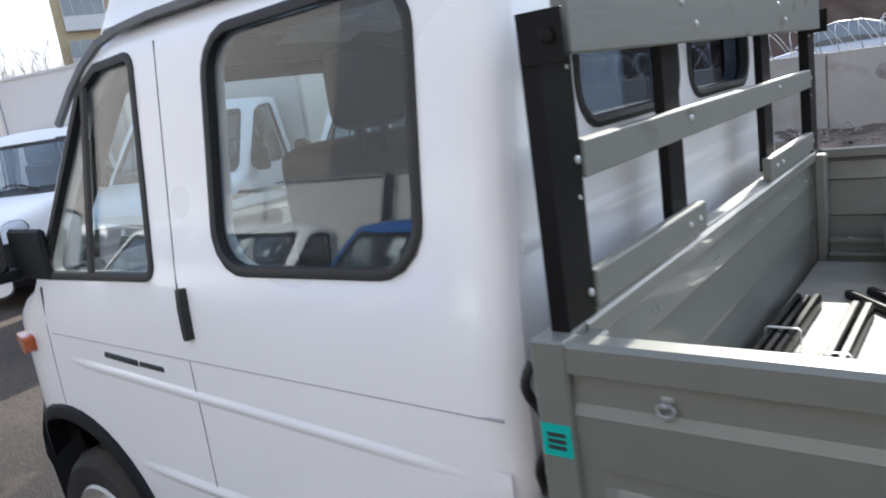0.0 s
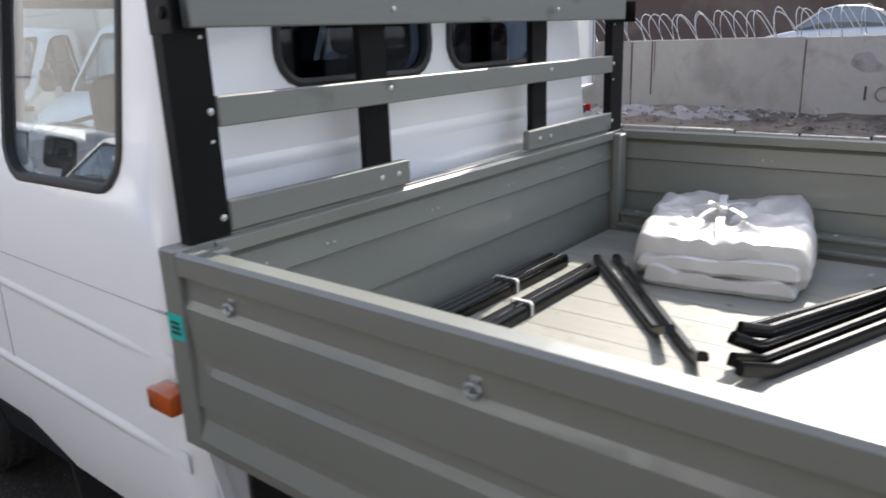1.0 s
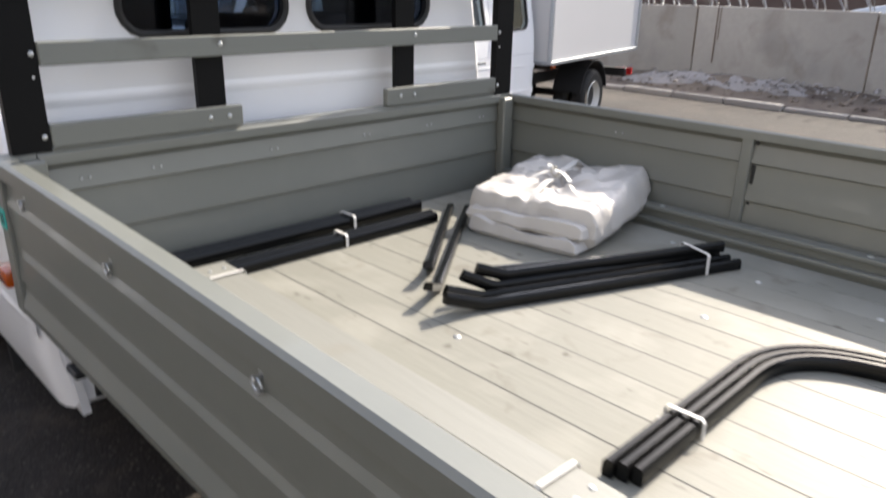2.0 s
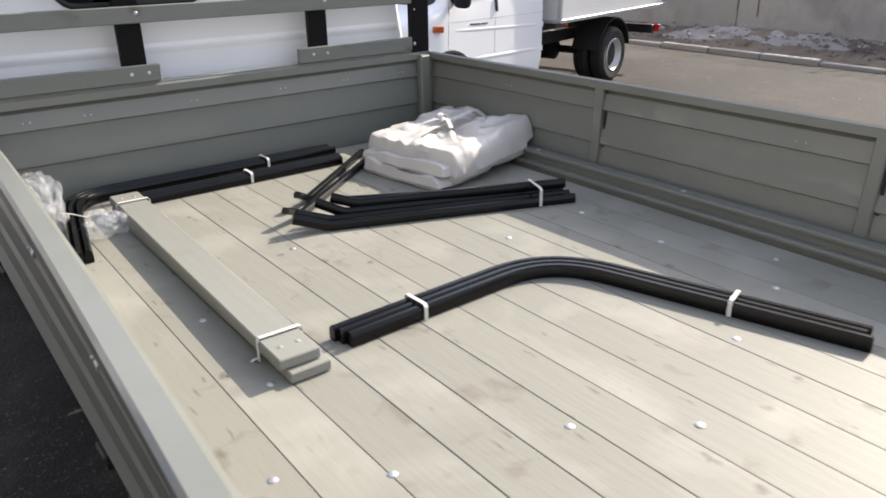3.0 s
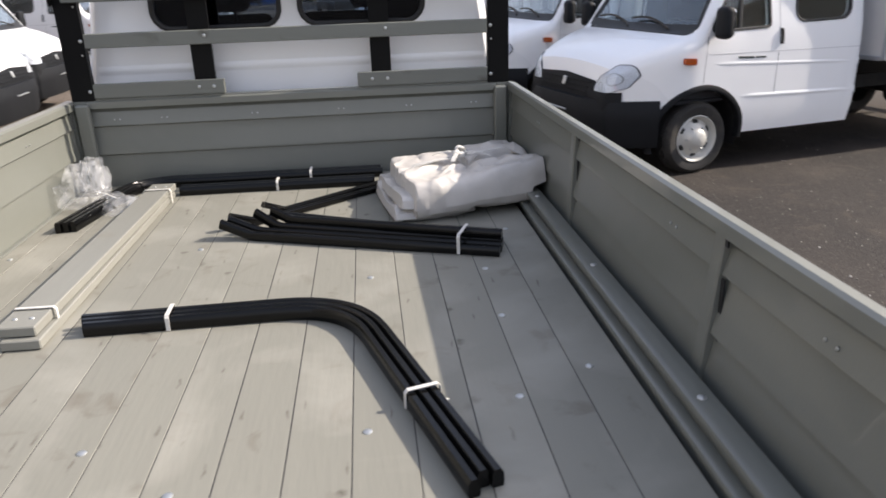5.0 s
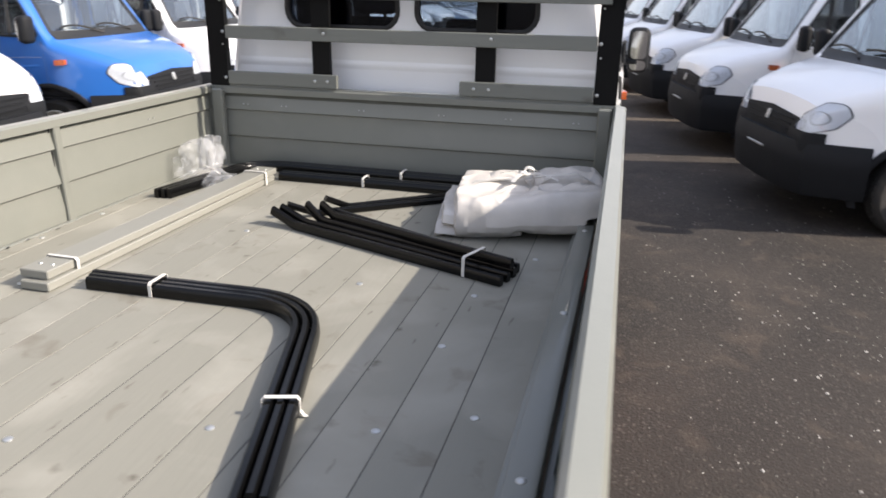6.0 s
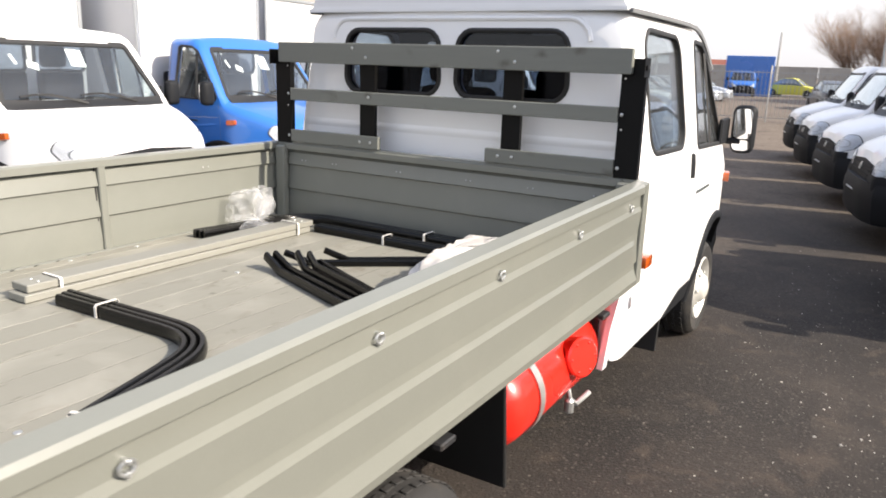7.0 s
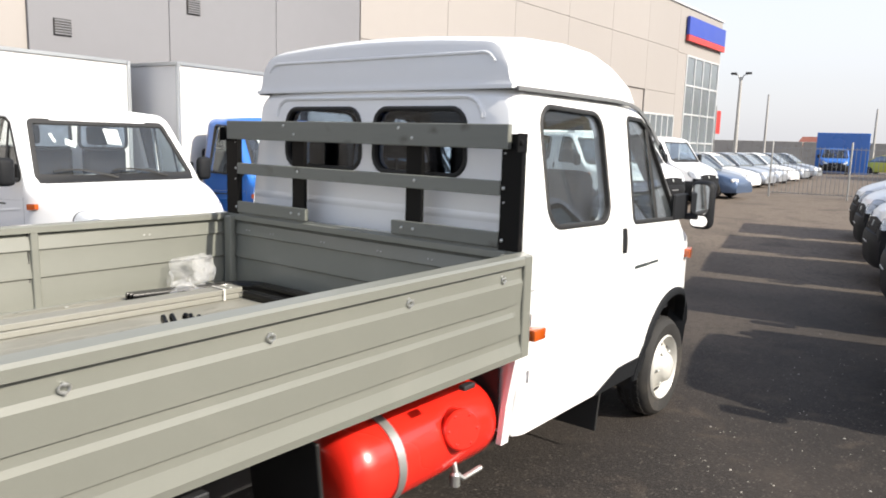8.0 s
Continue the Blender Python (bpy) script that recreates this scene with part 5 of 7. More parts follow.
BOLTS = ((-0.652, -2.117), (-0.292, -2.222), (-0.832, -1.993), (-0.955, -1.678), (-0.695, -1.700), (-0.700, -1.315), (-0.950, -1.007), (-0.955, -1.321), (0.283, -2.235), (-0.085, -2.383),
         (0.809, -2.045), (0.655, -1.738), (0.620, -2.150), (-0.294, -1.030), (0.665, -1.390), (0.80, -1.02), (0.30, -1.40), (0.66, -2.72), (-0.42, -2.70), (0.02, -2.78), (-0.83, -2.62), (0.42, -2.80), (0.82, -2.66))
for x, y in BOLTS:
    part("floor_bolt", bolt_me, None, deck, "", (x, y, FLOOR - 0.0005))
for j in range(4):
    part("floor_bolt", bolt_me, None, deck, "", (0.951, -0.155 - 0.725 * j, 1.0748))

# -- guard rack behind the cab --
rack = part("guard_rack", boxed(-0.98, 0.98, -0.044, -0.004, LIP - 0.002, LIP + 0.006, bevel=0.002), BED, truck, "timber and black steel guard rack")


def channel_bm(w, d, z0, z1):
    bm = bmesh.new()
    sec = [(-w / 2, 0), (w / 2, 0), (w / 2, d), (w / 2 - 0.006, d), (w / 2 - 0.006, 0.006), (-w / 2 + 0.006, 0.006), (-w / 2 + 0.006, d), (-w / 2, d)]
    a, b = [[bm.verts.new((x, y, z)) for x, y in sec] for z in (z0, z1)]
    n = len(sec)
    for i in range(n):
        bm.faces.new((a[i], a[(i + 1) % n], b[(i + 1) % n], b[i]))
    bm.faces.new(a[::-1])
    bm.faces.new(b)
    return bm


for x in (-0.948, 0.948):
    part("post", channel_bm(0.10, 0.032, LIP, 1.885), BLACK, rack, "black steel channel post", (x, -0.050, 0))
    s = 1 if x > 0 else -1
    plate = boxed(min(s * 0.9985, s * 1.003), max(s * 0.9985, s * 1.003), -0.094, -0.02, 1.812, 1.888, bevel=0.001)
    add_lathe(plate, [(0.012, 0.0), (0.012, 0.006), (0.006, 0.008)], pose(s * 1.002, -0.07, 1.85, 0, 90 * s, 0), 10)
    part("bracket", plate, BLACK, rack, "black bracket plate")
for x in (-0.405, 0.400):
    part("post", channel_bm(0.092, 0.022, 1.425, 1.895), BLACK, rack, "black steel channel post", (x, -0.028, 0))
RAILS = ((-0.953, 0.946, 1.822, 1.924, -0.080, -0.052), (-0.896, 0.896, 1.628, 1.690, -0.056, -0.030), (-0.896, -0.317, 1.409, 1.473, -0.056, -0.030), (0.287, 0.896, 1.409, 1.473, -0.056, -0.030))
for x0, x1, z0, z1, y0, y1 in RAILS:
    part("rail", boxed(x0, x1, y0, y1, z0, z1, bevel=0.003), RAIL, rack, "grey-painted wooden rail")
rack_bolt = mesh_of("bolt", lathe([(0.008, 0.0), (0.0075, 0.0025), (0.005, 0.0045), (0.0015, 0.005)], pose(0, 0, 0, 90, 0, 0), 12), ZINC)
for x, z, y in ((-0.378, 1.857, -0.080), (0.428, 1.857, -0.080), (-0.46, 1.900, -0.080), (0.345, 1.900, -0.080), (-0.378, 1.665, -0.056), (0.428, 1.665, -0.056), (-0.43, 1.442, -0.056), (-0.365, 1.442, -0.056),
                (0.355, 1.442, -0.056), (0.425, 1.442, -0.056), (-0.912, 1.845, -0.050), (0.912, 1.845, -0.050), (-0.912, 1.66, -0.050), (0.912, 1.66, -0.050), (-0.912, 1.44, -0.050), (0.912, 1.44, -0.050)):
    part("bolt", rack_bolt, None, rack, "", (x, y, z))
# white discs on the posts: light through drilled holes, put in as colour
small_hole = mesh_of("drilled_hole", lathe([(0.004, 0.0), (0.004, 0.0012), (0.001, 0.0014)], pose(0, 0, 0, 90, 0, 0), 10), STRAP)
for x in (-0.915, 0.915):
    for z in (1.805, 1.60):
        part("drilled_hole", small_hole, None, rack, "", (x, -0.050, z))
stick = part("sticker", boxed(-BOARD_X - 0.0025, -BOARD_X + 0.0005, -0.058, -0.006, 1.207, 1.262, bevel=0.0), STICKER, truck, "turquoise sticker with dark print")
for k in range(3):
    part("print_bar", boxed(-BOARD_X - 0.0035, -BOARD_X - 0.0024, -0.048, -0.016, 1.219 + 0.011 * k, 1.226 + 0.011 * k, bevel=0.0), INK, stick)

# -- gas tank under the bed --
tank = part("gas_tank", lathe([(0.02, -0.47), (0.09, -0.465), (0.148, -0.445), (0.178, -0.40), (0.184, -0.35), (0.184, 0.35), (0.178, 0.40), (0.148, 0.445), (0.09, 0.465), (0.02, 0.47)], pose(0.70, -0.38, 0.598, 90, 0, 0), 40), TANK, truck, "red gas tank", None, 40)
cover = part("valve_cover", lathe([(0.078, 0.0), (0.080, 0.150), (0.086, 0.155), (0.086, 0.172), (0.078, 0.179), (0.02, 0.182)], pose(0.760, -0.215, 0.645, 80, 0, 66), 30), TANK, tank, "round red valve cover")
for k in range(6):  # screws round the cover
    a = 2 * math.pi * k / 6
    part("cover_screw", shared("cover_screw", lambda: mesh_of("cover_screw", lathe([(0.006, 0.0), (0.006, 0.003), (0.003, 0.005)], None, 8), TANK)), None, cover, "", pose(0.760, -0.215, 0.645, 80, 0, 66) @ Matrix.Translation((0.066 * math.cos(a), 0.066 * math.sin(a), 0.179)))
for y in (-0.62,):
    band = bmesh.new()
    add_lathe(band, [(0.187, -0.022), (0.192, -0.022), (0.192, 0.022), (0.187, 0.022)], pose(0.70, y, 0.598, 90, 0, 0), 40, False)
    part("tank_strap", band, ZINC, tank, "galvanised strap")
pipe = bmesh.new()
add_sweep(pipe, [(0.84, -0.24, 0.53), (0.86, -0.25, 0.46), (0.88, -0.22, 0.43), (0.90, -0.12, 0.45)], circle(0.012, 8))
add_lathe(pipe, [(0.022, 0), (0.022, 0.05), (0.014, 0.06)], pose(0.86, -0.25, 0.40), 10)
part("filler_valve", pipe, ZINC, tank, "metal filler valve")

# ---- load on the bed ----
TUBE_SECTION = [(-0.017, -0.021), (0.017, -0.021), (0.019, -0.008), (0.017, 0.012), (0.009, 0.020), (-0.009, 0.020), (-0.017, 0.012), (-0.019, -0.008)]


def bent(points, radius, n=9):
    """A path in plan with its corners rounded to a radius."""
    out = [Vector(points[0])]
    for a, p, b in zip(points, points[1:], points[2:]):
        a, p, b = Vector(a), Vector(p), Vector(b)
        da, db = (a - p).normalized(), (b - p).normalized()
        ang = da.angle(db)
        t = min(radius / math.tan(ang / 2), (a - p).length * 0.9, (b - p).length * 0.9)
        s, e = p + da * t, p + db * t
        for k in range(n + 1):
            f = k / n
            out.append(s * (1 - f) ** 2 + p * 2 * f * (1 - f) + e * f * f)
    return out + [Vector(points[-1])]


def offset_path(path, d):
    out = []
    for i, p in enumerate(path):
        t = (path[min(i + 1, len(path) - 1)] - path[max(i - 1, 0)]).normalized()
        out.append(p + Vector((t.y, -t.x, 0)) * d)
    return out


def dense(path):
    out = []
    for a, b in zip(path, path[1:]):
        m = max(1, int((b - a).length / 0.12))
        out += [a.lerp(b, i / m) for i in range(m)]
    return out + [path[-1]]


def tie_bm(p, d, w, h, z0, tail=0.016):
    """A tape round a bundle that crosses p in the direction d."""
    d = Vector((d[0], d[1], 0)).normalized()
    s = Vector((d.y, -d.x, 0))
    bm = bmesh.new()
    loop = [(-w, 0.002), (-w, h - 0.004), (-w + 0.006, h + 0.003), (w - 0.006, h + 0.003), (w, h - 0.004), (w, 0.002)]
    base = Vector((p[0], p[1], z0))
    add_sweep(bm, [base + s * a + Vector((0, 0, z)) for a, z in loop], [(-0.001, -0.0055), (0.001, -0.0055), (0.001, 0.0055), (-0.001, 0.0055)], up=d)
    add_sweep(bm, [base - s * w + Vector((0, 0, 0.012)), base - s * (w + tail * 0.6) + d * tail * 0.6 + Vector((0, 0, 0.005)), base - s * (w + tail) + d * tail * 0.4 + Vector((0, 0, 0.003))], [(-0.004, -0.001), (0.004, -0.001), (0.004, 0.001), (-0.004, 0.001)])
    return bm


def tube_bundle(label, paths, ties, tie_h=0.045, thick=0.88, tall=1.0):
    root = thing("tube_bundle", label, "tube bundle", pose(*paths[0][0][:2], FLOOR))
    inv = root.matrix_world.inverted()
    for p in paths:
        bm = bmesh.new()
        add_sweep(bm, dense([Vector(q) for q in p]), [(a * thick, (b + 0.021) * tall - 0.021) for a, b in TUBE_SECTION])
        bmesh.ops.transform(bm, matrix=inv, verts=bm.verts)
        part("tube", bm, TUBE, root, "", None, 45)
    for p, d, w in ties:
        bm = tie_bm(p, d, w, tie_h, FLOOR)
        bmesh.ops.transform(bm, matrix=inv, verts=bm.verts)
        part("tie", bm, STRAP, root, "white tie tape")
    return root


ZT = FLOOR + 0.022
core = bent([(-0.49, -1.645, ZT), (0.25, -1.628, ZT), (0.497, -2.462, ZT)], 0.27)


def nested(path, offsets, slip):
    """Bent tubes lying side by side, their ends a little out of line."""
    out = []
    for k, d in enumerate(offsets):
        p = offset_path(path, d)
        p[0] = p[0] + (p[1] - p[0]).normalized() * slip * (k % 3)
        p[-1] = p[-1] + (p[-2] - p[-1]).normalized() * slip * ((k + 1) % 3)
        out.append(p)
    return out


tube_bundle("bundle of black bent tubes tied with white tape", nested(core, (-0.026, 0.0, 0.026), 0.009), [((-0.25, -1.640), (1, 0.023), 0.043), ((0.405, -2.15), (0.284, -0.96), 0.041)], 0.043, 0.66, 0.92)
core = bent([(-0.855, -0.745, ZT), (-0.745, -0.110, ZT), (0.375, -0.125, ZT)], 0.2)
tube_bundle("bundle of black bent tubes along the front board", nested(core, (-0.030, -0.004, 0.022), 0.008), [((0.04, -0.121), (1, 0), 0.045)], 0.046, 0.66)
tube_bundle("pair of straight black tubes tied with white tape", [[(-0.53, -0.250, ZT), (0.335, -0.255, ZT)], [(-0.53, -0.282, ZT), (0.325, -0.289, ZT)]], [((-0.10, -0.269), (1, 0), 0.036)], 0.042, 0.78, 0.9)
fan = [[(-0.235, -0.925, ZT + 0.040), (-0.12, -0.964, ZT), (0.73, -1.293, ZT)], [(-0.21, -0.900, ZT + 0.046), (-0.095, -0.934, ZT + 0.004), (0.745, -1.250, ZT)],
       [(-0.115, -0.870, ZT + 0.058), (-0.03, -0.918, ZT + 0.012), (0.757, -1.205, ZT)], [(-0.055, -0.868, ZT + 0.062), (0.02, -0.915, ZT + 0.036), (0.75, -1.222, ZT + 0.036)],
       [(0.0, -0.868, ZT + 0.036), (0.762, -1.165, ZT)]]
tube_bundle("fan of black bent tubes tied with white tape", [bent(p, 0.10) if len(p) > 2 else p for p in fan], [((0.62, -1.193), (0.93, -0.37), 0.064)], 0.066, 0.6, 0.8)
tube_bundle("two black tubes with turned-up ends beside the white sack", [bent([(-0.105, -0.712, ZT + 0.046), (-0.03, -0.645, ZT), (0.48, -0.215, ZT)], 0.06), bent([(-0.215, -0.835, ZT + 0.044), (-0.125, -0.780, ZT + 0.002), (0.52, -0.270, ZT)], 0.06)], [], 0.045, 0.76, 0.58)

boards = thing("board_stack", "two grey-painted boards tied together on the bed floor", "boards", pose(-0.609, -1.0, FLOOR))
for k, (dx, dy, dz, turn) in enumerate(((0.006, -0.020, 0.0, -0.5), (0.0, 0.0, 0.0295, -1.2))):
    part("board", boxed(-0.051, 0.051, -0.715, 0.715, 0.001, 0.0285, bevel=0.003), STACK, boards, "", pose(dx, dy, dz, 0, 0, turn))
for y in (-0.60, 0.60):
    tie = tie_bm((0.0, y), (0, 1), 0.057, 0.060, 0)
    bmesh.ops.transform(tie, matrix=pose(0.003 + y * 0.002, 0, 0, 0, 0, -1), verts=tie.verts)
    part("tie", tie, STRAP, boards, "white tie tape")
for y in (-0.66, 0.66):
    for x in (-0.022, 0.022):
        part("screw", shared("screw", lambda: mesh_of("screw", lathe([(0.007, 0), (0.006, 0.002), (0.002, 0.003)], None, 8), ZINC)), None, boards, "", pose(x + y * 0.021, y, 0.058))


def shoulder(u, r):
    """1 over the middle, rounding off to 0 at the edge over the share r."""
    a = (abs(u) - (1 - r)) / r
    return 1.0 if a <= 0 else math.sqrt(max(1 - a * a, 0.0))


def wrapped_bm(lx, ly, h, seed, cuts=76, skew=0.08, knot=True):
    """A folded bundle in thin film: flat top, rolled edges, hard creases and pleats drawn to the knot."""
    bm = bmesh.new()
    bmesh.ops.create_grid(bm, x_segments=cuts, y_segments=cuts, size=1.0)
    top = list(bm.verts)
    under = bmesh.ops.duplicate(bm, geom=list(bm.verts) + list(bm.edges) + list(bm.faces))
    low = [g for g in under["geom"] if isinstance(g, bmesh.types.BMVert)]

    def crease(p):
        near = noise.voronoi(p)
        tilt = noise.cell_vector(near[1][0] * 50) - Vector((0.5, 0.5, 0.5))
        return (p - near[1][0]).dot(tilt), min(1.0, (near[0][1] - near[0][0]) * 5)

    for verts, side in ((top, 1), (low, -1)):
        for v in verts:
            u, w = v.co.x, v.co.y
            edge = shoulder(u, 0.07 if u < 0 else 0.14) * shoulder(w, 0.20 if w < 0 else 0.12)
            x, y = u * lx / 2 * (1 - 0.05 * w * w), w * ly / 2 * (1 - 0.06 * u * u)
            z = h * (0.34 + (0.66 if side > 0 else -0.34) * edge)
            r = math.hypot(x, y)
            a, soft = crease(Vector((x * 4.2 + seed, y * 3.6, 0.3 + side)))
            b, soft_b = crease(Vector((x * 10 + seed, y * 9, 2.3 + side)))
            z += (a * 0.038 * soft + b * 0.022 * soft_b - 0.004 * (1 - soft) ** 2) * edge
            if side > 0:
                z += h * 0.10 * (0.3 * u - 0.7 * w * abs(w)) * edge
                ridge = (1 - abs(noise.noise((x * 6 + seed, y * 5, 5)))) ** 6
                z += 0.010 * ridge * edge
                if knot:
                    z -= 0.012 * math.exp(-((y - 0.015) / 0.022) ** 2) * edge  # drawn in under the tape
                    z -= 0.024 * math.exp(-(r / 0.06) ** 2)
                    fold = abs(math.sin(3.5 * math.atan2(y, x) + seed + 1.6 * noise.noise((x * 5, y * 5, seed))))
                    z += 0.026 * (0.5 - fold) * math.exp(-(r / 0.24) ** 2) * min(1, r / 0.05) * edge
            v.co = Vector((x + skew * y, y, max(0.002, z)))
    bmesh.ops.remove_doubles(bm, verts=bm.verts, dist=0.0008)
    for v in bm.verts:
        if v.co.z > 0.01:
            v.co += noise.noise_vector(v.co * 8 + Vector((seed, 0, 0))) * 0.007 + noise.noise_vector(v.co * 21 + Vector((0, seed, 0))) * 0.0028
    return bm


sack = thing("packed_awning", "folded awning packed in a white woven wrap tied with tape", "package", pose(0.695, -0.585, FLOOR, 0, 0, 13))
part("inner_fold", wrapped_bm(0.34, 0.47, 0.050, 3.0, 44, 0.08, False), SACK, sack, "", (-0.175, -0.01, 0.0), 22)
part("inner_fold", wrapped_bm(0.36, 0.50, 0.046, 5.0, 44, 0.08, False), SACK, sack, "", pose(-0.145, 0.0, 0.038, 0, 2, 1), 22)
def against_board(bm, limit=0.285, sill=0.225):
    """The end of the package rides up on the sill and is pressed flat by the side board."""
    turn = math.cos(radians(13)), math.sin(radians(13))
    for v in bm.verts:
        out = v.co.x * turn[0] - v.co.y * turn[1]  # towards the board
        if out > sill:
            v.co.z = max(v.co.z, 0.062 + min((out - sill) * 0.2, 0.012))
        if out > limit:
            d = (out - limit) * 0.93
            v.co.x -= d * turn[0]
            v.co.y += d * turn[1]
    return bm


part("wrap", against_board(wrapped_bm(0.61, 0.56, 0.138, 8.0)), SACK, sack, "", pose(0.03, -0.005, 0.022, 0, -3, 0), 22)
tape = bmesh.new()
add_sweep(tape, [(0.318, 0.03, 0.08), (0.300, 0.03, 0.14), (0.2, 0.025, 0.193), (0.1, 0.02, 0.185), (0.0, 0.015, 0.172), (-0.1, 0.01, 0.172), (-0.2, 0.0, 0.160), (-0.262, -0.005, 0.12), (-0.285, -0.01, 0.05), (-0.30, -0.01, 0.02)], [(-0.013, -0.0012), (0.013, -0.0012), (0.013, 0.0012), (-0.013, 0.0012)])
part("tie", tape, STRAP, sack, "white tie tape")
knot = bmesh.new()
for cx, cy, lean, r, tall in ((0.012, 0.02, 0.9, 0.017, 0.70), (-0.016, 0.03, -0.8, 0.014, 0.5)):
    add_sweep(knot, [(cx + r * math.sin(2 * math.pi * k / 14), cy + lean * r * (1 - math.cos(2 * math.pi * k / 14)), 0.184 + r * tall * (1 - math.cos(2 * math.pi * k / 14))) for k in range(15)], [(-0.0010, -0.010), (0.0010, -0.010), (0.0010, 0.010), (-0.0010, 0.010)], up=(0.1, 1, 0.3))
for tx, ty in ((0.12, -0.05), (0.06, 0.10), (-0.10, 0.06), (-0.06, -0.08)):
    add_sweep(knot, [(0.0, 0.015, 0.186), (tx * 0.4, 0.015 + ty * 0.4, 0.196), (tx * 0.8, 0.015 + ty * 0.8, 0.186), (tx, 0.015 + ty, 0.176)], [(-0.009, -0.001), (0.009, -0.001), (0.009, 0.001), (-0.009, 0.001)])
add_box(knot, -0.018, 0.022, 0.0, 0.028, 0.170, 0.192, 0.007, 2)
part("knot", knot, STRAP, sack, "white tape knot with a standing loop")


def bubble_bm(r, seed, wide, tall, tail):
    """A scrunched sheet of film: flat facets, points and hollows over small blisters."""
    bm = bmesh.new()
    bmesh.ops.create_icosphere(bm, subdivisions=5, radius=1.0)
    for v in bm.verts:
        n = v.co.normalized()
        p = n * 1.5 + Vector((seed, 0, 0))
        near = noise.voronoi(p)
        tilt = noise.cell_vector(near[1][0] * 50) - Vector((0.5, 0.5, 0.5))
        k = 1 + 0.42 * noise.noise(n * 1.4 + Vector((seed, 0, 0))) + 0.42 * (p - near[1][0]).dot(tilt) + 0.07 * noise.noise(n * 4 + Vector((0, seed, 0)))
        k += 0.008 * math.sin(n.x * 46) * math.sin(n.y * 46 + n.z * 30)
        q = n * r * k
        v.co = Vector((q.x * wide + tail * max(q.z, 0), q.y, max(0.002, q.z * tall + r * tall * 0.72)))
    return bm


wrap = thing("bubble_wrap", "crumpled clear bubble wrap in the corner of the bed", "bubble wrap", pose(-0.905, -0.37, FLOOR))
part("wrap_sheet", bubble_bm(0.092, 5.0, 1.0, 1.15, 0.15), BUBBLE, wrap, "", Matrix.Scale(1.18, 4, (0, 1, 0)), 40)
part("wrap_peak", bubble_bm(0.060, 17.0, 0.8, 1.5, -0.1), BUBBLE, wrap, "", (0.03, 0.08, 0.045), 40)
part("wrap_fold", bubble_bm(0.062, 9.0, 1.2, 0.75, 0.0), BUBBLE, wrap, "", (0.185, -0.13, 0), 40)
part("wrap_tail", bubble_bm(0.046, 12.0, 1.3, 0.6, 0.0), BUBBLE, wrap, "", (0.245, -0.06, 0), 40)
string = bmesh.new()
add_sweep(string, [(0.07, -0.05, 0.075), (0.10, -0.055, 0.068), (0.13, -0.06, 0.055), (0.15, -0.06, 0.045)], circle(0.002, 6))
part("string", string, STRAP, wrap, "white string")

# ---- parked vehicles ----
HEAD_R = 103.4
for i, (x, y) in enumerate(((2.76, 3.48), (2.22, 6.2), (1.68, 8.75), (1.12, 11.45), (0.60, 14.2))):
    mm = pose(x, y, GROUND, 0, 0, HEAD_R + (0, -1.5, 1, 0, -0.5)[i])
    if i == 0:
        light_truck(mm, "white crew-cab light truck with a tall box, parked in a row", WHITE, 3.72, True, group="trucks parked in a row", crew=True, box_len=2.85, box_z=(0.90, 2.65), gap=0.12)
    else:
        light_truck(mm, "white light truck with a tall white box, parked in a row", WHITE, 3.1, True, group="trucks parked in a row", box_len=3.4, box_z=(0.92, 2.65))
LEFT = ((-4.47, 1.29, 5.5, WHITE, 0.42), (-4.42, 3.72, 7, BLUE, 0.12), (-4.55, 6.05, 2, WHITE, 0.3), (-4.9, 8.4, 0, WHITE, 0.4))
for x, y, a, paint, gap in LEFT:
    light_truck(pose(x, y, GROUND, 0, 0, a - 90), ("blue" if paint is BLUE else "white") + " light truck with a tall white box, facing the yard", paint, 3.3, True, papers=True, group="trucks before the showroom", box_len=4.0, box_z=(0.92, 2.54), gap=gap)


# ---- cars ----
CAR_TOP = [(-2.12, 0.78), (-2.0, 0.93), (-1.3, 0.98), (-1.0, 0.97), (0.75, 0.94), (1.0, 0.90), (1.75, 0.76), (2.02, 0.62), (2.10, 0.50)]
CAR_ROOF = [(-1.42, 0.97), (-0.95, 1.33), (-0.55, 1.44), (0.0, 1.46), (0.30, 1.42), (0.95, 0.95)]


def loft_bm(stations):
    """Stations: (y, half width at the foot, half width at the top, foot z, top z, corner)."""
    bm = bmesh.new()
    rings = []
    for y, wb, wt, zb, zt, r in stations:
        half = [(wb * 0.94, zb), (wb, zb + (zt - zb) * 0.35), (wb + (wt - wb) * 0.6, zb + (zt - zb) * 0.7), (wt, zt - r)]
        half += [(wt - r + r * math.cos(a), zt - r + r * math.sin(a)) for a in (0.52, 1.05, 1.57)]
        half += [((wt - r) * f, zt + 0.02 * (1 - f * f)) for f in (0.5, 0.0)]
        rings.append([bm.verts.new((x, y, z)) for x, z in half + [(-x, z) for x, z in reversed(half[:-1])]])
    n = len(rings[0])
    for a, b in zip(rings, rings[1:]):
        for i in range(n):
            bm.faces.new((a[i], a[(i + 1) % n], b[(i + 1) % n], b[i]))
    bm.faces.new(rings[0])
    bm.faces.new(rings[-1][::-1])
    return bm


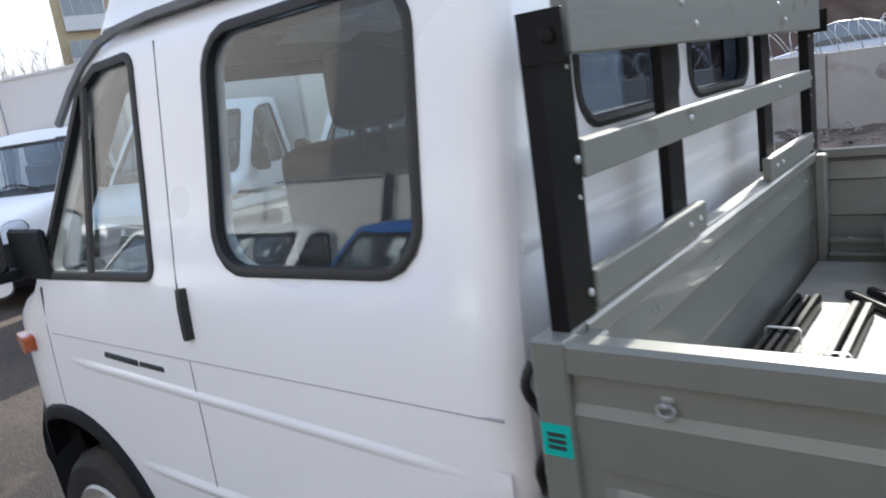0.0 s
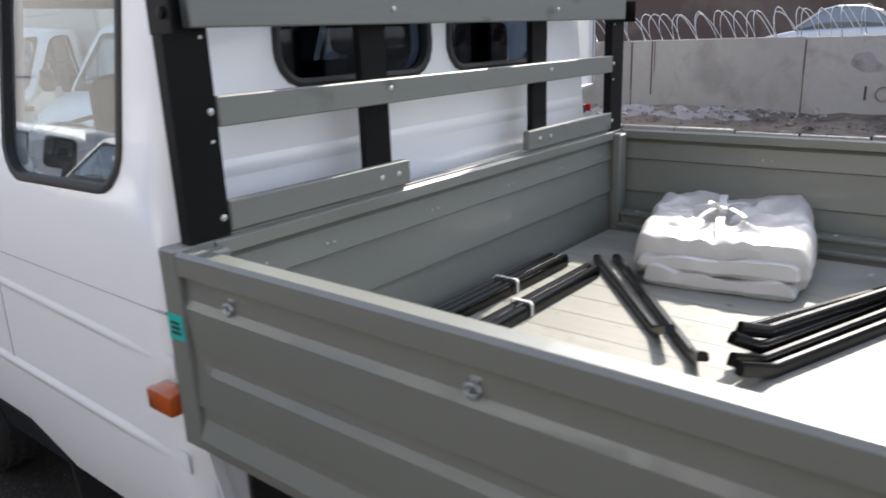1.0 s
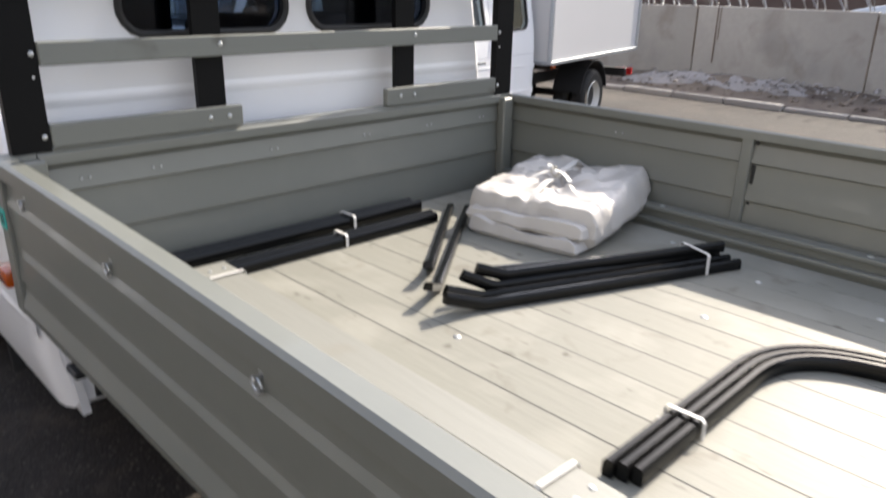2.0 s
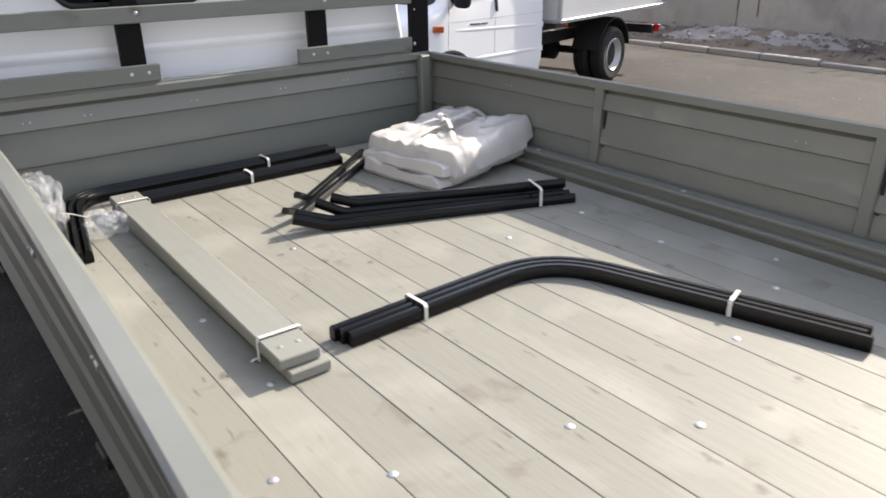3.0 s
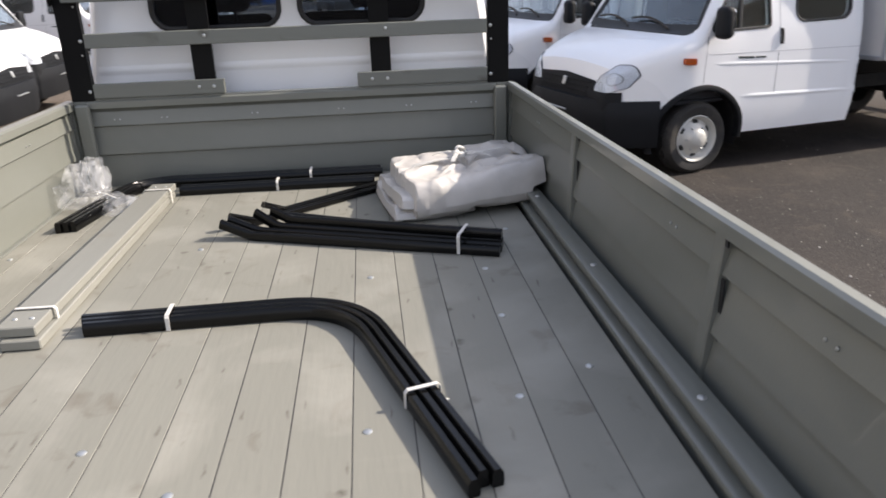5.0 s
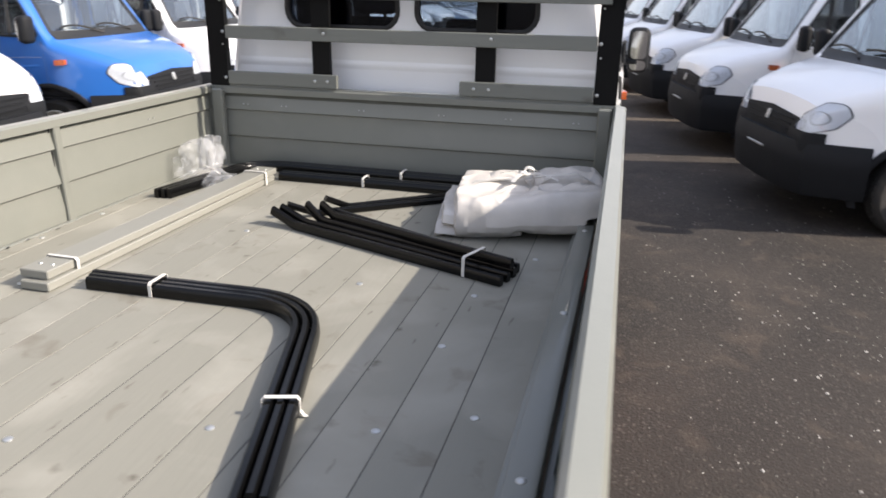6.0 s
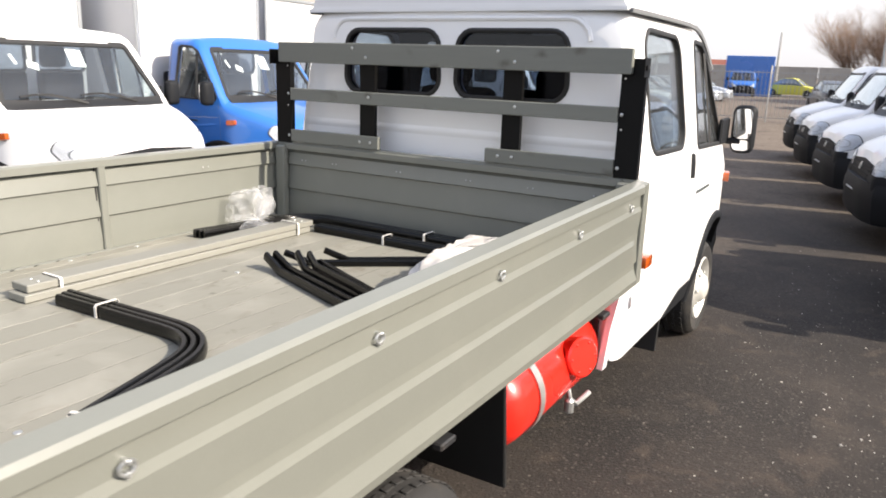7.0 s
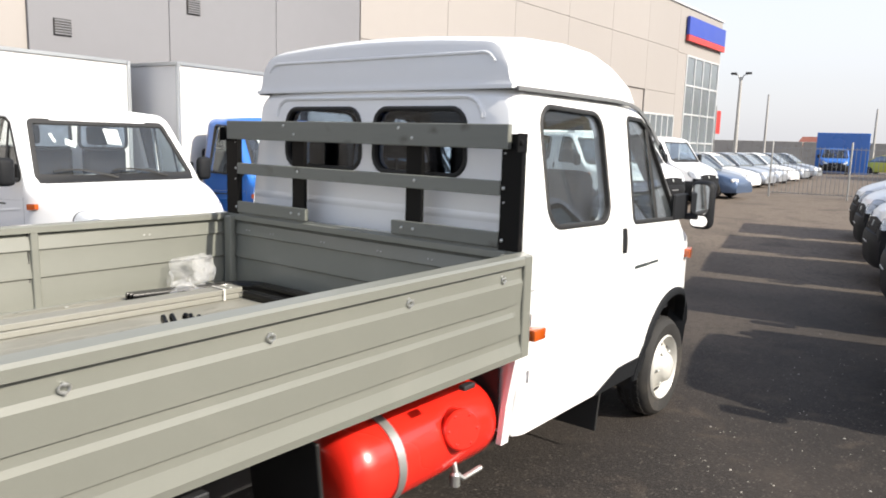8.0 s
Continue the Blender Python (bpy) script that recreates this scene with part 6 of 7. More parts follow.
def car(m, paint, label, group=""):
    root = thing("car", label, "car", m, group)
    ys = [-2.12, -2.05, -1.9, -1.5, -1.0, -0.4, 0.2, 0.8, 1.2, 1.6, 1.85, 2.0, 2.08]
    def body():
        return loft_bm([(y, (0.85 - (0.16 * ((abs(y) - 1.4) / 0.7) ** 2 if abs(y) > 1.4 else 0)), (0.80 - (0.18 * ((abs(y) - 1.3) / 0.8) ** 2 if abs(y) > 1.3 else 0)), 0.22, interp(CAR_TOP, y), 0.06) for y in ys])
    def house(grow, low, high):
        st = []
        for y in (-1.40, -1.2, -0.95, -0.55, 0.0, 0.30, 0.55, 0.92):
            zt = interp(CAR_ROOF, y) + grow
            st.append((y, 0.79, 0.79 - 0.20 * max(0, zt - 0.95) / 0.5, 0.90, max(zt, 0.96), 0.04))
        return loft_bm(st)
    part("body", shared(("carbody", paint.name), lambda: mesh_of("body", body(), paint, 40)), None, root)
    part("glasshouse", shared("carglass", lambda: mesh_of("glasshouse", house(0, 0, 0), BUILDGLASS, 40)), None, root, "dark car windows")
    roof = [(y, 0.02, 0.58, interp(CAR_ROOF, y) - 0.02, interp(CAR_ROOF, y) + 0.03, 0.02) for y in (-0.98, -0.55, 0.0, 0.34)]
    part("roof", shared(("carroof", paint.name), lambda: mesh_of("roof", loft_bm(roof), paint, 40)), None, root)
    for s in (-1, 1):
        for y0, y1 in ((-1.36, -0.95), (0.34, 0.93)):
            def pillar():
                bm = bmesh.new()
                pts = [(y0, interp(CAR_ROOF, y0)), (y1, interp(CAR_ROOF, y1))]
                add_sweep(bm, [(s * (0.79 - 0.20 * max(0, z - 0.95) / 0.5 - 0.01), y, max(z, 0.95)) for y, z in pts], [(-0.03, -0.02), (0.03, -0.02), (0.03, 0.025), (-0.03, 0.025)])
                return bm
            part("pillar", shared(("pil", s, y0, paint.name), lambda: mesh_of("pillar", pillar(), paint)), None, root)
        part("headlight", shared(("carlamp", s), lambda: mesh_of("headlight", boxed(-0.15, 0.15, -0.12, 0.06, -0.06, 0.06, bevel=0.04, segs=2), LAMP)), None, root, "", pose(s * 0.58, 1.95, 0.63, 0, 0, -s * 25))
        for y in (-1.28, 1.30):
            w = part("wheel", shared("carwheel", lambda: mesh_of("wheel", lathe([(0.19, -0.09), (0.27, -0.10), (0.305, -0.07), (0.31, 0.0), (0.305, 0.07), (0.27, 0.10), (0.19, 0.09)], None, 24), TYRE)), None, root, "", Matrix.Translation((s * 0.76, y, 0.31)) @ Matrix.Rotation(s * math.pi / 2, 4, "Y"))
            part("rim", shared("carrim", lambda: mesh_of("rim", lathe([(0.19, 0.085), (0.17, 0.09), (0.10, 0.08), (0.0005, 0.095)], None, 16, False), RIM)), None, w)
    return root


def van(m, label, group=""):
    """A white minibus: the light truck's front with a long windowed body."""
    root = thing("minibus", label, "minibus", m, group)
    add_cab(root, True, WHITE, Matrix.Translation((0, 0, -GROUND)), False)
    def rear():
        st = [(y, 0.98, 0.86, 0.48, 2.16 - (0.06 if y > -2.0 else 0), 0.10) for y in (-4.0, -3.9, -3.0, -2.2, -1.93)]
        return loft_bm(st)
    part("rear_body", shared("vanbody", lambda: mesh_of("rear_body", rear(), WHITE, 40)), None, root)
    for s in (-1, 1):
        for k in range(2):
            y = -2.2 - 0.85 * k
            part("rear_window", shared(("vanwin", s, k), lambda: mesh_of("rear_window", slab(rounded(V2((y - 0.7, 1.45), (y, 1.45), (y, 1.95), (y - 0.7, 1.95)), 0.06, 3), lambda a, b, t: Vector((s * (0.955 - (b - 1.45) * 0.12 + t), a, b)), -0.01, 0.006), BUILDGLASS)), None, root, "dark van window")
        add_wheel(root, s * 0.85, WHEEL_Y)
        add_wheel(root, s * 0.88, -2.9, True)
    return root


def far(x, y, z=0.0, turn=0.0, grow=1.0):
    """A pose in the distance of the yard, on its level."""
    k = 0.925
    return pose(2.6 + k * (x - 2.6), -2.6 + k * (y + 2.6), GROUND + k * z, 0, 0, turn) @ Matrix.Scale(grow, 4)


for i, (x, y) in enumerate(((-5.5, 14.6), (-5.65, 17.5), (-5.9, 21.2))):
    van(far(x, y, 0, -96), "white minibus parked nose out before the showroom", "minibuses before the showroom")
for i, (x, y, p) in enumerate(((-7.6, 25.6, SLATE), (-8.7, 29.0, SILVER), (-9.0, 32.0, WHITE), (-9.1, 35.0, SILVER), (-9.3, 38.0, SILVER), (-9.5, 41.5, WHITE), (-9.8, 45.5, SILVER), (-10.0, 50.0, SILVER))):
    car(far(x, y, 0, -95 + (i * 7) % 5), p, {SLATE: "dark blue", SILVER: "silver", WHITE: "white"}[p] + " car in a row before the showroom", "cars before the showroom")
car(far(-1.35, 44.0, 0, 15), GRAPHITE, "dark grey car parked beyond the row of trucks")
light_truck(far(-9.4, 63.5, 0, -165), "blue light truck standing far off in the yard", BLUE, 3.3, False)
box = single("cargo_container", boxed(-2.4, 1.2, -1.1, 1.1, 0.0, 3.1, bevel=0.02), BLUE, "blue cargo container behind the blue truck", "container", m=far(-8.9, 67.2, 0, 8))
car(far(-6.0, 68.0, 0, -100), YELLOW, "yellow car far off in the yard")

# ---- showroom building ----
FX = -12.5
hall = thing("showroom", "showroom building with grey and beige wall panels", "building", far(FX, 27.5, 0, 0, 0.925), kind="")


def wall_panel(y0, y1, z0, z1, mat, parent, depth=0.06):
    return part("panel", boxed(-0.02, depth, y0 + 0.006, y1 - 0.006, z0 + 0.006, z1 - 0.006, bevel=0.008), mat, parent)


core_wall = part("wall", boxed(-26.0, -0.02, -15.2, 43.0, -0.2, 9.2, bevel=0.0), BEIGE_WALL, hall, "", (0, -27.5, 0))
for y0, y1, mat in [(-15.0 + 3 * i, -12.0 + 3 * i, BEIGE_WALL) for i in range(6)] + [(3.7 + 2.94 * i, 6.64 + 2.94 * i, GREY_WALL) for i in range(3)]:
    for z0 in (0.0, 3.0, 6.0):
        wall_panel(y0, min(y1, 3.7) if mat is BEIGE_WALL else y1, z0, z0 + 3.0, mat, core_wall)
beige = [12.55 + 3.95 * i for i in range(6)]
for y0 in beige:
    for z0, z1 in ((0.0, 2.3), (2.3, 4.6), (4.6, 6.9), (6.9, 9.2)):
        if y0 + 3.95 > 32 and z0 == 2.3:
            continue
        wall_panel(y0, y0 + 3.95, z0, z1, BEIGE_WALL, core_wall)
wall_panel(32.30, 36.25, 3.50, 4.6, BEIGE_WALL, core_wall)
wall_panel(36.25, 37.55, 0.5, 6.8, BEIGE_WALL, core_wall)
for z0, z1 in ((6.80, 9.2), (0.0, 0.5)):
    wall_panel(36.25, 43.0, z0, z1, BEIGE_WALL, core_wall)
part("parapet", boxed(-26.1, 0.14, -15.2, 43.1, 9.2, 9.32, bevel=0.02), FRAME_METAL, hall, "", (0, -27.5, 0))
for y0, y1, z0, z1, nx, nz in ((32.3, 36.2, 2.3, 3.46, 5, 1), (37.6, 42.8, 0.5, 6.75, 4, 4)):
    win = part("window", boxed(0.0, 0.03, y0, y1, z0, z1, bevel=0.0), CHASSIS, hall, "", (0, -27.5, 0))
    for i in range(nx):
        for j in range(nz):
            a, b = y0 + (y1 - y0) * i / nx, y0 + (y1 - y0) * (i + 1) / nx
            c, d = z0 + (z1 - z0) * j / nz, z0 + (z1 - z0) * (j + 1) / nz
            part("pane", boxed(0.032, 0.045, a + 0.05, b - 0.05, c + 0.05, d - 0.05, bevel=0.0), BUILDGLASS, win)
    for i in range(nx + 1):
        a = y0 + (y1 - y0) * i / nx
        part("window_frame", boxed(0.031, 0.10, a - 0.05, a + 0.05, z0, z1, bevel=0.006), FRAME_METAL, win)
    for j in range(nz + 1):
        c = z0 + (z1 - z0) * j / nz
        part("window_frame", boxed(0.033, 0.095, y0, y1, c - 0.05, c + 0.05, bevel=0.006), FRAME_METAL, win)
sign = thing("wall_sign", "blue and red sign panel on the showroom wall", "sign", far(FX + 0.12, 39.6, 7.9, 0, 0.925))
part("sign_blue", boxed(0, 0.16, -2.5, 3.4, -0.10, 0.85, bevel=0.01), SIGN_BLUE, sign)
part("sign_red", boxed(0, 0.165, -2.5, 3.4, -0.42, -0.105, bevel=0.01), SIGN_RED, sign)
for y, z in ((4.33, 3.8), (7.24, 4.62)):
    v = thing("wall_vent", "grey louvred vent in the showroom wall", "vent", far(FX + 0.06, y, z, 0, 0.925))
    part("vent_frame", boxed(0, 0.03, -0.17, 0.17, -0.16, 0.16, bevel=0.006), CHASSIS, v)
    for k in range(6):
        part("vent_slat", boxed(0.02, 0.05, -0.155, 0.155, -0.14 + 0.05 * k, -0.115 + 0.05 * k, bevel=0.003), GREY_WALL, v)
flag = thing("banner", "red banner on a pole beside the showroom", "banner", far(-12.6, 43.6, 0, 0, 0.925))
part("banner_pole", lathe([(0.04, 0), (0.03, 4.4)], None, 10), FENCE, flag)
part("banner_cloth", boxed(0.03, 0.05, 0.04, 0.75, 2.7, 4.1, bevel=0.004), SIGN_RED, flag)

# ---- fence, poles and distance ----
fence = thing("mesh_fence", "grey steel bar fence with a closed gate across the yard", "fence", far(-5.25, 28.3, 0, 8, 0.925))
for i in range(6):
    x0 = i * 2.75
    part("fence_post", lathe([(0.035, 0), (0.035, 2.15), (0.02, 2.19)], None, 10), FENCE, fence, "", (x0, 0, 0))
    if i == 5:
        break
    for z in (0.18, 1.05, 1.92):
        part("fence_rail", boxed(0.03, 2.72, -0.015, 0.015, z - 0.015, z + 0.015, bevel=0.003), FENCE, fence, "", (x0, 0, 0))
    bar_me = shared("fbar", lambda: mesh_of("fence_bar", boxed(-0.009, 0.009, -0.022, -0.004, 0.12, 2.0, bevel=0.0), FENCE))
    for k in range(1, 18):
        part("fence_bar", bar_me, None, fence, "", (x0 + 2.75 * k / 18, 0, 0))
for x, y, h, two in ((-10.4, 40.6, 5.8, True), (-15.3, 65.0, 6.5, False), (-8.0, 72, 5.6, False), (6.5, 30.5, 7.5, False)):
    lp = thing("lamp_post", "grey concrete lamp post at the yard's edge", "lamp post", far(x, y, 0, 0, 0.925))
    part("post", lathe([(0.13, 0), (0.11, 2.5), (0.075, h)], None, 12), POLE, lp)
    if two:
        for s in (-1, 1):
            arm = bmesh.new()
            add_sweep(arm, [(0, 0, h - 0.3), (s * 0.15, 0, h + 0.1), (s * 0.35, 0, h + 0.15)], circle(0.03, 6), up=(0, 1, 0))
            part("lamp_arm", arm, FENCE, lp)
            part("lamp_head", boxed(s * 0.4 - 0.16, s * 0.4 + 0.16, -0.1, 0.1, h + 0.14, h + 0.26, bevel=0.04, segs=2), CHASSIS, lp)
back = thing("boundary_wall", "long low grey wall along the far edge of the yard", "wall", kind="structure")
for i in range(14):
    part("panel", boxed(-4.97, 4.97, -0.1, 0.1, 0, 2.55, bevel=0.03), CONCRETE, back, "", pose(-60 + 10 * i, 76 + 0.4 * i, GROUND, 0, 0, 2))
house = thing("house", "small brick-red house with a pitched roof beyond the wall", "house", far(-16.8, 92, 0, 0, 0.61))
part("wall", boxed(-2.2, 2.2, -3, 3, 0, 3.6, bevel=0.03), BRICK_RED, house)
roof = bmesh.new()
v = [roof.verts.new(p) for p in ((-2.5, -3.4, 3.6), (2.5, -3.4, 3.6), (2.5, 3.4, 3.6), (-2.5, 3.4, 3.6), (-2.2, 0, 5.2), (2.2, 0, 5.2))]
for q in ((0, 1, 5, 4), (2, 3, 4, 5), (1, 2, 5), (3, 0, 4), (3, 2, 1, 0)):
    roof.faces.new([v[i] for i in q])
part("roof", roof, BRICK_RED, house)


def twig_mass(seed, height, spread, limbs, depth=4):
    """Branches of a leafless tree: limbs that fork and thin out."""
    rng = random.Random(seed)
    verts, faces = [], []

    def rod(a, b, ra, rb):
        d = (b - a).normalized()
        s = d.cross(Vector((0.3, 0.9, 0.2))).normalized()
        u = s.cross(d)
        k = len(verts)
        for p, r in ((a, ra), (b, rb)):
            for i in range(3):
                t = 2 * math.pi * i / 3
                verts.append(p + s * r * math.cos(t) + u * r * math.sin(t))
        for i in range(3):
            j = (i + 1) % 3
            faces.append((k + i, k + j, k + 3 + j, k + 3 + i))

    def grow(p, d, length, r, level):
        steps = 3
        for i in range(steps):
            q = p + d * (length / steps)
            rod(p, q, r, r * 0.8)
            p, r = q, r * 0.8
            d = (d + Vector((rng.uniform(-1, 1), rng.uniform(-1, 1), rng.uniform(-0.2, 0.7))) * 0.20).normalized()
            if level > 0:
                for _ in range(2 if i else 1):
                    e = (d + Vector((rng.uniform(-1, 1), rng.uniform(-1, 1), rng.uniform(-0.25, 0.7))) * 0.75).normalized()
                    grow(p, e, length * rng.uniform(0.5, 0.75), r * 0.68, level - 1)

    for _ in range(limbs):
        a = rng.uniform(0, 2 * math.pi)
        grow(Vector((0, 0, 0.3)), Vector((math.cos(a) * spread, math.sin(a) * spread, 1)).normalized(), height * rng.uniform(0.4, 0.55), 0.0115 * height, depth)
    me = bpy.data.meshes.new("crown")
    me.from_pydata([tuple(p) for p in verts], [], faces)
    me.materials.append(BARK)
    return me


BUSH = [twig_mass(11, 8.6, 0.85, 20), twig_mass(23, 8.0, 0.95, 20)]
for i, (x, y, s) in enumerate(((-1.5, 90, 1.0), (2.5, 88, 1.2), (7.0, 91, 1.25), (11.5, 89, 1.2), (16.5, 91, 1.25), (22.0, 90, 1.1))):
    tr = thing("bare_tree", "leafless brown bushy tree beyond the far wall", "tree", far(x, y, 0, 70 * i, s * 0.925), "bare trees beyond the wall")
    part("trunk", lathe([(0.16, 0), (0.12, 0.4), (0.08, 0.9)], None, 8), BARK, tr)
    part("crown", BUSH[i % 2], None, tr)
TALL = twig_mass(5, 9.0, 0.22, 3, 3)
for i, (x, y) in enumerate(((20.5, 52), (22.5, 53), (24.2, 51))):
    tr = thing("bare_tree", "tall thin leafless tree beyond the yard", "tree", pose(x, y, 0, 0, 0, 110 * i), "tall bare trees")
    part("trunk", lathe([(0.14, 0), (0.10, 1.0), (0.06, 3.0)], None, 8), BARK, tr)
    part("crown", TALL, None, tr)

# ---- flats beyond the yard ----
flats = thing("apartment_building", "pale yellow block of flats with white balcony bands", "building", pose(26.0, 53.5, 0, 0, 0, -27))
part("wall", boxed(0, 26, 0, 12, 0, 24, bevel=0.05), YELLOW_WALL, flats)
for k in range(8):
    for j in range(6):
        b = part("balcony", boxed(0.6 + 4.2 * j, 3.5 + 4.2 * j, -0.5, 0.0, 1.2 + 2.9 * k, 2.25 + 2.9 * k, bevel=0.02), FRAME_METAL, flats)
        for i in range(4):
            part("pane", boxed(0.66 + 4.2 * j + 0.70 * i, 1.28 + 4.2 * j + 0.70 * i, -0.46, -0.40, 2.28 + 2.9 * k, 3.4 + 2.9 * k, bevel=0.0), BUILDGLASS, b)
        part("balcony_side", boxed(0.6 + 4.2 * j, 3.5 + 4.2 * j, -0.39, 0.0, 2.26 + 2.9 * k, 3.42 + 2.9 * k, bevel=0.0), FRAME_METAL, b)

# ---- the wall side of the yard ----
WX = 12.8
EAST = Matrix.Translation((-1.6, -1.8, 1.87)) @ Matrix.Scale(0.925, 4) @ Matrix.Translation((1.6, 1.8, -1.87))  # this side is set out from a point over the yard
wall = thing("wall_east", "weathered concrete panel wall with rust streaks", "wall", EAST, kind="structure")
joint = [2.0 + 3.3 * i for i in range(-7, 10)]
for i, y in enumerate(joint):
    part("panel", boxed(0, 0.16, 0.012, 3.288, -0.1, 1.5, bevel=0.012), CONCRETE, wall, "", (WX + 0.012 * ((i * 7) % 3), y, 0.006 * ((i * 5) % 3)))
for y, z, h, w in ((5.30, 0.55, 0.95, 0.008), (4.86, 0.45, 1.05, 0.011), (4.80, 0.9, 0.6, 0.006), (2.0, 0.85, 0.60, 0.006)):
    part("rust_streak", boxed(-0.004, 0.0, -w, w, 0, h, bevel=0.0), RUST, wall, "", (WX - 0.002, y, z))
patch = rounded(V2((0.62, 0.92), (1.05, 0.90), (1.28, 1.02), (1.20, 1.20), (0.98, 1.25), (0.85, 1.08)), 0.08, 4)
part("plaster_patch", slab(patch, lambda a, b, t: Vector((WX - 0.003 - t, a, b)), -0.01, 0.006), RUBBLE, wall, "rough grey repair patch")
mark = bmesh.new()
add_box(mark, -0.003, 0.003, -0.02, 0.02, 0, 0.24, 0.0, 1, pose(WX - 0.004, 0.98, 0.42))
n = 14
add_sweep(mark, [(WX - 0.004, 0.72 + 0.10 * math.cos(2 * math.pi * k / n), 0.53 + 0.12 * math.sin(2 * math.pi * k / n)) for k in range(n + 1)], [(-0.003, -0.02), (0.003, -0.02), (0.003, 0.02), (-0.003, 0.02)], up=(1, 0, 0))
add_box(mark, -0.003, 0.003, -0.02, 0.02, 0, 0.24, 0.0, 1, pose(WX - 0.004, 0.46, 0.42))
part("paint_mark", mark, RUST, wall, "rust-red painted strokes")


def coil_bm(r, pitch, y0, y1, seed):
    rng = random.Random(seed)
    bm = bmesh.new()
    turns = int((y1 - y0) / pitch)
    pts = []
    for k in range(turns * 12):
        a = 2 * math.pi * k / 12
        rr = r * (1 + 0.10 * math.sin(k * 0.37) + 0.05 * rng.uniform(-1, 1))
        pts.append((rr * math.cos(a) * 0.7, y0 + pitch * k / 12 + 0.10 * math.sin(a * 1.0), 0.24 + rr * math.sin(a)))
    return add_sweep(bm, pts, circle(0.0085, 4))


for seed, r, p in ((1, 0.26, 0.36), (2, 0.24, 0.47)):
    single("razor_wire", coil_bm(r, p, -16, 24, seed), WIRE, "coil of razor wire along the wall top", "razor wire", m=EAST @ pose(WX + 0.09, 0, 1.51), group="razor wire coils")

kerb = thing("kerb", "pale concrete kerb stones along the yard", "kerb", EAST, kind="structure")
kerb_me = mesh_of("kerb_stone", boxed(-0.07, 0.07, -0.485, 0.485, -0.05, 0.085, bevel=0.015), KERB)
for i in range(34):
    part("kerb_stone", kerb_me, None, kerb, "", pose(10.75 + random.uniform(-0.02, 0.02), -13 + i * 1.0, random.uniform(-0.03, 0.01), 0, random.uniform(-2, 2), random.uniform(-1.5, 1.5)))


def verge_bm():
    bm = bmesh.new()
    nx, ny = 16, 160
    g = []
    for i in range(nx + 1):
        row = []
        for j in range(ny + 1):
            x, y = 10.83 + 1.97 * i / nx, -14 + 36 * j / ny
            z = 0.07 + 0.10 * (i / nx) + 0.05 * noise.noise((x * 2, y * 1.5, 0)) + 0.03 * noise.noise((x * 7, y * 7, 4))
            z += 0.22 * math.exp(-((y - 3.9) / 1.3) ** 2 - ((x - 11.9) / 0.55) ** 2) * (1 + 0.3 * noise.noise((x * 5, y * 5, 8)))
            row.append(bm.verts.new((x, y, z)))
        g.append(row)
    for i in range(nx):
        for j in range(ny):
            bm.faces.new((g[i][j], g[i + 1][j], g[i + 1][j + 1], g[i][j + 1]))
    return bm


single("verge", verge_bm(), DIRT, "strip of bare dirt with litter below the wall", "verge", kind="structure", m=EAST, sharp=80)


def mound_bm():
    bm = bmesh.new()
    nx, ny = 18, 70
    g = []
    for i in range(nx + 1):
        row = []
        for j in range(ny + 1):
            x, y = 11.0 + 1.75 * i / nx, 1.2 + 6.0 * j / ny
            h = 0.27 * math.exp(-((y - 4.2) / 1.9) ** 4 - ((x - 11.9) / 0.58) ** 4)
            h *= 1 + 0.25 * noise.noise((x * 4, y * 3, 8)) + 0.15 * noise.noise((x * 11, y * 11, 2))
            row.append(bm.verts.new((x, y, 0.03 + h)))
        g.append(row)
    for i in range(nx):
        for j in range(ny):
            bm.faces.new((g[i][j], g[i + 1][j], g[i + 1][j + 1], g[i][j + 1]))
    return bm


single("rubble_mound", mound_bm(), RUBBLE, "flat pale mound of crushed rubble below the wall", "mound", m=EAST, sharp=80)


def stones_bm(count, place, lo, hi, seed):
    rng = random.Random(seed)
    verts, faces = [], []
    base = [(1, 0, -0.5), (-0.5, 0.87, -0.5), (-0.5, -0.87, -0.5), (0.5, 0.5, 0.5), (-0.6, 0.1, 0.55), (0.3, -0.6, 0.45)]
    tri = [(0, 1, 3), (1, 4, 3), (1, 2, 4), (2, 5, 4), (2, 0, 5), (0, 3, 5), (3, 4, 5)]
    for _ in range(count):
        x, y, z = place(rng)
        s, a = rng.uniform(lo, hi) * rng.uniform(0.5, 1), rng.uniform(0, 6.3)
        k = len(verts)
        for u, v, w in base:
            u, v = u * rng.uniform(0.7, 1.3), v * rng.uniform(0.7, 1.3)
            verts.append((x + s * (u * math.cos(a) - v * math.sin(a)), y + s * (u * math.sin(a) + v * math.cos(a)), z + s * 0.6 * (w + 0.4)))
        faces.extend([tuple(k + i for i in t) for t in tri])
    me = bpy.data.meshes.new("stones")
    me.from_pydata(verts, [], faces)
    return me


def scatter(name, me, mat, label, category, m):
    me.materials.append(mat)
    ob = new(name, me)
    ob.matrix_world = m
    tagged(ob, label, category, kind="stuff")


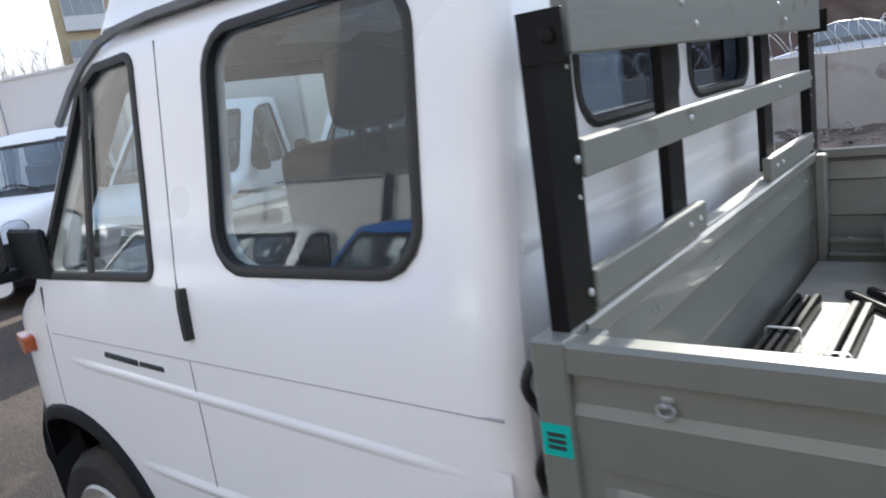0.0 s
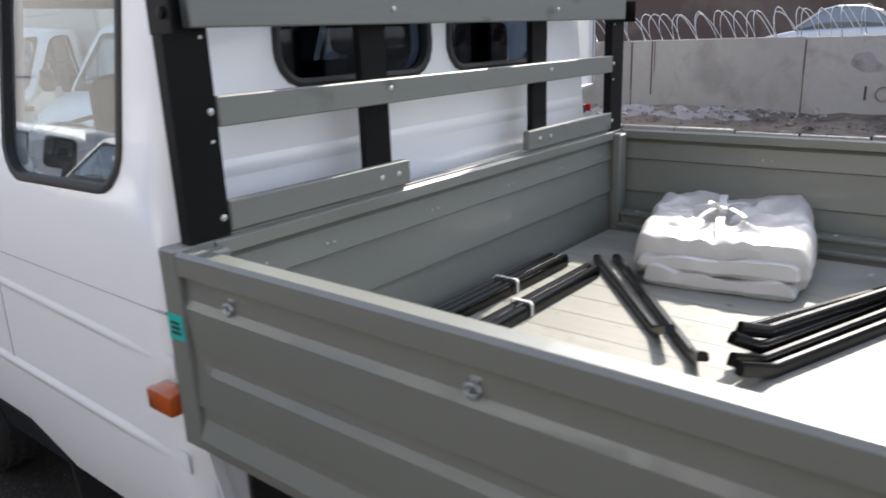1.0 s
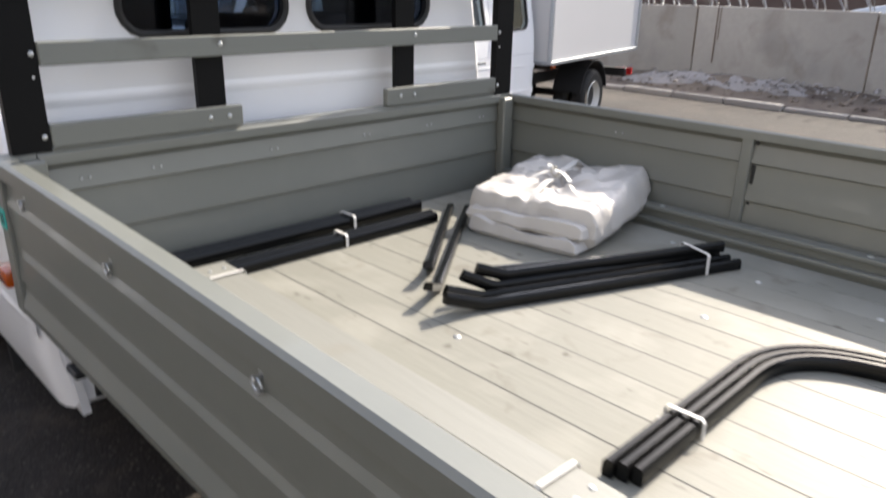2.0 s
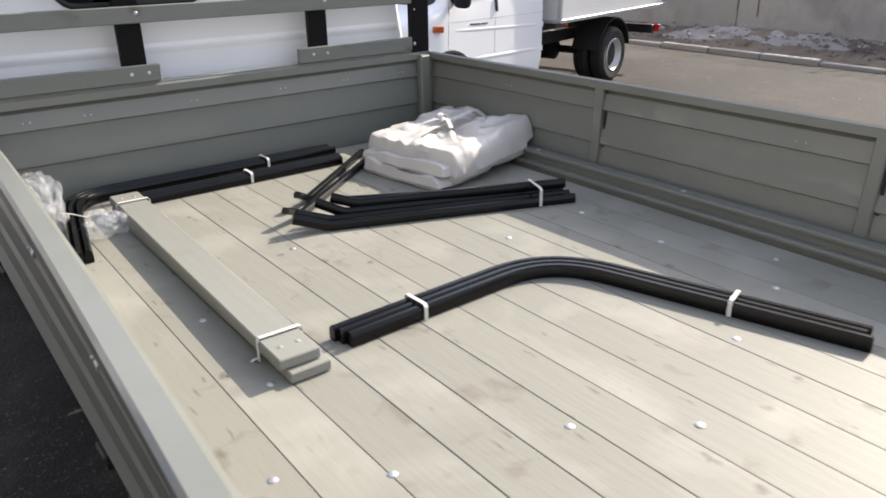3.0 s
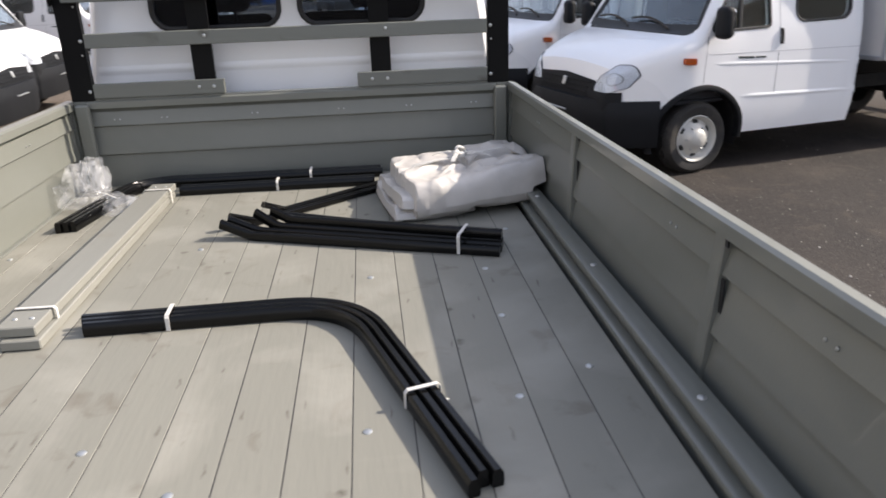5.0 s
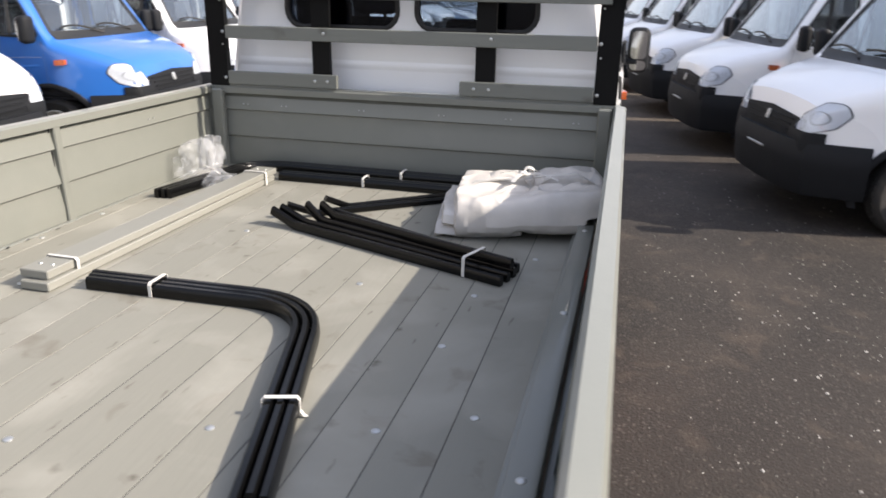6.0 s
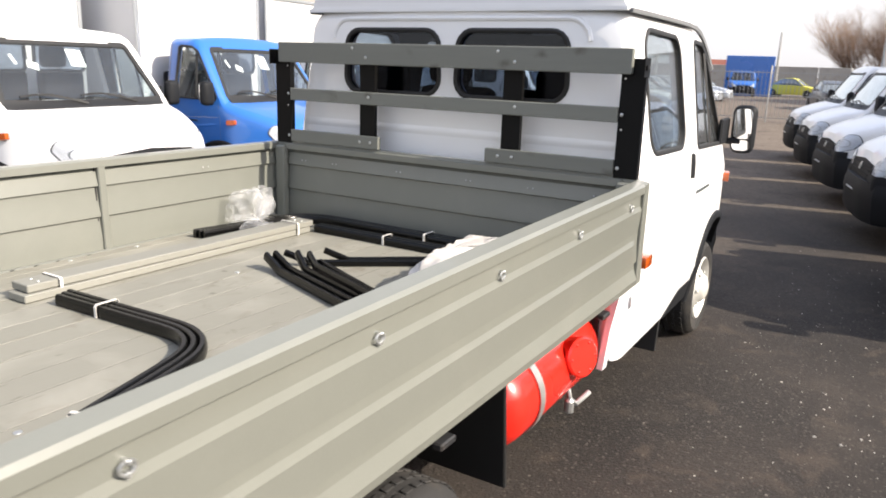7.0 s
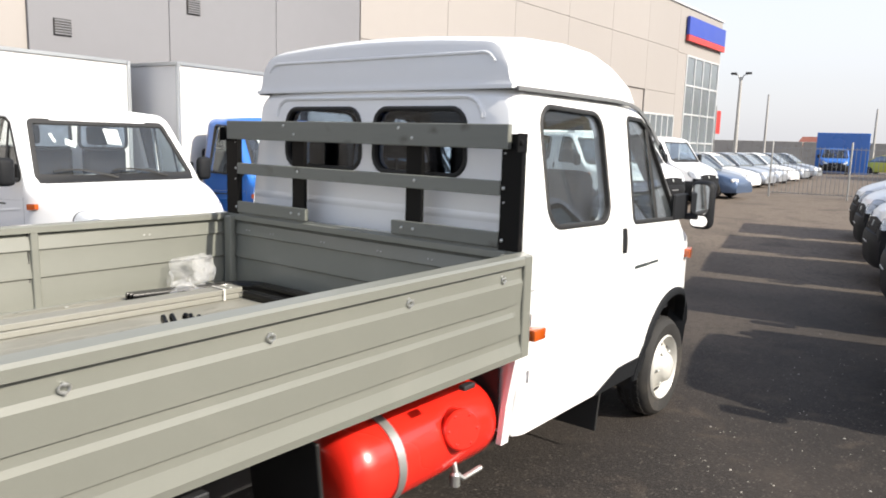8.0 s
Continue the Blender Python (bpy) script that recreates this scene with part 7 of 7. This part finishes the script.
scatter("rubble", stones_bm(260, lambda g: (11.85 + g.gauss(0, 0.40), 3.8 + g.gauss(0, 1.2), 0.24 + g.uniform(-0.06, 0.06)), 0.02, 0.09, 4), RUBBLE, "heap of broken concrete below the wall", "rubble", EAST)
scatter("litter", stones_bm(1500, lambda g: (g.uniform(10.9, 12.7), g.uniform(-10, 16), 0.10 + g.uniform(0, 0.06)), 0.015, 0.06, 6), DIRT, "loose stones and dry litter on the verge", "litter", EAST)
scatter("grit", stones_bm(3000, lambda g: (1.2 + abs(g.gauss(0, 3.0)) if g.random() < 0.85 else g.uniform(-4, -1.2), g.uniform(-3.5, 12) if g.random() < 0.7 else g.uniform(-3, 2), 0.001), 0.002, 0.009, 8), GRIT, "scattered pale grit and small stones on the asphalt", "grit", pose(0, 0, GROUND))

scatter("chips", stones_bm(170, lambda g: (2.35 + g.gauss(0, 0.35), 0.0 + g.gauss(0, 0.9), 0.001) if g.random() < 0.75 else (g.uniform(1.4, 4.2), g.uniform(-3, 4), 0.001), 0.004, 0.012, 11), PALE_CHIP, "pale torn chips and stones on the asphalt", "chips", pose(0, 0, GROUND))

single("road_bank", boxed(WX + 0.5, 34, -30, 40, -0.1, 0.62, bevel=0.05), DIRT, "raised dirt road beyond the wall", "road", kind="structure", m=EAST)
car(EAST @ pose(20.0, 2.9, 0.62, 0, 0, 4), SILVER, "silver car parked on the road beyond the wall")
brown = thing("long_building", "long building with a stained brown base and yellow upper wall", "building", EAST @ pose(30.0, 4.0, 0.6))
part("base_wall", boxed(0, 8, -30, 30, 0, 3.15, bevel=0.0), BROWN_WALL, brown, "stained brown base")
part("upper_wall", boxed(0.05, 8, -30, 30, 3.16, 7.5, bevel=0.0), YELLOW_WALL, brown, "yellow plaster upper wall")
for k in range(-3, 4):
    w = part("window", boxed(-0.02, 0.06, 4.4 + 7.5 * k, 8.0 + 7.5 * k, 3.32, 5.1, bevel=0.0), FRAME_METAL, brown)
    for j in range(3):
        part("pane", boxed(-0.03, -0.015, 4.5 + 7.5 * k + 1.17 * j, 5.56 + 7.5 * k + 1.17 * j, 3.42, 5.0, bevel=0.0), BUILDGLASS, w)
    part("sill", boxed(-0.12, 0.04, 4.3 + 7.5 * k, 8.1 + 7.5 * k, 3.22, 3.31, bevel=0.01), CONCRETE, w)
